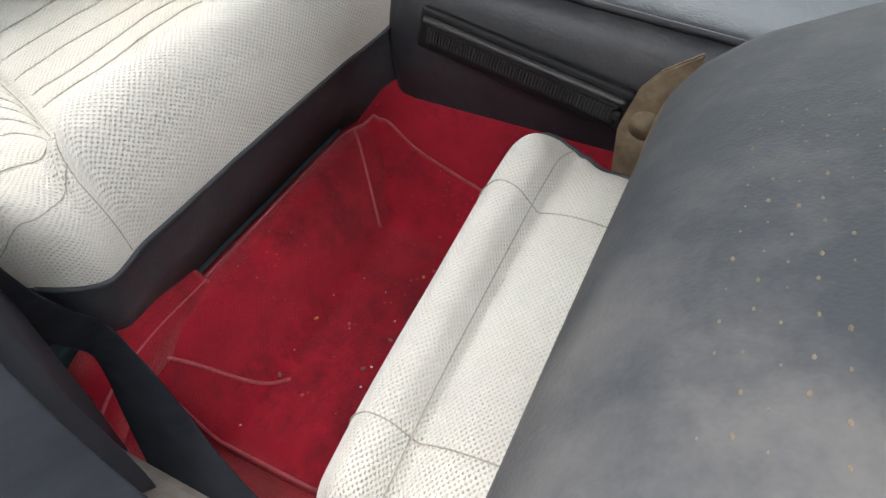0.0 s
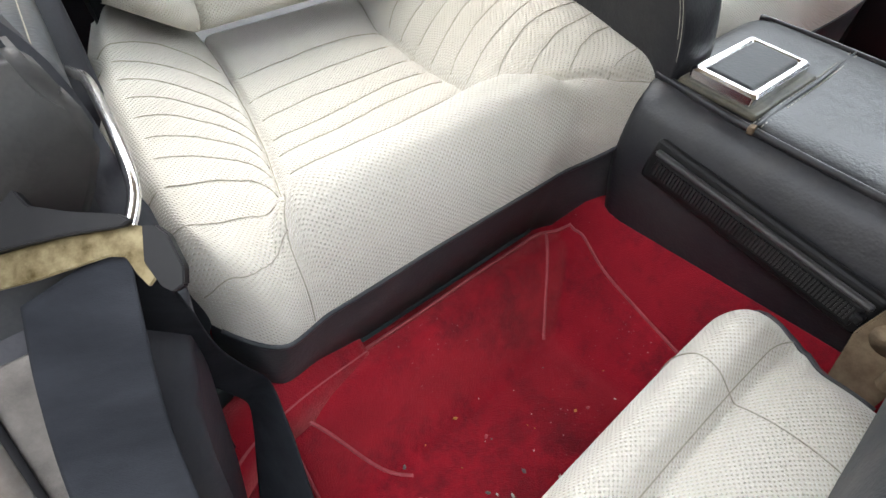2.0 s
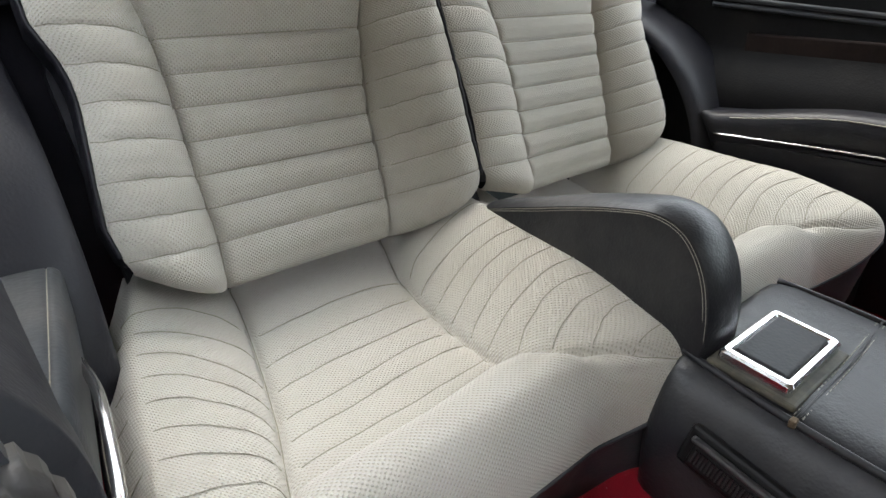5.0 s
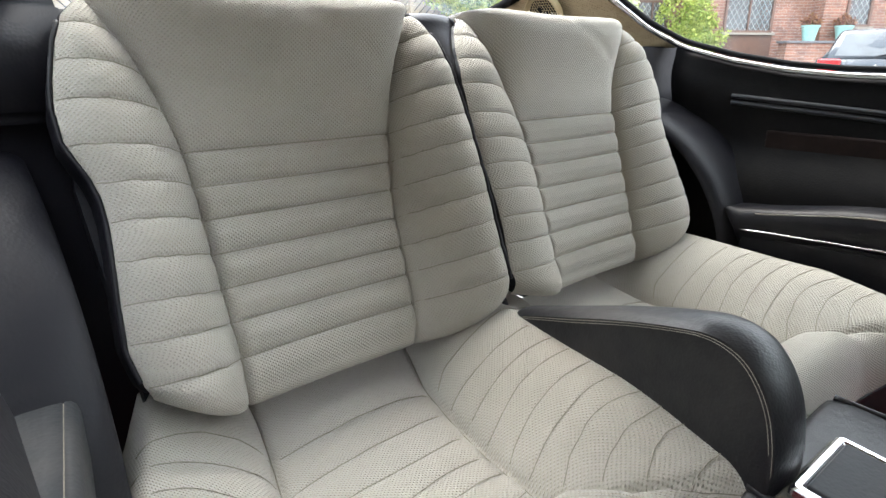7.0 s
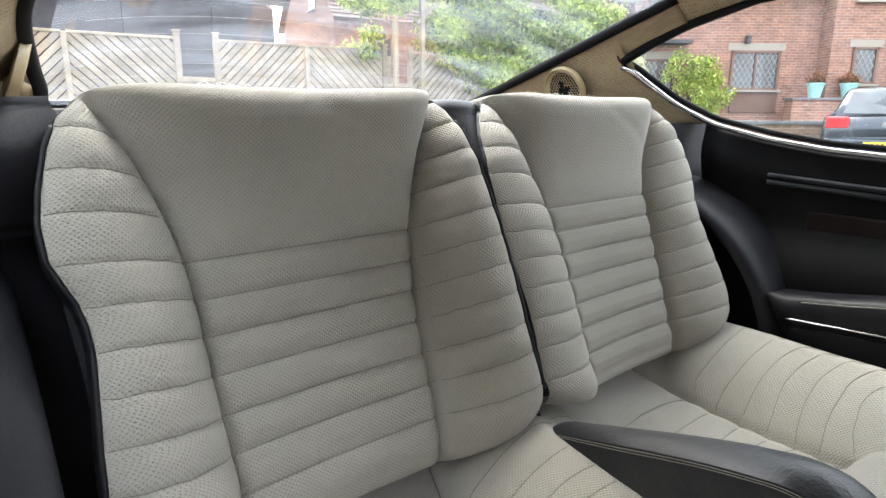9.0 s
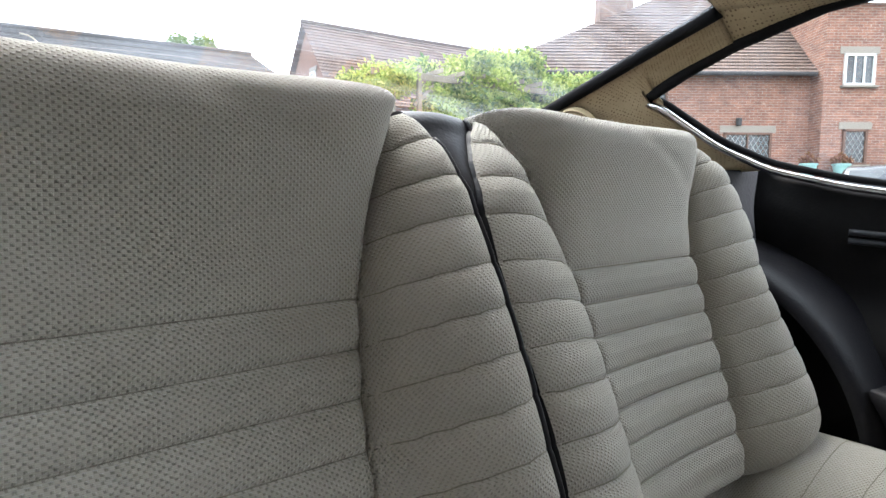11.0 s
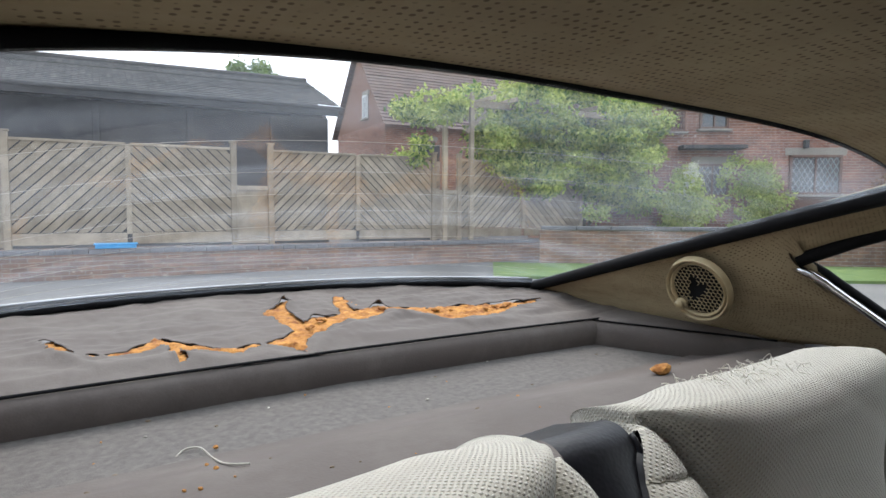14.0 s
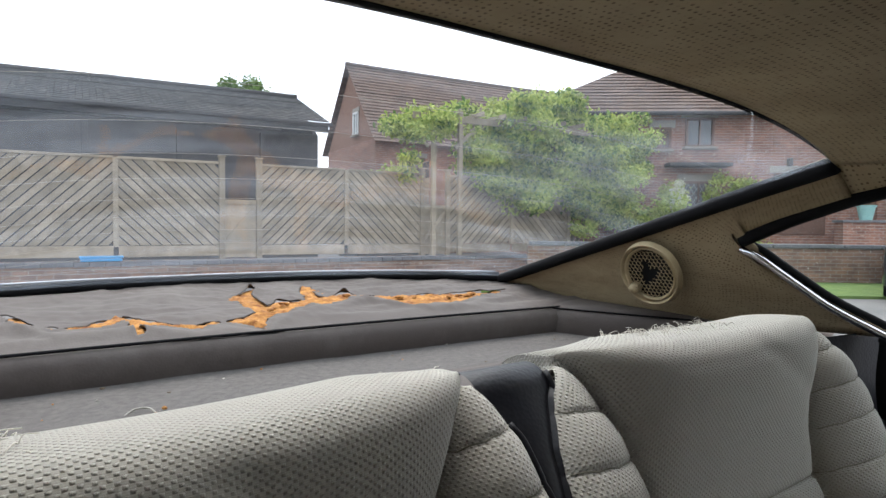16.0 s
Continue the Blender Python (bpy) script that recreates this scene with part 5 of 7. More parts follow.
# sill and door shut on the open side
sill = thing("door_sill", (0, 0, 0), "worn door sill with bright tread strip and rusty edge", "door sill", kind="structure")
prism("sill_box", [(-0.69, -0.06), (-0.69, 0.10), (-0.73, 0.13), (-0.84, 0.12), (-0.86, -0.06)], "y", -1.2, 0.30, SILL_METAL, sill, 0.008)
tube("tread_strip", [(-0.815, -1.0, 0.122), (-0.815, 0.18, 0.122), (-0.815, 0.25, 0.13), (-0.81, 0.275, 0.16)], 0.010, SMOKED, sill, n=50, flat=0.4)
prism("shut_face", [(-0.66, -0.02), (-0.86, -0.02), (-0.84, 0.58), (-0.72, 0.60), (-0.69, 0.45)], "y", 0.285, 0.31, VINYL_BLUE, sill, 0.006)
tube("door_seal", [(-0.845, -0.9, 0.10), (-0.845, 0.18, 0.10), (-0.845, 0.262, 0.16), (-0.835, 0.278, 0.4), (-0.775, 0.28, 0.6)], 0.010, RUBBER, sill, n=60)

# foot of the door pillar: felt, seal, rusty flange, painted edge and a screwed plate
FELT = plain("worn_grey_felt", (0.048, 0.043, 0.038), (0.11, 0.10, 0.088), 45.0, 0.95, 420.0, 0.0012)
PAINT_EDGE = plain("chipped_cream_paint", (0.27, 0.255, 0.215), (0.43, 0.41, 0.36), 40.0, 0.6, 160.0, 0.0008)
foot_trim = thing("pillar_foot", (0, 0, 0), "worn grey felt trim and rusty flange at the pillar foot", "trim")


def foot_strip(nm, left, right, lo, hi, set_back, mat, label):
    """An upright strip between two slanting edges, facing the door opening."""
    g = []
    for z in np.linspace(lo, hi, 24):
        xa, xb = (a + b * (z - 0.16) for a, b in (left, right))
        row = []
        for u in np.linspace(0, 1, 10):
            x = xa + (xb - xa) * u
            row.append((x, 0.170 + 0.35 * (z - 0.16) + set_back - 0.003 * math.sin(math.pi * u) + 0.0012 * noise.noise((x * 60, z * 60, 2.0)), z))
        g.append(row)
    return sheet(nm, np.array(g), mat, foot_trim, thick=0.004, label=label)


foot_strip("felt_panel", (-0.7800, 0.054), (-0.735, 0.054), 0.163, 0.34, 0.0, FELT, "worn grey felt")
tube("seal", [(-0.7815 + 0.054 * (z - 0.16), 0.168 + 0.35 * (z - 0.16), z) for z in np.linspace(0.155, 0.34, 12)], 0.0022, RUBBER, foot_trim, n=40, label="black rubber seal")
foot_strip("rusty_flange", (-0.8025, 0.09), (-0.7835, 0.054), 0.135, 0.34, 0.004, SILL_METAL, "rusty metal flange")
foot_strip("painted_edge", (-0.86, 0.10), (-0.804, 0.09), 0.12, 0.30, 0.008, PAINT_EDGE, "chipped cream painted edge")
scuff = part("scuff_plate", box_bm((0.030, 0.003, 0.070), (-0.777, 0.165, 0.125), 0.001, 2), DULL_CHROME, foot_trim, "scratched metal plate")
bm = bmesh.new()
bmesh.ops.create_cone(bm, cap_ends=True, segments=16, radius1=0.0040, radius2=0.0030, depth=0.002)
bmesh.ops.transform(bm, matrix=pose(-0.7825, 0.1625, 0.138, 90, 0, 0), verts=bm.verts[:])
part("screw", bm, STEEL, scuff, "cross-head screw", smooth=False)

# ---- centre armrest, console, ashtray ----
centre = thing("seat_divider", (0, 0, 0), "wedge shaped dark vinyl centre armrest with double stitching", "armrest")
top_line = spline([(0.640, 0, 0.296), (0.625, 0, 0.312), (0.58, 0, 0.330), (0.52, 0, 0.351), (0.46, 0, 0.372), (0.41, 0, 0.388), (0.366, 0, 0.400), (0.333, 0, 0.407), (0.308, 0, 0.406), (0.287, 0, 0.398), (0.269, 0, 0.380), (0.256, 0, 0.357), (0.248, 0, 0.330), (0.244, 0, 0.302), (0.243, 0, 0.270)], 60)
rows = []
for i, (y, _, z) in enumerate(top_line):
    tan = np.gradient(top_line, axis=0)[i]
    nrm = np.array((tan[2], -tan[0])) / (np.hypot(tan[0], tan[2]) + 1e-9)  # (y, z), outwards
    if nrm[1] < 0 and i < 40:
        nrm = -nrm
    wl, wrr = -0.123 + 0.155 * (y - 0.244), -0.037 + 0.05 * (y - 0.244)
    sec = []
    for u in np.linspace(0, 1, 17):
        crown = 0.010 * (1 - (2 * abs(u - 0.45)) ** 2.2) - 0.012 * max(0.0, (u - 0.75) / 0.25) ** 2
        sec.append((wl + (wrr - wl) * u, y + nrm[0] * crown, z + nrm[1] * crown))
    rows.append(sec)
rows = np.array(rows)
sheet("top_pad", rows, VINYL_CONSOLE, centre)
for col, sg in ((0, -1), (-1, 1)):
    e = rows[:, col]
    base = np.stack([e[:, 0], 0.64 + (e[:, 1] - 0.64) * 0.985, np.minimum(e[:, 2] - 0.002, 0.215 + 0 * e[:, 2])], -1)
    k = np.linspace(0, 1, 8)[None, :, None]
    cheek = e[:, None] * (1 - k) + base[:, None] * k
    cheek[..., 0] += sg * 0.006 * np.sin(np.pi * k[..., 0])
    sheet("cheek", cheek, VINYL_CONSOLE, centre, flip=(sg > 0))
    for off in (0.002, 0.0055):
        inw = np.stack([0 * e[:, 0], 0.47 - e[:, 1], 0.24 - e[:, 2]], -1)
        inw /= np.linalg.norm(inw, axis=1)[:, None]
        tube("stitching", (e + (sg * 0.0022, 0, 0) + inw * off)[2:], 0.0004, THREAD, centre, n=90, sides=5, label="pale grey stitching")

console = thing("centre_console", (0, 0, 0), "black vinyl centre console with an air vent in its side", "console")
prof = [(-0.150, -0.05), (-0.158, 0.03), (-0.168, 0.10), (-0.177, 0.165), (-0.172, 0.205), (-0.156, 0.240), (-0.134, 0.259), (-0.112, 0.265), (0.0, 0.267), (0.112, 0.265), (0.134, 0.259), (0.156, 0.240), (0.172, 0.205), (0.177, 0.165), (0.168, 0.10), (0.158, 0.03), (0.150, -0.05)]
pc = spline([(x, 0, z) for x, z in prof], 80)
yy = np.r_[np.linspace(-1.25, 0.24, 40), 0.258, 0.268, 0.272]
sq = np.r_[np.ones(40), 0.985, 0.955, 0.90]
rows = np.stack([np.stack([pc[:, 0] * q, np.full(80, y), 0.1 + (pc[:, 2] - 0.1) * q + 0.10 * (y - 0.146)], -1) for y, q in zip(yy, sq)], 0)
sheet("shell", rows, VINYL_CONSOLE, console, flip=True, label="soft black vinyl shell")
e = rows[-1]
sheet("end_cap", np.stack([e, np.broadcast_to(e.mean(0), e.shape)], 0), VINYL, console, flip=True)
for sg in (-1, 1):
    tube("bead", [(sg * 0.124, 0.262, 0.274), (sg * 0.133, 0.19, 0.266), (sg * 0.136, 0.144, 0.2605), (sg * 0.138, -0.6, 0.186)], 0.0042, VINYL_CONSOLE, console, n=40)
tube("cross_seam", [(-0.134, 0.141, 0.262), (-0.07, 0.138, 0.2665), (0.02, 0.136, 0.268), (0.134, 0.141, 0.262)], 0.0016, VINYL_CONSOLE, console, n=24)
for dy in (0.004, -0.004):
    for i in range(30):
        x = -0.125 + 0.0085 * i
        box("stitch", (0.0055, 0.0010, 0.0010), (x, 0.137 + dy + 0.004 * (abs(x) / 0.13) ** 2, 0.2672 - 0.0045 * (abs(x) / 0.125) ** 2.4 + 0.1 * dy), THREAD, console, 0.0)
box("seam_clip", (0.010, 0.007, 0.009), (-0.139, 0.141, 0.262), RUST, console, 0.002, label="small tarnished brass clip")
vent = thing("side_vent", (-0.179, 0.092, 0.184), "black ribbed plastic air vent in the console side", "air vent")
TV = pose(0, 0, 0, 10.5, 6, -2)
part("vent_frame", box_bm((0.014, 0.262, 0.050), (0, 0, 0), 0.006, 3, TV), PLASTIC, vent)
part("vent_slot", box_bm((0.012, 0.240, 0.028), TV @ Vector((-0.004, 0, -0.004)), 0.003, 2, TV), PLASTIC, vent)
part("vent_bar", box_bm((0.010, 0.248, 0.007), TV @ Vector((-0.008, 0, 0.013)), 0.003, 2, TV), SMOKED, vent)
rib = box_bm((0.005, 0.0022, 0.016), (0, 0, 0), 0.0)
rme = bpy.data.meshes.new("rib")
rib.to_mesh(rme)
rib.free()
rme.materials.append(RIBS)
for i in range(58):
    r = new("rib", rme)
    r.parent = vent
    r.matrix_basis = Matrix.Translation(TV @ Vector((-0.010, -0.112 + 0.00396 * i, -0.003))) @ TV
part("vent_lever", box_bm((0.012, 0.010, 0.012), TV @ Vector((-0.010, -0.12, -0.002)), 0.003, 2, TV), PLASTIC, vent)

ash = thing("ashtray", (-0.056, 0.191, 0.271), "chrome framed console ashtray with a black padded lid", "ashtray")
TA = pose(0, 0, 0, 5.7, 0, -1.5)
part("base_flange", box_bm((0.142, 0.092, 0.008), (0, -0.002, 0.0), 0.003, 2, TA), TARNISH, ash, "worn olive brown flange")
for dy in (-0.018, 0.016):
    part("spring_tab", box_bm((0.010, 0.008, 0.005), TA @ Vector((0.067, dy, 0.008)), 0.0015, 2, TA), RUST, ash)
def frame_ring(w, h, r, inner, z0, z1, n=8):
    """A raised frame with rounded corners, inner opening smaller by `inner` all round."""
    bm = bmesh.new()
    def loop(a, b, rad, z):
        out = []
        for qx, qy, st in ((1, 1, 0), (-1, 1, 90), (-1, -1, 180), (1, -1, 270)):
            for i in range(n):
                g = radians(st + 90 * i / (n - 1))
                out.append(bm.verts.new((qx * (a - rad) + rad * math.cos(g), qy * (b - rad) + rad * math.sin(g), z)))
        return out
    rings = [loop(w, h, r, z0), loop(w, h, r, z1 - 0.003), loop(w - 0.003, h - 0.003, r, z1), loop(w - inner + 0.003, h - inner + 0.003, r * 0.7, z1), loop(w - inner, h - inner, r * 0.6, z1 - 0.003), loop(w - inner, h - inner, r * 0.6, z0)]
    m = len(rings[0])
    for a, b in zip(rings[:-1], rings[1:]):
        for i in range(m):
            bm.faces.new((a[i], a[(i + 1) % m], b[(i + 1) % m], b[i]))
    bmesh.ops.recalc_face_normals(bm, faces=bm.faces[:])
    bmesh.ops.transform(bm, matrix=TA, verts=bm.verts[:])
    return bm
part("lid_frame", frame_ring(0.064, 0.038, 0.005, 0.011, 0.004, 0.018), CHROME, ash, "chrome frame")
part("lid_pad", box_bm((0.107, 0.055, 0.012), TA @ Vector((0, 0, 0.013)), 0.004, 3, TA), VINYL_BLUE, ash, "black textured lid inset")

# ---- tipped front seat ----
fs = thing("front_seat", (0, 0, 0), "front seat tipped forward, cream fabric edge and grey vinyl back", "seat")
k = np.linspace(0, 1, 60)
x0, x1 = -0.672, -0.235
bx = x0 + (x1 - x0) * k
endcap = np.clip((np.abs(k - 0.5) - 0.42) / 0.08, 0, 1) ** 2
rows = []
# (y, z, rise towards the tunnel): rolled edge, sunk seam, flat band up to the shell
prof = [(0.052, 0.02, 0.0), (0.064, 0.06, 0.05), (0.066, 0.100, 0.10), (0.058, 0.130, 0.12), (0.042, 0.148, 0.12), (0.024, 0.146, 0.11), (0.008, 0.130, 0.09), (-0.002, 0.119, 0.07), (-0.008, 0.121, 0.06), (-0.03, 0.126, 0.04), (-0.055, 0.127, 0.02), (-0.08, 0.124, 0.0), (-0.11, 0.116, 0.0)]
for (y, z, sl) in spline(prof, 60):
    rows.append(np.stack([bx, y + 0.008 - 0.010 * endcap + 0.006 * np.sin(math.pi * k), z + 0.018 * endcap * np.exp(-(((y + 0.003) / 0.016) ** 2)) + sl * (bx + 0.33) - 0.018 * endcap + 0.003 * np.sin(9 * k)], -1))
rows = np.array(rows)
sheet("edge_cover", rows, FABRIC, fs, label="soiled cream fabric edge")
for u in (0.20, 0.79):
    i = int(u * 59)
    tube("seam", rows[10:, i] + (0, 0.0007, 0.0007), 0.0007, SEAM, fs, n=40, sides=5)
tube("seam", rows[33] + (0, 0.0004, 0.0004), 0.0007, SEAM, fs, n=60, sides=5)
tube("piping", rows[10] + (0, 0.001, 0), 0.0025, VINYL_BLUE, fs, n=60, sides=6)
tube("end_piping", rows[8:54, -1] + (0.001, 0, 0), 0.003, VINYL_BLUE, fs, n=30, sides=6)
ps = []
for v in np.linspace(0, 1, 30) ** 1.6:
    y = -0.070 - 0.646 * v
    z = float(np.interp(y, [-0.72, -0.31, -0.13, -0.095, -0.076, -0.070], [0.50, 0.405, 0.315, 0.283, 0.250, 0.190]))
    xr = -0.240 + 0.02 * math.sin(math.pi * v) - 0.25 * max(0.0, v - 0.45) ** 2
    xl = -0.86
    u = np.linspace(0, 1, 50)
    crown = 0.012 * np.sin(math.pi * u) - 0.035 * np.clip((u - 0.90) / 0.10, 0, 1) ** 2
    ps.append(np.stack([xl + (xr - xl) * u, y + 0.0 * u, z + crown - 0.085 * (xl + (xr - xl) * u + 0.31) * (1 - v) ** 3], -1))
sheet("back_shell", np.array(ps), VINYL_SEAT, fs, label="dusty grey vinyl seat back with small pitted marks")
tube("shell_rim", np.array(ps)[:, -1] + (0.0, 0, -0.004), 0.008, RUST, fs, n=50, label="tarnished metal rim")
hinge = new("hinge_bracket")
hinge.parent = fs
hinge.location = (-0.19, -0.045, 0.10)
prism("plate", [(-0.03, -0.04), (0.012, -0.04), (0.016, 0.05), (0.002, 0.10), (-0.016, 0.125), (-0.05, 0.15)], "x", -0.012, -0.006, RUST, hinge, 0.002)
bm = bmesh.new()
bmesh.ops.create_cone(bm, cap_ends=True, segments=20, radius1=0.018, radius2=0.015, depth=0.014)
bmesh.ops.transform(bm, matrix=pose(-0.006, -0.012, 0.06, 0, 90, 0), verts=bm.verts[:])
part("pivot", bm, RUST, hinge, smooth=True)
PIT = plain("ochre_pit", (0.06, 0.048, 0.03), (0.15, 0.12, 0.08), 100.0, 0.9, 300.0, 0.0)
rng = random.Random(8)
back = np.array(ps)
for i in range(9):
    for r in range(13):
        if rng.random() < 0.16:
            continue
        x = -0.648 + 0.0185 * r + 0.006 * (i % 2) + rng.uniform(-0.0022, 0.0022)
        y = -0.140 - 0.0098 * i + rng.uniform(-0.0010, 0.0010)
        zs = [np.interp(x, row[:, 0], row[:, 2]) for row in back]
        z = float(np.interp(-y, -back[:, 0, 1], zs))
        bm = bmesh.new()
        bmesh.ops.create_icosphere(bm, subdivisions=1, radius=rng.choice((0.0007, 0.0009, 0.0011, 0.0013)))
        bmesh.ops.transform(bm, matrix=Matrix.Translation((x, y, z)) @ Matrix.Diagonal((1.35, 0.8, 0.55, 1)), verts=bm.verts[:])
        part("pit_mark", bm, PIT, fs)

# ---- seat belt ----
belt = thing("seat_belt", (0, 0, 0), "dark blue webbing seat belt with a plated steel tongue", "seat belt")
ribbon("webbing", [(-0.713, 0.238, 0.368), (-0.725, 0.208, 0.343), (-0.737, 0.180, 0.300), (-0.745, 0.130, 0.245), (-0.747, 0.075, 0.192), (-0.742, -0.01, 0.125), (-0.738, -0.08, 0.07)], [0.058, 0.054, 0.046, 0.042], [(0.85, -0.20, 0.35), (0.85, -0.2, 0.35), (0.85, -0.2, 0.3), (0.8, 0.2, 0.4)], WEBBING, belt)
ribbon("webbing", [(-0.692, 0.232, 0.362), (-0.684, 0.250, 0.300), (-0.668, 0.275, 0.225), (-0.645, 0.295, 0.160), (-0.630, 0.300, 0.120), (-0.640, 0.272, 0.096), (-0.660, 0.222, 0.080), (-0.682, 0.165, 0.072), (-0.700, 0.100, 0.066), (-0.712, 0.0, 0.062)], [0.034, 0.050, 0.050, 0.044, 0.040, 0.050, 0.054, 0.054, 0.054, 0.054], [(0.6, -0.75, 0.1), (0.40, -0.5, 0.70), (0.35, -0.35, 0.80), (0.5, -0.3, 0.75), (0.8, -0.2, 0.5), (0.95, -0.1, 0.25), (0.98, -0.05, 0.15), (0.98, 0.0, 0.1), (0.98, 0.0, 0.1), (0.98, 0.0, 0.1)], WEBBING, belt)
# tongue: a bent plate in the plane that faces up and forward
TO, TU, TVv = Vector((-0.700, 0.236, 0.380)), Vector((0.70, -0.69, 0.02)), Vector((0.49, 0.51, 0.70))
def tongue_plate(outline, mat, nm, t=0.0022, lift=0.0):
    bm = bmesh.new()
    n = TU.cross(TVv).normalized()
    a = [bm.verts.new(TO + TU * u + TVv * v + n * (lift + t)) for u, v in outline]
    b = [bm.verts.new(TO + TU * u + TVv * v + n * lift) for u, v in outline]
    m = len(outline)
    bm.faces.new(a)
    bm.faces.new(b[::-1])
    for i in range(m):
        bm.faces.new((a[i], b[i], b[(i + 1) % m], a[(i + 1) % m]))
    bmesh.ops.recalc_face_normals(bm, faces=bm.faces[:])
    bmesh.ops.bevel(bm, geom=bm.edges[:], offset=0.0007, segments=2, affect="EDGES")
    return part(nm, bm, mat, belt)
tongue_plate([(-0.062, -0.028), (-0.062, -0.011), (-0.013, 0.0035), (0.012, 0.0100), (0.024, 0.0085), (0.031, 0.0035), (0.0355, -0.0112), (0.029, -0.0205), (0.0225, -0.0145), (0.0165, -0.0065), (0.0085, -0.0062), (-0.0254, -0.0180)], STEEL, "tongue", 0.0022)
tongue_plate([(0.026, 0.0088), (0.033, 0.0085), (0.039, 0.0045), (0.0475, -0.0105), (0.0480, -0.019), (0.043, -0.0225), (0.037, -0.0200), (0.028, -0.0090)], PLASTIC, "tongue_guard", 0.006, 0.001)
tongue_plate([(-0.062, 0.028), (-0.036, 0.0240), (-0.0285, 0.0170), (-0.010, 0.0145), (0.015, 0.0135), (0.0215, 0.0105), (0.017, 0.0075), (-0.010, 0.003), (-0.030, -0.002), (-0.062, -0.010)], PLASTIC, "buckle_cover", 0.005, 0.003)
post = thing("pillar_trim", (0, 0, 0), "dark felted trim block at the door pillar", "trim")
prism("block", [(-0.76, 0.47), (-0.69, 0.463), (-0.684, 0.443), (-0.676, 0.433), (-0.672, 0.409), (-0.680, 0.389), (-0.695, 0.365), (-0.76, 0.35)], "y", 0.270, 0.312, VINYL_TRIM, post, 0.007, seg=4)
for ob in post.children:
    ob.data.polygons.foreach_set("use_smooth", [True] * len(ob.data.polygons))

# ---- round outlets on the sail panels ----
spk = thing("air_outlet", (0.629, 1.185, 0.776), "round beige air outlet with mesh grille and knob", "air vent", "air outlets")
TS = look((0, 0, 0), (1.0, 0.02, 0.34))
def disc_ring(r0, r1, d, mat, nm, z0=0.0):
    bm = bmesh.new()
    n = 48
    prof = [(r0, -0.006), (r0, d * 0.5), (r0 + 0.002, d), ((r0 + r1) / 2, d * 1.2), (r1 - 0.003, d * 0.8), (r1, -0.004)]
    vs = [[bm.verts.new((r * math.cos(2 * math.pi * i / n), r * math.sin(2 * math.pi * i / n), z + z0)) for r, z in prof] for i in range(n)]
    for i in range(n):
        for j in range(len(prof) - 1):
            bm.faces.new((vs[i][j], vs[i][j + 1], vs[(i + 1) % n][j + 1], vs[(i + 1) % n][j]))
    bmesh.ops.recalc_face_normals(bm, faces=bm.faces[:])
    bmesh.ops.transform(bm, matrix=TS, verts=bm.verts[:])
    return part(nm, bm, mat, spk, smooth=True)
disc_ring(0.047, 0.055, 0.007, BEIGE, "inner_ring", 0.003)
disc_ring(0.054, 0.062, 0.009, BEIGE, "outer_ring", 0.004)
# black disc behind the grille gives the open throat its shade by colour
bm = bmesh.new()
bmesh.ops.create_circle(bm, cap_ends=True, segments=40, radius=0.050)
bmesh.ops.transform(bm, matrix=TS @ Matrix.Translation((0, 0, 0.0035)), verts=bm.verts[:])
part("throat_shade", bm, RUBBER, spk)
# honeycomb grille of slim bars
bm = bmesh.new()
hx = 0.0082
for r in range(-9, 10):
    for c in range(-9, 10):
        cx = c * hx * 1.0 + (hx * 0.5 if r % 2 else 0)
        cy = r * hx * 0.80
        for q in range(3):
            a0, a1 = math.radians(60 * q + 30), math.radians(60 * q + 90)
            p0 = Vector((cx + 0.56 * hx * math.cos(a0), cy + 0.52 * hx * math.sin(a0), 0))
            p1 = Vector((cx + 0.56 * hx * math.cos(a1), cy + 0.52 * hx * math.sin(a1), 0))
            if p0.length > 0.048 or p1.length > 0.048 or p0.length < 0.017 + 0.016 * noise.noise((p0.x * 60, p0.y * 60, 2.0)):
                continue
            d = (p1 - p0).normalized()
            w = Vector((-d.y, d.x, 0)) * 0.00036
            v = [bm.verts.new(p + o + Vector((0, 0, z))) for z in (0.006, 0.0075) for p, o in ((p0, -w), (p1, -w), (p1, w), (p0, w))]
            for f in ((4, 5, 6, 7), (0, 1, 5, 4), (2, 3, 7, 6)):
                bm.faces.new([v[i] for i in f])
bmesh.ops.transform(bm, matrix=TS, verts=bm.verts[:])
part("mesh_grille", bm, BEIGE, spk, "beige honeycomb grille")
bm = bmesh.new()
bmesh.ops.create_cone(bm, cap_ends=True, segments=24, radius1=0.011, radius2=0.009, depth=0.018)
bmesh.ops.bevel(bm, geom=bm.edges[:], offset=0.0015, segments=2, affect="EDGES")
bmesh.ops.transform(bm, matrix=TS @ Matrix.Translation((-0.030, -0.026, 0.018)), verts=bm.verts[:])
part("knob", bm, BEIGE, spk, smooth=True)
copy_thing(spk, Matrix.Translation((-0.520, 1.331, 0.785)) @ Matrix.Rotation(math.pi, 4, "Z") @ Matrix.Rotation(radians(-2), 4, "Z"))

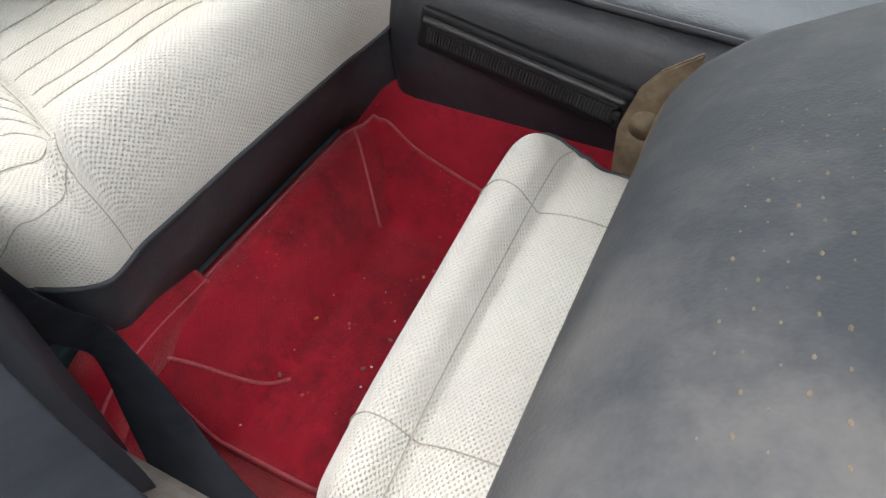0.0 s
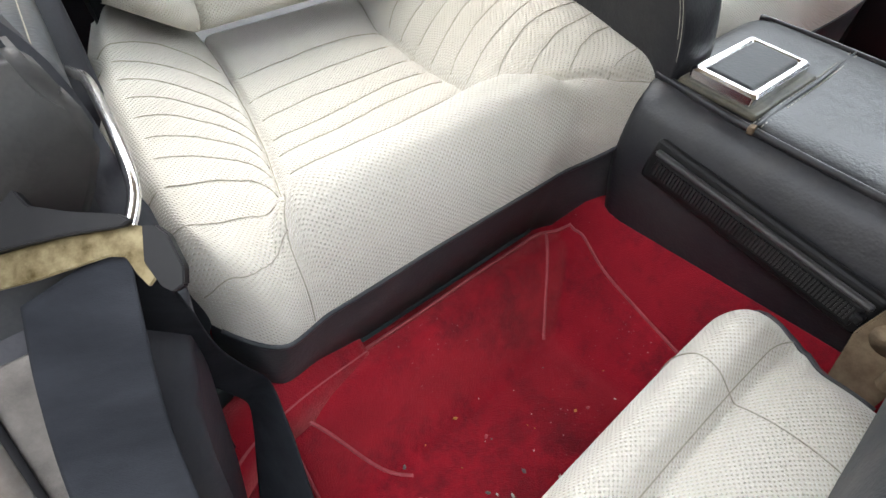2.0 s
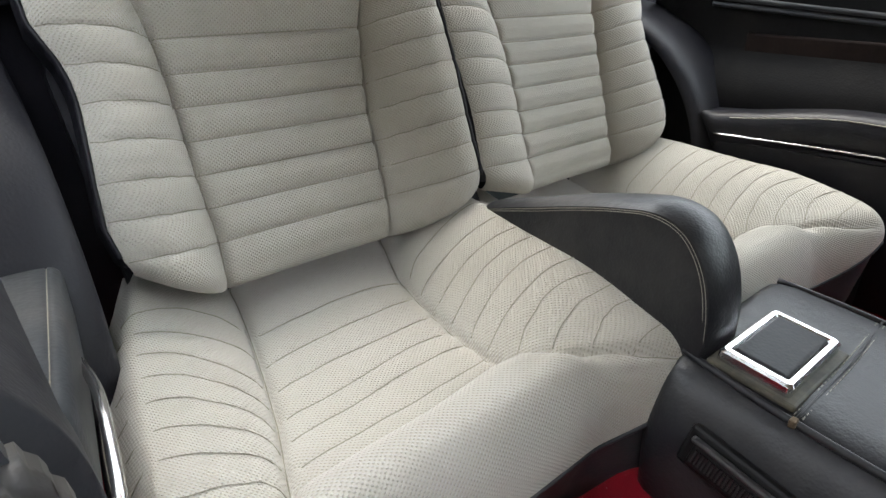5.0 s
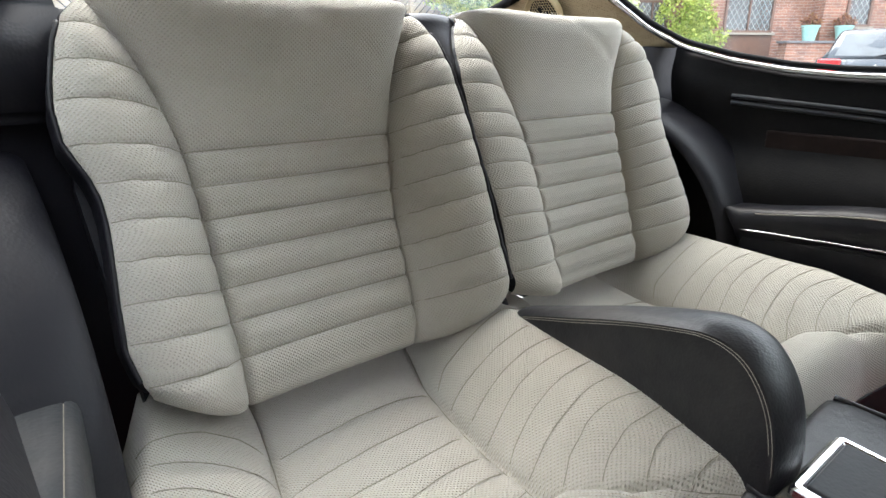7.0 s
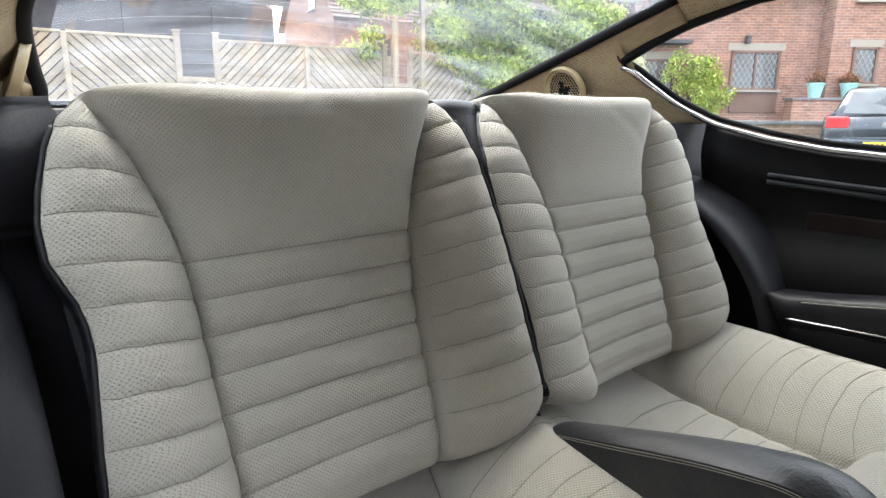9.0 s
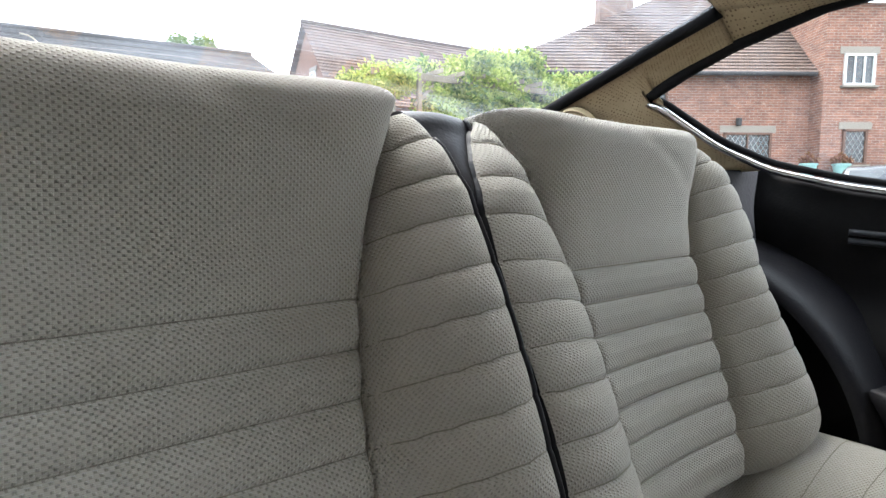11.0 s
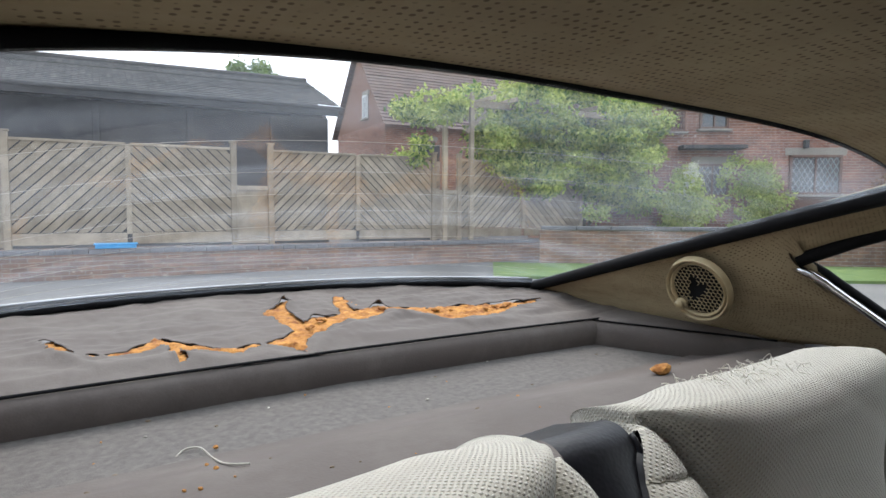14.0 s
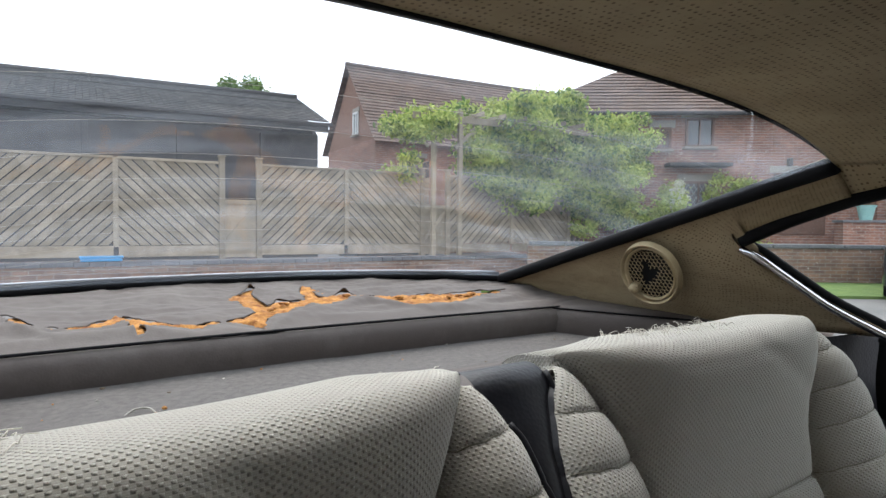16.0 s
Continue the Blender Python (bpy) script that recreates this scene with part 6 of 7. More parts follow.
# ---- torn ledge: orange foam showing through a long rip ----
rip = thing("torn_foam", (0, 0, 0), "orange foam padding showing through a long rip in the shelf vinyl", "foam")
fx, fy = np.meshgrid(np.linspace(-0.37, 0.70, 330), np.linspace(1.44, 1.84, 130))
fd = rip_distance(fx, fy)
relief = np.array([[0.004 * noise.noise((x * 45, y * 45, 1.0)) + 0.003 * noise.noise((x * 130, y * 130, 4.0)) for x, y in zip(a, b)] for a, b in zip(fx, fy)])
fz = 0.692 + 0.03 * np.clip((fy - 1.452) / (window_foot(fx) - 1.452), 0, 1) + 0.002 + relief - 0.005 * smoothstep((fd + 0.004) / 0.014)
ff = [(i * 330 + j, i * 330 + j + 1, i * 330 + j + 331, i * 330 + j + 330) for i in range(129) for j in range(329) if fd[i, j] < 0.016]
put("foam", mesh_of("foam", np.stack([fx, fy, fz], -1).reshape(-1, 3), ff), FOAM, rip, "crumbling orange foam")

rf = random.Random(4)
for i in range(14):
    x = rf.uniform(-0.05, 0.56)
    y = 0.5 * float(np.interp(x, RIP_X, RIP_UP) + np.interp(x, RIP_X, RIP_LO)) + rf.uniform(-0.012, 0.012)
    bm = bmesh.new()
    bmesh.ops.create_icosphere(bm, subdivisions=2, radius=rf.uniform(0.004, 0.009))
    for v in bm.verts:
        v.co *= 1 + 0.5 * noise.noise(v.co * 220 + Vector((i, 0, 0)))
        v.co.z *= 0.5
    bmesh.ops.translate(bm, verts=bm.verts[:], vec=(x, y, 0.699 + 0.03 * (y - 1.452) / 0.45))
    part("foam_flake", bm, FOAM, rip, smooth=True)

# crumbs, thread and frayed cloth
def lump(nm, at, r, mat, label, cat, grp="", squash=(1, 1, 0.7)):
    bm = bmesh.new()
    bmesh.ops.create_icosphere(bm, subdivisions=2, radius=r)
    for v in bm.verts:
        k = 1 + 0.35 * noise.noise(v.co * (1.2 / r) + Vector(at) * 30)
        v.co = Vector((v.co.x * squash[0] * k, v.co.y * squash[1] * k, v.co.z * squash[2] * k))
    me = bpy.data.meshes.new(nm)
    bm.to_mesh(me)
    bm.free()
    ob = put(nm, me, mat, None, label, cat, group=grp)
    ob.location = at
    return ob
for x, y, r in ((-0.188, 1.292, 0.005), (-0.216, 1.222, 0.0035), (-0.225, 1.153, 0.004), (-0.263, 1.108, 0.003), (-0.251, 1.104, 0.0035), (-0.220, 1.111, 0.002), (0.497, 1.009, 0.004), (-0.024, 1.419, 0.003), (0.191, 1.355, 0.002), (0.051, 1.301, 0.002), (-0.294, 1.387, 0.002)):
    lump("foam_crumb", (x, y, float(shelf_z(x, y)) + 0.3 * r), 0.62 * r, FOAM, "small orange foam crumb on the parcel shelf", "debris", "foam crumbs")
rs = random.Random(77)
for i in range(34):
    x, y = rs.uniform(-0.34, 0.55), rs.uniform(1.0, 1.44)
    if i % 3 == 0:
        x, y = rs.gauss(-0.12, 0.05), rs.gauss(1.02, 0.03)
    lump("shelf_crumb", (x, y, float(shelf_z(x, y)) + 0.0005), rs.uniform(0.0008, 0.0022), rs.choice((FOAM, THREAD, RUST, RUST, FRAY)), "tiny dry crumb on the parcel shelf", "debris", "crumbs on the shelf", (1.6, 1.0, 0.6))
lump("foam_chunk", (0.390, 1.097, 0.6847), 0.011, FOAM, "chunk of orange foam lying on the parcel shelf", "debris", "", (1.7, 1.0, 0.7))
tube("loose_thread", [(-0.233, 1.296, 0.6330), (-0.219, 1.306, 0.6380), (-0.206, 1.299, 0.6400), (-0.201, 1.254, 0.6417), (-0.211, 1.140, 0.6780), (-0.200, 1.132, 0.6787)], 0.0011, THREAD, None, n=30, sides=6, label="loose pale piping cord on the parcel shelf", category="thread")
rng = random.Random(21)
for at, lo, hi, cnt, lab in ((0.285, -0.14, 0.04, 130, "pale frayed threads along the worn top of a backrest"), (-0.290, -0.092, -0.045, 40, "small tuft of frayed threads on a backrest top"), (-0.290, 0.195, 0.215, 10, "a few loose threads on a backrest corner")):
    fr = thing("frayed_cloth", (at + (lo + hi) / 2, 0.93, 0.742), lab, "fraying", "frayed threads")
    cols = [j for j in range(181) if lo <= BACK_TOP[0, j, 0] <= hi]
    for i in range(cnt):
        p = BACK_TOP[rng.choice((6, 7, 8, 9, 10, 11)), rng.choice(cols)] - np.array(((lo + hi) / 2, 0.93, 0.742)) + (rng.uniform(-0.002, 0.002), 0, -0.0005)
        dx, dy, h = rng.gauss(0, 0.007), rng.gauss(0.002, 0.006), abs(rng.gauss(0.001, 0.0035))
        mid = (p[0] + dx * 0.3 + rng.uniform(-0.003, 0.003), p[1] + dy * 0.5 + rng.uniform(-0.003, 0.003), p[2] + h)
        tube("thread", [tuple(p), mid, (p[0] + dx, p[1] + dy, p[2] + h * rng.uniform(-0.1, 1.2))], rng.uniform(0.00022, 0.00045), FRAY, fr, n=7, sides=4)

# ---- outside: ground, fence, pergola ----
GZ = -0.30
ASPHALT = plain("asphalt", (0.10, 0.10, 0.10), (0.16, 0.155, 0.15), 0.8, 0.9, 60.0, 0.004)
GRASS = plain("grass", (0.06, 0.12, 0.025), (0.14, 0.2, 0.05), 3.0, 0.9, 60.0, 0.02)
WOOD = plain("weathered_fence_wood", (0.20, 0.158, 0.112), (0.35, 0.290, 0.215), 3.0, 0.9, 60.0, 0.002, vary=0.18)
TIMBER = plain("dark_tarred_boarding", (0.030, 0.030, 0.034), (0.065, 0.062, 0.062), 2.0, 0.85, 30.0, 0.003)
BRICK = brick_material("red_brick", (0.29, 0.14, 0.098), (0.20, 0.098, 0.072), (0.34, 0.30, 0.26))
BRICK_OLD = brick_material("old_mixed_brick", (0.25, 0.145, 0.10), (0.16, 0.10, 0.08), (0.28, 0.255, 0.22))
BRICK_PLAIN = plain("weathered_gable_brick", (0.14, 0.075, 0.055), (0.26, 0.145, 0.10), 9.0, 0.9, 30.0, 0.006)
TILES = tile_material("clay_tiles", (0.19, 0.125, 0.10), (0.15, 0.105, 0.09))
TILES_GREY = tile_material("grey_tiles", (0.12, 0.115, 0.115), (0.075, 0.075, 0.08))
COPING = plain("dark_engineering_coping", (0.08, 0.08, 0.09), (0.15, 0.145, 0.15), 6.0, 0.7, 60.0, 0.002)
FRAME = plain("brown_window_frame", (0.09, 0.045, 0.03), (0.14, 0.07, 0.045), 6.0, 0.6, 80.0, 0.001)
WHITE = plain("white_painted_frame", (0.6, 0.6, 0.58), (0.74, 0.74, 0.72), 10.0, 0.5, 80.0, 0.0005)
DARKGLASS = plain("dark_house_glass", (0.03, 0.035, 0.04), (0.08, 0.09, 0.10), 1.5, 0.12, 10.0, 0.0, spec=0.8)
LEAD = plain("lead_cames", (0.25, 0.25, 0.25), (0.35, 0.35, 0.34), 20.0, 0.6, 80.0, 0.0)
LEAF = leaf_material("wisteria_leaf", (0.20, 0.29, 0.045), (0.54, 0.58, 0.15))
LEAF_DARK = leaf_material("dark_leaf", (0.05, 0.11, 0.02), (0.16, 0.25, 0.05))
LEAF_PALE = leaf_material("pale_bloom", (0.55, 0.55, 0.38), (0.75, 0.74, 0.6))
LEAF_RED = leaf_material("red_brown_foliage", (0.16, 0.05, 0.04), (0.28, 0.15, 0.06))
BARK = plain("bark", (0.09, 0.075, 0.055), (0.16, 0.13, 0.10), 8.0, 0.9, 60.0, 0.004)
POT = plain("turquoise_glaze", (0.22, 0.42, 0.40), (0.30, 0.5, 0.47), 8.0, 0.4, 60.0, 0.0005)

n = 41
gg = np.r_[-np.geomspace(600, 2, 20), 0, np.geomspace(2, 600, 20)]
GX, GY = np.meshgrid(gg, gg)
ground = sheet("ground", np.stack([GX + 4, GY + 8, np.full_like(GX, GZ)], -1), ASPHALT, None)
tagged(ground, "grey asphalt road and yard", "ground", kind="structure")

TF = Matrix.Translation((3.2, 12.4, 0)) @ Matrix.Rotation(radians(-8), 4, "Z")


def uvbox(name, size, at, mat, parent, label=""):
    """A box with uv in metres on its faces."""
    b = box_bm(size, at)
    lay = b.loops.layers.uv.new("uv")
    b.normal_update()
    for f in b.faces:
        for lp in f.loops:
            c, m = lp.vert.co, f.normal
            lp[lay].uv = (c.y, c.z) if abs(m.x) > 0.5 else ((c.x, c.z) if abs(m.y) > 0.5 else (c.x, c.y))
    return part(name, b, mat, parent, label)


def slope(name, pts, mat, parent, courses=0.22, thick=0.05):
    """A tiled roof slope from eave pair to ridge pair, laid in overlapping courses."""
    p = np.array(pts, float)
    length = np.linalg.norm((p[3] + p[2]) / 2 - (p[0] + p[1]) / 2)
    m = max(3, int(length / courses))
    nrm = np.cross(p[1] - p[0], p[3] - p[0])
    nrm /= np.linalg.norm(nrm)
    rows, uv = [], []
    w = np.linalg.norm(p[1] - p[0])
    for i in range(m):
        for f, h in ((i / m, thick), ((i + 1) / m, 0.012)):
            a, b = p[0] + (p[3] - p[0]) * f, p[1] + (p[2] - p[1]) * f
            k = np.linspace(0, 1, 25)[:, None]
            wob = np.array([0.012 * noise.noise((j * 0.9, i * 0.7, 3)) for j in range(25)])[:, None]
            rows.append(a + (b - a) * k + nrm * (h + wob))
            uv.append(np.stack([k[:, 0] * w, np.full(25, f * length)], -1))
    ob = sheet(name, np.array(rows), mat, parent, uv=np.array(uv))
    ob.data.polygons.foreach_set("use_smooth", [False] * len(ob.data.polygons))
    return ob


fence = thing("fence", (0, 0, 0), "weathered wooden fence of chevron boarded panels between posts", "fence")
fence.matrix_basis = TF
for u in (-8.0, -4.30, -3.60, 0.0, 0.70, 4.32, 4.98, 8.60):
    box("post", (0.11, 0.10, 2.05), (u, 0, 1.11), WOOD, fence, 0.010)
    box("post_cap", (0.15, 0.14, 0.03), (u, 0, 2.15), WOOD, fence, 0.008)


def chevron(u0, u1, sgn):
    z0, z1 = 0.45, 2.0
    box("rail", (u1 - u0, 0.05, 0.05), ((u0 + u1) / 2, 0, z1 + 0.02), WOOD, fence, 0.006)
    box("gravel_board", (u1 - u0, 0.04, 0.20), ((u0 + u1) / 2, 0, z0 - 0.11), WOOD, fence, 0.006)
    # dark sheet added behind the boards so that their gaps read as shaded
    box("gap_shade_sheet", (u1 - u0, 0.012, z1 - z0), ((u0 + u1) / 2, 0.06, (z0 + z1) / 2), TIMBER, fence, 0.0)
    w, k = 0.125, -2.6
    while k < 2.6:
        bm = box_bm((w * 0.82, 0.022, 4.4), (0, 0, 0), 0.0, 1, Matrix.Rotation(radians(45) * sgn, 4, "Y"))
        bmesh.ops.rotate(bm, verts=bm.verts[:], cent=(0, 0, 0), matrix=Matrix.Rotation(radians(7), 3, Vector((1, 0, sgn)).normalized()))
        bmesh.ops.translate(bm, verts=bm.verts[:], vec=((u0 + u1) / 2 + k, 0.01, (z0 + z1) / 2))
        for co, no in (((u0, 0, 0), (-1, 0, 0)), ((u1, 0, 0), (1, 0, 0)), ((0, 0, z0), (0, 0, -1)), ((0, 0, z1), (0, 0, 1))):
            bmesh.ops.bisect_plane(bm, geom=bm.verts[:] + bm.edges[:] + bm.faces[:], plane_co=co, plane_no=no, clear_outer=True)
        if len(bm.faces) > 3:
            part("board", bm, WOOD, fence)
        else:
            bm.free()
        k += w * 1.4142


for a, b in ((-3.60, 0.0), (0.70, 4.32), (4.98, 8.60), (-8.0, -4.30)):
    m = (a + b) / 2
    chevron(a + 0.055, m - 0.04, 1)
    chevron(m + 0.04, b - 0.055, -1)
    box("mid_stile", (0.09, 0.06, 1.60), (m, -0.02, 1.22), WOOD, fence, 0.006)
for a, b in ((-4.30, -3.60), (0.0, 0.70), (4.32, 4.98)):
    box("gate_board", (b - a - 0.11, 0.03, 1.05), ((a + b) / 2, 0.02, 0.73), WOOD, fence, 0.006)
    box("gate_rail", (b - a - 0.11, 0.05, 0.09), ((a + b) / 2, 0, 1.28), WOOD, fence, 0.008)
    part("gate_brace", box_bm((0.07, 0.03, 0.80), ((a + b) / 2, -0.01, 0.86), 0.006, 2, Matrix.Rotation(radians(40), 4, "Y")), WOOD, fence)

wall_low = thing("wall_garden", (0, 0, 0), "low brick retaining wall with dark coping under the fence", "wall", kind="structure")
wall_low.matrix_basis = TF
uvbox("wall_face", (34, 0.35, 0.44), (3, -0.50, GZ + 0.20), BRICK_OLD, wall_low)
uvbox("bank", (34, 0.9, 0.45), (3, 0.1, GZ + 0.225), BRICK_OLD, wall_low)
for i in range(72):
    box("coping_brick", (0.218, 0.42, 0.075), (-5.5 + 0.228 * i, -0.50, GZ + 0.455 + 0.004 * math.sin(i * 2.1)), COPING, wall_low, 0.008)
trough = thing("blue_lid", (0, 0, 0), "bright blue plastic tray lying on the wall coping", "tray")
trough.matrix_basis = TF @ Matrix.Translation((-2.02, -0.52, GZ + 0.50))
BLUE = plain("blue_plastic", (0.03, 0.28, 0.60), (0.05, 0.36, 0.70), 6.0, 0.4, 60.0, 0.0)
box("tray", (0.62, 0.30, 0.07), (0, 0, 0.035), BLUE, trough, 0.02)
box("rim", (0.66, 0.34, 0.018), (0, 0, 0.075), BLUE, trough, 0.008)

pergola = thing("pergola", (0, 0, 0), "grey timber pergola with paired posts and cross beams", "pergola")
pergola.matrix_basis = TF
for u, d in ((4.42, -0.35), (5.10, -0.35), (6.6, 1.4), (9.0, 0.6)):
    box("post", (0.10, 0.10, 3.30), (u, d, GZ + 0.45 + 1.65), WOOD, pergola, 0.008)
for d in (-0.35, 1.4):
    box("beam", (5.4, 0.06, 0.15), (6.6, d, 3.27), WOOD, pergola, 0.008)
for u in np.linspace(4.3, 9.0, 9):
    box("rafter", (0.05, 2.5, 0.10), (float(u), 0.5, 3.38), WOOD, pergola, 0.006)
part("brace", box_bm((0.08, 0.06, 0.70), (5.22, -0.35, 2.85), 0.006, 2, Matrix.Rotation(radians(47), 4, "Y")), WOOD, pergola)
part("brace", box_bm((0.06, 0.06, 0.70), (4.30, -0.05, 2.85), 0.006, 2, Matrix.Rotation(radians(-47), 4, "X")), WOOD, pergola)


def leaves(name, blobs, count, size, mat, parent, seed, label=""):
    """Many small folded leaves scattered through overlapping uneven clumps."""
    rr = np.random.RandomState(seed)
    vol = np.array([r[0] * r[1] * r[2] for _, r in blobs]) ** 0.7
    pick = rr.choice(len(blobs), count, p=vol / vol.sum())
    cs = np.array([c for c, _ in blobs])[pick]
    rs = np.array([r for _, r in blobs])[pick]
    d = rr.normal(size=(count, 3))
    d /= np.linalg.norm(d, axis=1)[:, None]
    rad = rr.uniform(0.25, 1.0, count)[:, None] ** 0.45
    ctr = cs + d * rs * rad * (1 + 0.25 * rr.normal(size=(count, 1)) * 0.6)
    ax = rr.normal(size=(count, 3))
    ax[:, 2] -= 0.5
    ax /= np.linalg.norm(ax, axis=1)[:, None]
    sd = np.cross(ax, rr.normal(size=(count, 3)))
    sd /= np.linalg.norm(sd, axis=1)[:, None]
    ln = size * rr.uniform(0.6, 1.5, count)[:, None]
    up = np.cross(ax, sd)
    V = np.stack([ctr, ctr + ax * ln * 0.5 + sd * ln * 0.26 + up * ln * 0.05, ctr + ax * ln, ctr + ax * ln * 0.5 - sd * ln * 0.26 + up * ln * 0.05], 1)
    faces = np.arange(count * 4).reshape(-1, 4).tolist()
    me = mesh_of(name, V.reshape(-1, 3), faces, False)
    return put(name, me, mat, parent, label)


vine = thing("wisteria", (0, 0, 0), "large green climbing wisteria over the pergola", "climbing plant")
vine.matrix_basis = TF
rr = np.random.RandomState(3)
blobs = []
for u, d, z, su, sz, k in ((5.0, 0.3, 3.28, 1.0, 0.22, 16), (6.8, 0.4, 3.55, 1.2, 0.3, 24), (8.4, 0.4, 3.7, 1.2, 0.4, 32), (9.4, 0.3, 3.3, 0.9, 0.7, 22), (9.6, 0.0, 2.3, 0.7, 0.7, 22), (9.0, -0.2, 1.4, 0.6, 0.5, 14), (8.0, 0.3, 2.6, 0.9, 0.5, 16), (4.2, -0.2, 3.15, 0.45, 0.22, 8), (3.8, -0.1, 2.2, 0.4, 0.25, 4), (6.2, 0.0, 2.7, 1.0, 0.4, 22), (6.6, 0.1, 1.9, 0.9, 0.4, 18), (7.6, 0.1, 1.6, 0.8, 0.4, 16), (7.2, 0.2, 3.0, 0.9, 0.4, 20), (10.3, 0.2, 3.3, 0.6, 0.5, 30), (10.4, 0.0, 2.3, 0.5, 0.55, 26), (10.2, -0.1, 1.2, 0.6, 0.4, 14), (7.6, 0.3, 3.9, 1.2, 0.2, 14)):
    for _ in range(k):
        r = rr.uniform(0.14, 0.42)
        blobs.append(((u + rr.normal() * su * 0.55, d + rr.normal() * 0.5, z + rr.normal() * sz * 0.6), (r * 1.2, r, r * 0.75)))
leaves("foliage", blobs, 64000, 0.10, LEAF, vine, 5, "bright green pinnate leaves")
# darker leaves in the same clumps: shade inside the plant put into colour
leaves("shaded_foliage", blobs[::2], 10000, 0.13, LEAF_DARK, vine, 6, "darker leaves, with the inner shade put into their colour")
tube("stem", [(8.9, 0.2, 0.1), (8.8, 0.1, 1.0), (8.5, 0.2, 2.0), (8.2, 0.3, 3.2)], 0.06, BARK, vine, n=20, label="grey twisted stem")
tube("stem", [(8.9, 0.2, 0.1), (9.2, 0.0, 1.2), (9.5, 0.2, 2.4), (9.3, 0.3, 3.3)], 0.045, BARK, vine, n=20, label="grey twisted stem")

# ---- barn and brick houses ----
barn = thing("barn", (0, 0, 0), "low dark boarded barn with a grey tiled roof", "barn")
barn.matrix_basis = TF
uvbox("wall", (20, 5.6, 4.1), (-5.9, 10.0, GZ + 2.05), TIMBER, barn, "dark boarded wall")
for u in np.arange(-14.5, 4.0, 2.4):
    box("timber_post", (0.16, 0.16, 4.0), (float(u), 7.12, GZ + 2.0), TIMBER, barn, 0.01)
for u, w in ((-5.2, 1.0),):
    uvbox("brick_infill", (w, 0.06, 2.6), (u, 7.16, GZ + 2.2), BRICK_OLD, barn)
box("fascia", (20.6, 0.06, 0.22), (-6.0, 6.72, 3.93), TIMBER, barn, 0.006)
tube("gutter", [(-16, 6.62, 4.02), (-6, 6.62, 4.04), (4.4, 6.62, 4.06)], 0.06, TIMBER, barn, n=10)
slope("roof", [(-16.2, 6.6, 4.02), (4.35, 6.6, 4.08), (4.15, 10.0, 5.48), (-16.2, 10.0, 5.35)], TILES_GREY, barn)
slope("roof", [(4.35, 13.4, 4.08), (-16.2, 13.4, 4.02), (-16.2, 10.0, 5.35), (4.15, 10.0, 5.48)], TILES_GREY, barn)
tube("ridge_tiles", [(-16.2, 10.0, 5.40), (-6, 10.0, 5.46), (4.15, 10.0, 5.53)], 0.10, TILES_GREY, barn, n=24)
prism("gable", [(7.2, 3.8), (12.8, 3.8), (10.0, 5.4)], "x", 3.95, 4.08, TIMBER, barn, 0.0)


def window(parent, u, z, w, h, d, frame_mat, lattice=False, bars=2):
    """A set-back window: frame, pane, glazing bars and, if leaded, a lattice."""
    win = new("window")
    win.parent = parent
    win.empty_display_size = 0.1
    win.matrix_basis = Matrix.Translation((u, d, z))
    box("pane", (w, 0.02, h), (0, 0.02, 0), DARKGLASS, win, 0.0)
    for dx, dz, sx, sz in ((-w / 2, 0, 0.07, h + 0.07), (w / 2, 0, 0.07, h + 0.07), (0, -h / 2, w + 0.07, 0.07), (0, h / 2, w + 0.07, 0.07)):
        box("frame", (sx, 0.07, sz), (dx, -0.012, dz), frame_mat, win, 0.006)
    for i in range(1, bars + 1):
        box("mullion", (0.045, 0.05, h), (-w / 2 + w * i / (bars + 1), -0.012, 0), frame_mat, win, 0.004)
    if lattice:
        bm = bmesh.new()
        for sg in (1, -1):
            k = -2.0
            while k < 2.0:
                b = box_bm((0.014, 0.008, 4.0), (k, -0.002, 0), 0.0, 1, Matrix.Rotation(radians(32) * sg, 4, "Y"))
                for co, no in (((-w / 2, 0, 0), (-1, 0, 0)), ((w / 2, 0, 0), (1, 0, 0)), ((0, 0, -h / 2), (0, 0, -1)), ((0, 0, h / 2), (0, 0, 1))):
                    bmesh.ops.bisect_plane(b, geom=b.verts[:] + b.edges[:] + b.faces[:], plane_co=co, plane_no=no, clear_outer=True)
                tmp = bpy.data.meshes.new("tmp")
                b.to_mesh(tmp)
                b.free()
                bm.from_mesh(tmp)
                bpy.data.meshes.remove(tmp)
                k += 0.15
        part("lead_lattice", bm, LEAD, win)
    box("sill", (w + 0.2, 0.14, 0.06), (0, -0.06, -h / 2 - 0.06), BRICK_OLD, win, 0.006)
    box("lintel", (w + 0.3, 0.05, 0.20), (0, 0.015, h / 2 + 0.13), BRICK_OLD, win, 0.004)
    return win


house = thing("house", (0, 0, 0), "red brick gabled house with a steep clay tiled roof", "house")
house.matrix_basis = TF
uvbox("wall", (12.6, 5.9, 4.6), (13.6, 13.0, GZ + 2.3), BRICK, house)
prism("gable", [(10.05, 4.28), (15.95, 4.28), (13.0, 7.62)], "x", 7.32, 7.5, BRICK_PLAIN, house, 0.0)
slope("roof", [(7.1, 9.7, 4.12), (20.2, 9.7, 4.12), (20.2, 13.0, 7.78), (7.1, 13.0, 7.78)], TILES, house, 0.2)
slope("roof", [(20.2, 16.3, 4.12), (7.1, 16.3, 4.12), (7.1, 13.0, 7.78), (20.2, 13.0, 7.78)], TILES, house, 0.2)
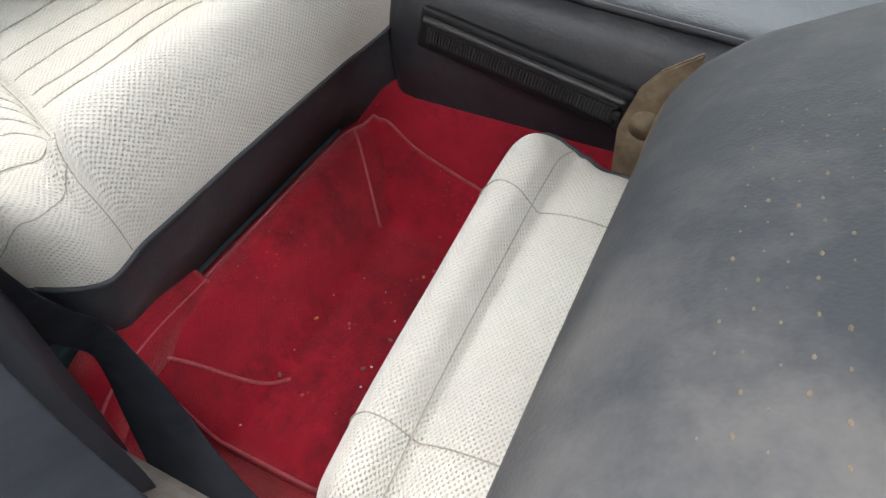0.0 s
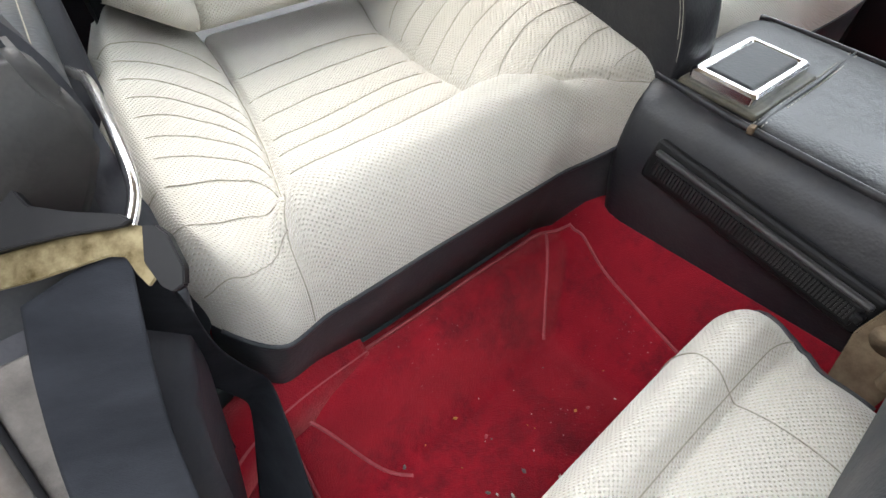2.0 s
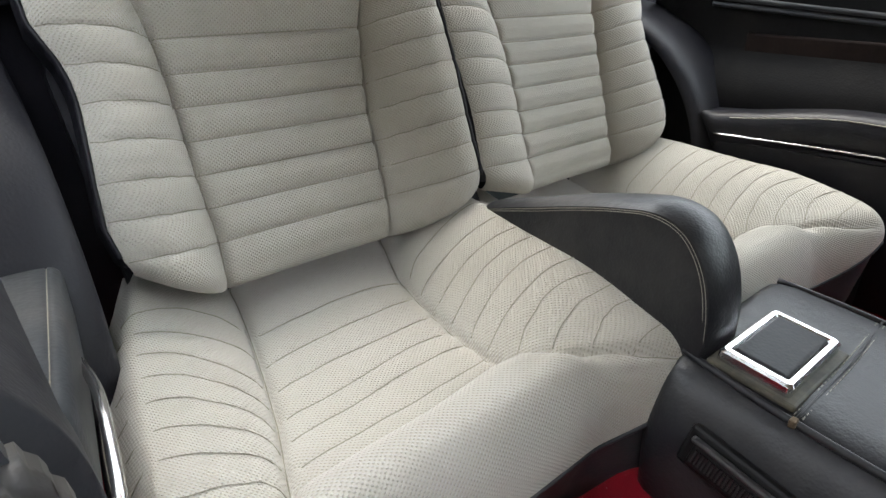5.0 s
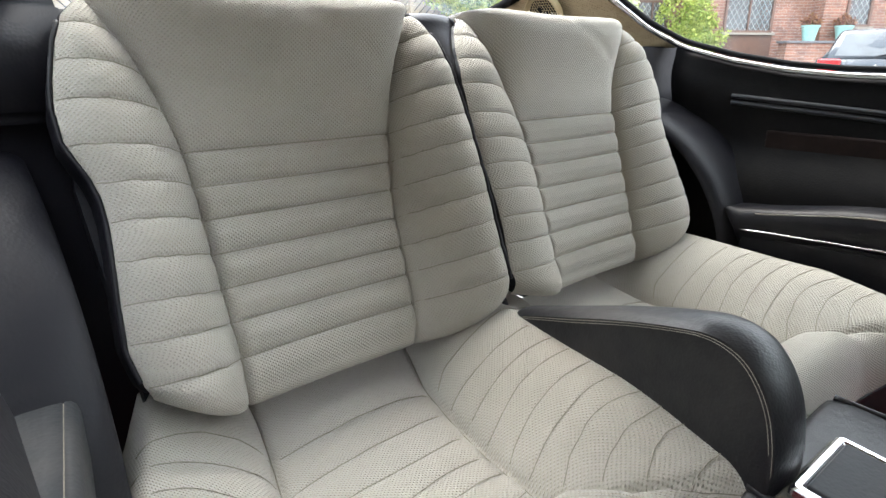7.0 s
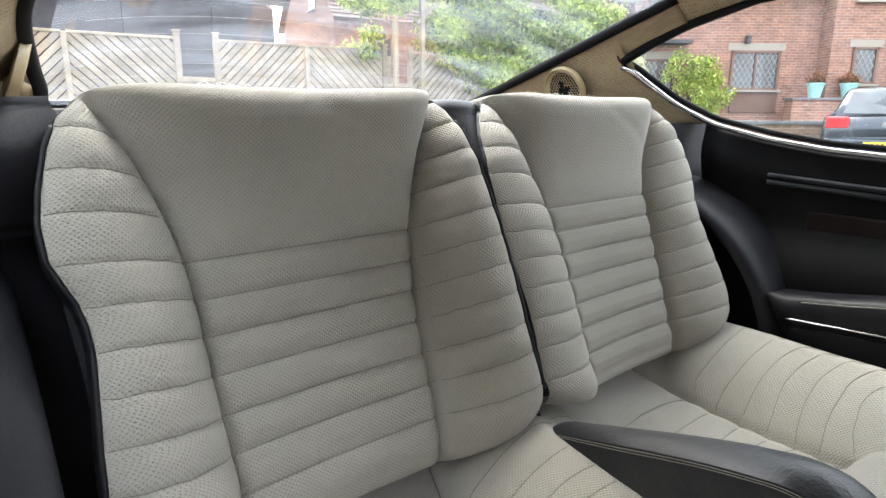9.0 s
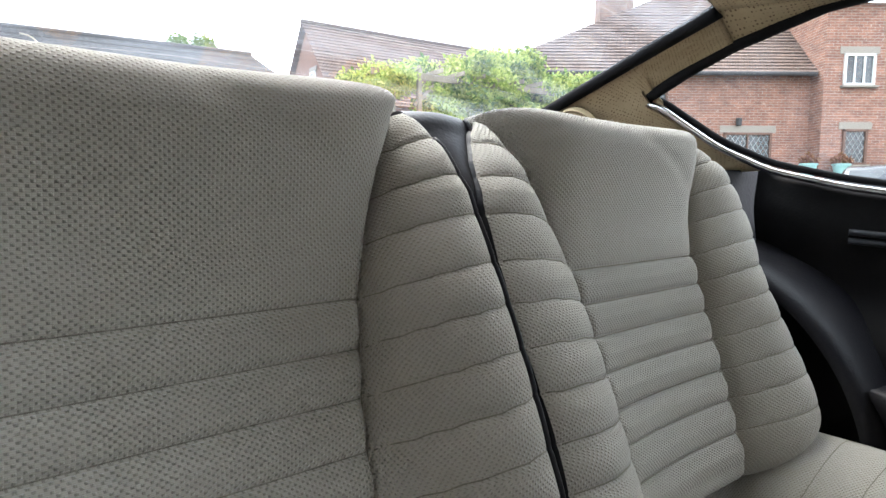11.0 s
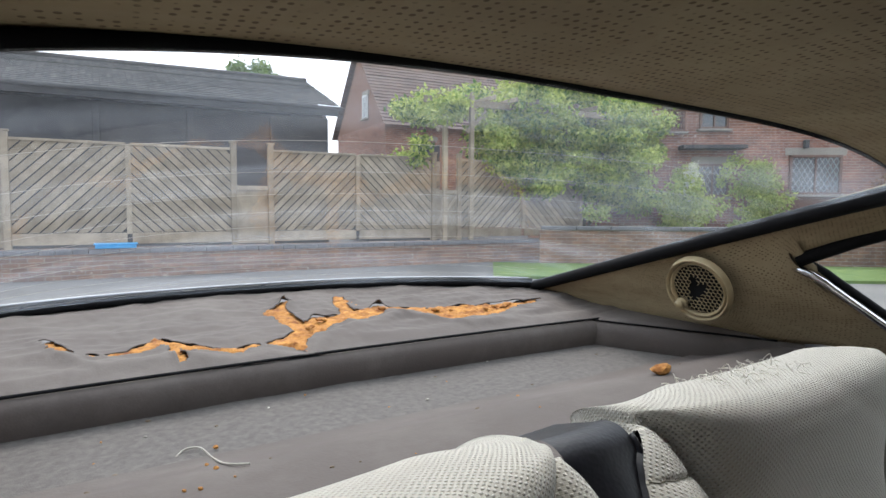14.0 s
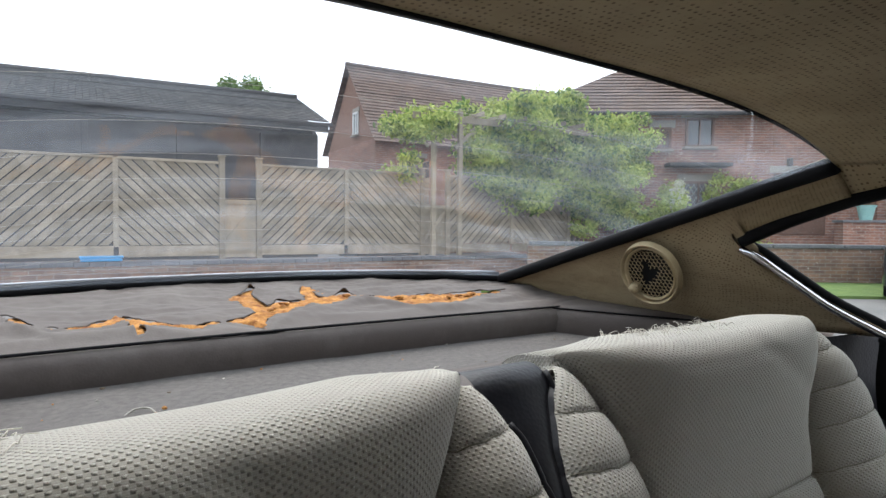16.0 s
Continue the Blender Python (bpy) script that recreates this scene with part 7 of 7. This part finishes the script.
tube("ridge_tiles", [(7.1, 13.0, 7.84), (13, 13.0, 7.80), (20.2, 13.0, 7.84)], 0.10, TILES, house, n=20)
wg = window(house, 0, 0, 0.5, 0.9, 0, WHITE, False, 1)
wg.matrix_basis = Matrix.Translation((7.28, 12.2, 5.15)) @ Matrix.Rotation(radians(-90), 4, "Z")
tube("vent_pipe", [(7.2, 13.6, 4.4), (7.2, 13.6, 7.6)], 0.05, TIMBER, house, n=4, smooth_path=False)
window(house, 9.0, 3.2, 0.9, 0.8, 10.02, FRAME, False, 1)
leanto = thing("shed", (0, 0, 0), "small boarded lean-to shed beyond the fence", "shed")
leanto.matrix_basis = TF
prism("shed_wall", [(4.9, -0.2), (7.4, -0.2), (7.4, 3.0), (4.9, 2.0)], "y", 5.6, 7.4, TIMBER, leanto, 0.0)
for i in range(9):
    box("shed_board", (2.5, 0.03, 0.16), (6.15, 5.58, 1.0 + 0.17 * i), WOOD, leanto, 0.004)

TB = Matrix.Translation((11.0, 13.85, 0)) @ Matrix.Rotation(radians(-40.4), 4, "Z")
big = thing("house", (0, 0, 0), "large red brick house with leaded windows and tiled roof", "house")
big.matrix_basis = TB
uvbox("wall", (9.2, 6.0, 4.5), (6.0, 3.0, GZ + 2.25), BRICK, big)
slope("roof", [(1.0, -0.35, 4.05), (10.7, -0.35, 4.05), (10.7, 4.2, 8.4), (9.9, 4.2, 8.4)], TILES, big, 0.2)
slope("roof", [(1.2, 6.5, 4.05), (1.0, -0.35, 4.05), (9.9, 4.2, 8.4), (9.9, 4.3, 8.4)], TILES, big, 0.2)
uvbox("chimney", (1.1, 0.7, 3.0), (5.75, 3.2, 5.95), BRICK_OLD, big)
uvbox("chimney_cap", (1.25, 0.85, 0.18), (5.75, 3.2, 7.42), BRICK_OLD, big)
uvbox("wing_wall", (7.4, 7.0, 6.2), (14.3, 2.9, GZ + 3.1), BRICK, big)
slope("roof", [(10.4, -0.8, 5.85), (18.2, -0.8, 5.85), (18.2, 3.0, 9.2), (10.4, 3.0, 9.2)], TILES, big, 0.2)
window(big, 6.1, 1.72, 0.85, 0.85, -0.01, FRAME, True, 1)
window(big, 8.85, 1.88, 1.32, 1.02, -0.01, FRAME, True, 1)
box("brown_panel", (1.35, 0.05, 0.62), (8.9, -0.02, 1.02), FRAME, big, 0.006)
window(big, 5.07, 3.38, 0.42, 0.55, -0.01, FRAME, False, 0)
window(big, 6.1, 3.55, 0.72, 0.75, -0.01, FRAME, False, 1)
window(big, 11.55, 1.98, 0.62, 0.92, -0.61, FRAME, True, 0)
window(big, 11.55, 4.10, 0.80, 0.80, -0.61, WHITE, False, 2)
window(big, 12.85, 4.10, 0.80, 0.80, -0.61, WHITE, False, 2)
window(big, 14.6, 1.98, 1.2, 1.0, -0.61, FRAME, True, 1)
tube("drain_pipe", [(10.42, -0.10, 0.0), (10.42, -0.10, 4.0)], 0.05, TIMBER, big, n=4, smooth_path=False)
tube("drain_pipe", [(6.95, -0.10, 0.0), (6.95, -0.10, 4.0)], 0.045, TIMBER, big, n=4, smooth_path=False)
tube("gutter", [(1.0, -0.42, 4.02), (6, -0.42, 4.02), (10.5, -0.42, 4.02)], 0.06, TIMBER, big, n=8)
box("wall_lamp", (0.12, 0.14, 0.22), (8.55, -0.08, 2.72), TIMBER, big, 0.02)
box("canopy", (1.7, 0.5, 0.10), (6.0, -0.25, 2.62), TIMBER, big, 0.01)
ledge_w = thing("wall_ledge", (0, 0, 0), "low brick ledge in front of the house", "wall", kind="structure")
ledge_w.matrix_basis = TB
uvbox("wall_face", (2.3, 0.4, 1.35), (10.6, -0.9, GZ + 0.68), BRICK, ledge_w)
box("slab", (2.4, 0.5, 0.06), (10.6, -0.9, GZ + 1.38), COPING, ledge_w, 0.008)
pot0 = thing("flower_pot", (0, 0, 0), "turquoise glazed flower pot with red-brown foliage", "flower pot", "flower pots")
bm = bmesh.new()
bmesh.ops.create_cone(bm, cap_ends=True, segments=24, radius1=0.14, radius2=0.22, depth=0.38)
bmesh.ops.translate(bm, verts=bm.verts[:], vec=(0, 0, 0.19))
part("pot", bm, POT, pot0, smooth=False)
disc = bmesh.new()
bmesh.ops.create_cone(disc, cap_ends=True, segments=24, radius1=0.235, radius2=0.235, depth=0.05)
bmesh.ops.translate(disc, verts=disc.verts[:], vec=(0, 0, 0.37))
part("rim", disc, POT, pot0)
leaves("foliage", [((0, 0, 0.5), (0.26, 0.2, 0.16))], 260, 0.11, LEAF_RED, pot0, 4)
pot0.matrix_basis = TB @ Matrix.Translation((10.13, -0.9, GZ + 1.41))
copy_thing(pot0, TB @ Matrix.Translation((11.04, -0.9, GZ + 1.41)))
ivy = thing("climbing_shrub", (0, 0, 0), "green climbing shrub trained up the brick wall", "shrub")
ivy.matrix_basis = TB
rr = np.random.RandomState(9)
leaves("foliage", [((7.25 + rr.normal() * 0.32, -0.3 + rr.normal() * 0.08, rr.uniform(0.2, 2.3)), (0.26, 0.16, 0.22)) for _ in range(46)], 7000, 0.09, LEAF, ivy, 12)
tube("stem", [(7.3, -0.25, GZ), (7.25, -0.2, 0.8), (7.3, -0.2, 1.8)], 0.03, BARK, ivy, n=10)
bush = thing("shrub", (0, 0, 0), "russet and green shrub beside the house wing", "shrub")
bush.matrix_basis = TB
leaves("foliage", [((13.4 + rr.normal() * 0.7, -1.3 + rr.normal() * 0.3, 1.2 + rr.normal() * 0.55), (0.35, 0.3, 0.3)) for _ in range(34)], 6000, 0.10, LEAF_RED, bush, 14)
leaves("green_foliage", [((13.4 + rr.normal() * 0.7, -1.2 + rr.normal() * 0.3, 1.0 + rr.normal() * 0.5), (0.35, 0.3, 0.3)) for _ in range(20)], 3000, 0.10, LEAF_DARK, bush, 15)
hyd = thing("hydrangea", (0, 0, 0), "hydrangea bush with cream flower heads", "shrub")
hyd.matrix_basis = TF
leaves("foliage", [((11.27 + rr.normal() * 0.35, -1.0 + rr.normal() * 0.2, 1.1 + rr.normal() * 0.35), (0.4, 0.35, 0.3)) for _ in range(26)], 5000, 0.11, LEAF, hyd, 16)
leaves("bloom", [((11.27 + rr.normal() * 0.22, -1.2, 1.7 + rr.normal() * 0.22), (0.14, 0.12, 0.10)) for _ in range(12)], 1800, 0.06, LEAF_PALE, hyd, 17, "cream flower head")
tree = thing("tree", (0, 0, 0), "round dark tree far behind the barn roof", "tree")
tree.matrix_basis = TF
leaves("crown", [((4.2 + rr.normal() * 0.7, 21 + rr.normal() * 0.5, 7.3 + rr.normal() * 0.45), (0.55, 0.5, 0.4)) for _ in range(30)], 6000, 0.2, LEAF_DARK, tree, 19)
tube("trunk", [(4.2, 21, GZ), (4.25, 21, 3), (4.2, 21, 6.8)], 0.22, BARK, tree, n=10)

# garden wall, verge and parked car seen through the side window
TG = Matrix.Translation((-0.66 + 0.648 * 13.7, 0.15 + 0.761 * 13.7, 0)) @ Matrix.Rotation(radians(-40.4), 4, "Z")
gw = thing("wall_front", (0, 0, 0), "low weathered brick garden wall with slab coping", "wall", kind="structure")
gw.matrix_basis = TG
uvbox("wall_face", (16, 0.24, 0.76), (9.0, 0, GZ + 0.38), BRICK_OLD, gw)
for i in range(22):
    box("coping_slab", (0.71, 0.32, 0.08), (1.4 + 0.725 * i, 0, GZ + 0.80), COPING, gw, 0.012)
verge = box("verge", (18, 2.6, 0.06), (0, 0, 0), GRASS, None, 0.0)
verge.matrix_basis = TG @ Matrix.Translation((9.0, -1.45, GZ + 0.02))
tagged(verge, "strip of mown grass verge below the wall", "grass", kind="structure")

PAINT = plain("dark_grey_car_paint", (0.045, 0.052, 0.062), (0.055, 0.062, 0.074), 2.0, 0.25, 60.0, 0.0, 0.6, 0.6)
LAMP = plain("red_lamp_plastic", (0.35, 0.01, 0.015), (0.5, 0.03, 0.03), 20.0, 0.2, 60.0, 0.0)
PLATE = plain("yellow_plate", (0.75, 0.50, 0.03), (0.82, 0.56, 0.05), 20.0, 0.4, 60.0, 0.0)
car = thing("parked_car", (0, 0, 0), "dark grey hatchback parked with its tail this way", "car")
car.matrix_basis = Matrix.Translation((11.25, 3.14, GZ)) @ Matrix.Rotation(math.atan2(-0.96, 0.28), 4, "Z")
secs = [(-0.02, 0.30, 0.62, 0.80), (0.10, 0.22, 0.92, 0.86), (0.45, 0.2, 0.98, 0.88), (1.5, 0.2, 0.98, 0.89), (3.0, 0.2, 0.95, 0.88), (4.0, 0.22, 0.80, 0.82), (4.3, 0.3, 0.6, 0.7)]
rows = []
for y, zl, zh, hw in secs:
    rows.append([(hw * c, y, z) for c, z in ((-0.92, zl), (-1.0, zl + 0.08), (-1.0, zl + 0.5 * (zh - zl)), (-0.97, zh - 0.05), (-0.88, zh), (0, zh + 0.02), (0.88, zh), (0.97, zh - 0.05), (1.0, zl + 0.5 * (zh - zl)), (1.0, zl + 0.08), (0.92, zl))])
sheet("body", np.array(rows), PAINT, car, flip=True, thick=0.02)
sheet("tail", np.stack([np.array(rows[0]), np.array(rows[0]) * (0, 1, 0) + (0, -0.03, 0.5)], 0), PAINT, car, flip=True)
cab = []
for y, z, hw in ((0.16, 0.95, 0.74), (0.30, 1.15, 0.68), (0.50, 1.36, 0.60), (0.75, 1.42, 0.58), (1.8, 1.43, 0.58), (2.5, 1.30, 0.60), (3.2, 0.96, 0.70)):
    cab.append([(-hw - 0.06 * (1.42 - z) / 0.5, y, 0.92), (-hw, y, z - 0.06), (-hw * 0.9, y, z), (0, y, z + 0.02), (hw * 0.9, y, z), (hw, y, z - 0.06), (hw + 0.06 * (1.42 - z) / 0.5, y, 0.92)])
sheet("roof", np.array(cab), PAINT, car, flip=True, thick=0.02)
rw = [[(-0.60, 0.165, 0.99), (0.60, 0.165, 0.99)], [(-0.55, 0.30, 1.16), (0.55, 0.30, 1.16)], [(-0.50, 0.47, 1.345), (0.50, 0.47, 1.345)]]
sheet("rear_screen", np.array(rw) + (0, -0.012, 0.02), DARKGLASS, car, flip=True)
for sg in (-1, 1):
    box("tail_lamp", (0.34, 0.10, 0.20), (sg * 0.66, 0.06, 0.86), LAMP, car, 0.03)
    whl = new("wheel")
    whl.parent = car
    for nm, r, w, mt in (("tyre", 0.32, 0.20, RUBBER), ("rim", 0.21, 0.21, CHROME)):
        bm = bmesh.new()
        bmesh.ops.create_cone(bm, cap_ends=True, segments=28, radius1=r, radius2=r, depth=w)
        bmesh.ops.bevel(bm, geom=bm.edges[:], offset=0.02, segments=2, affect="EDGES")
        bmesh.ops.transform(bm, matrix=pose(0, 0, 0, 0, 90, 0), verts=bm.verts[:])
        part(nm, bm, mt, whl, smooth=False)
    whl.matrix_basis = Matrix.Translation((sg * 0.78, 0.75, 0.32))
box("bumper", (1.66, 0.16, 0.30), (0, -0.02, 0.46), PAINT, car, 0.05)
box("bumper_insert", (1.30, 0.06, 0.14), (0, -0.09, 0.32), PLASTIC, car, 0.02)
box("number_plate", (0.52, 0.02, 0.11), (0, -0.115, 0.50), PLATE, car, 0.003)
for i in range(7):
    box("plate_bar", (0.035, 0.006, 0.07), (-0.20 + 0.066 * i, -0.128, 0.50), PLASTIC, car, 0.0)
bm = bmesh.new()
bmesh.ops.create_cone(bm, cap_ends=True, segments=24, radius1=0.05, radius2=0.045, depth=0.02)
bmesh.ops.transform(bm, matrix=pose(0, 0.02, 0.83, 90, 0, 0), verts=bm.verts[:])
part("badge", bm, CHROME, car, "plain round badge")
tube("wiper", [(0.0, 0.14, 1.01), (0.2, 0.16, 1.05), (0.42, 0.19, 1.08)], 0.012, PLASTIC, car, n=8)
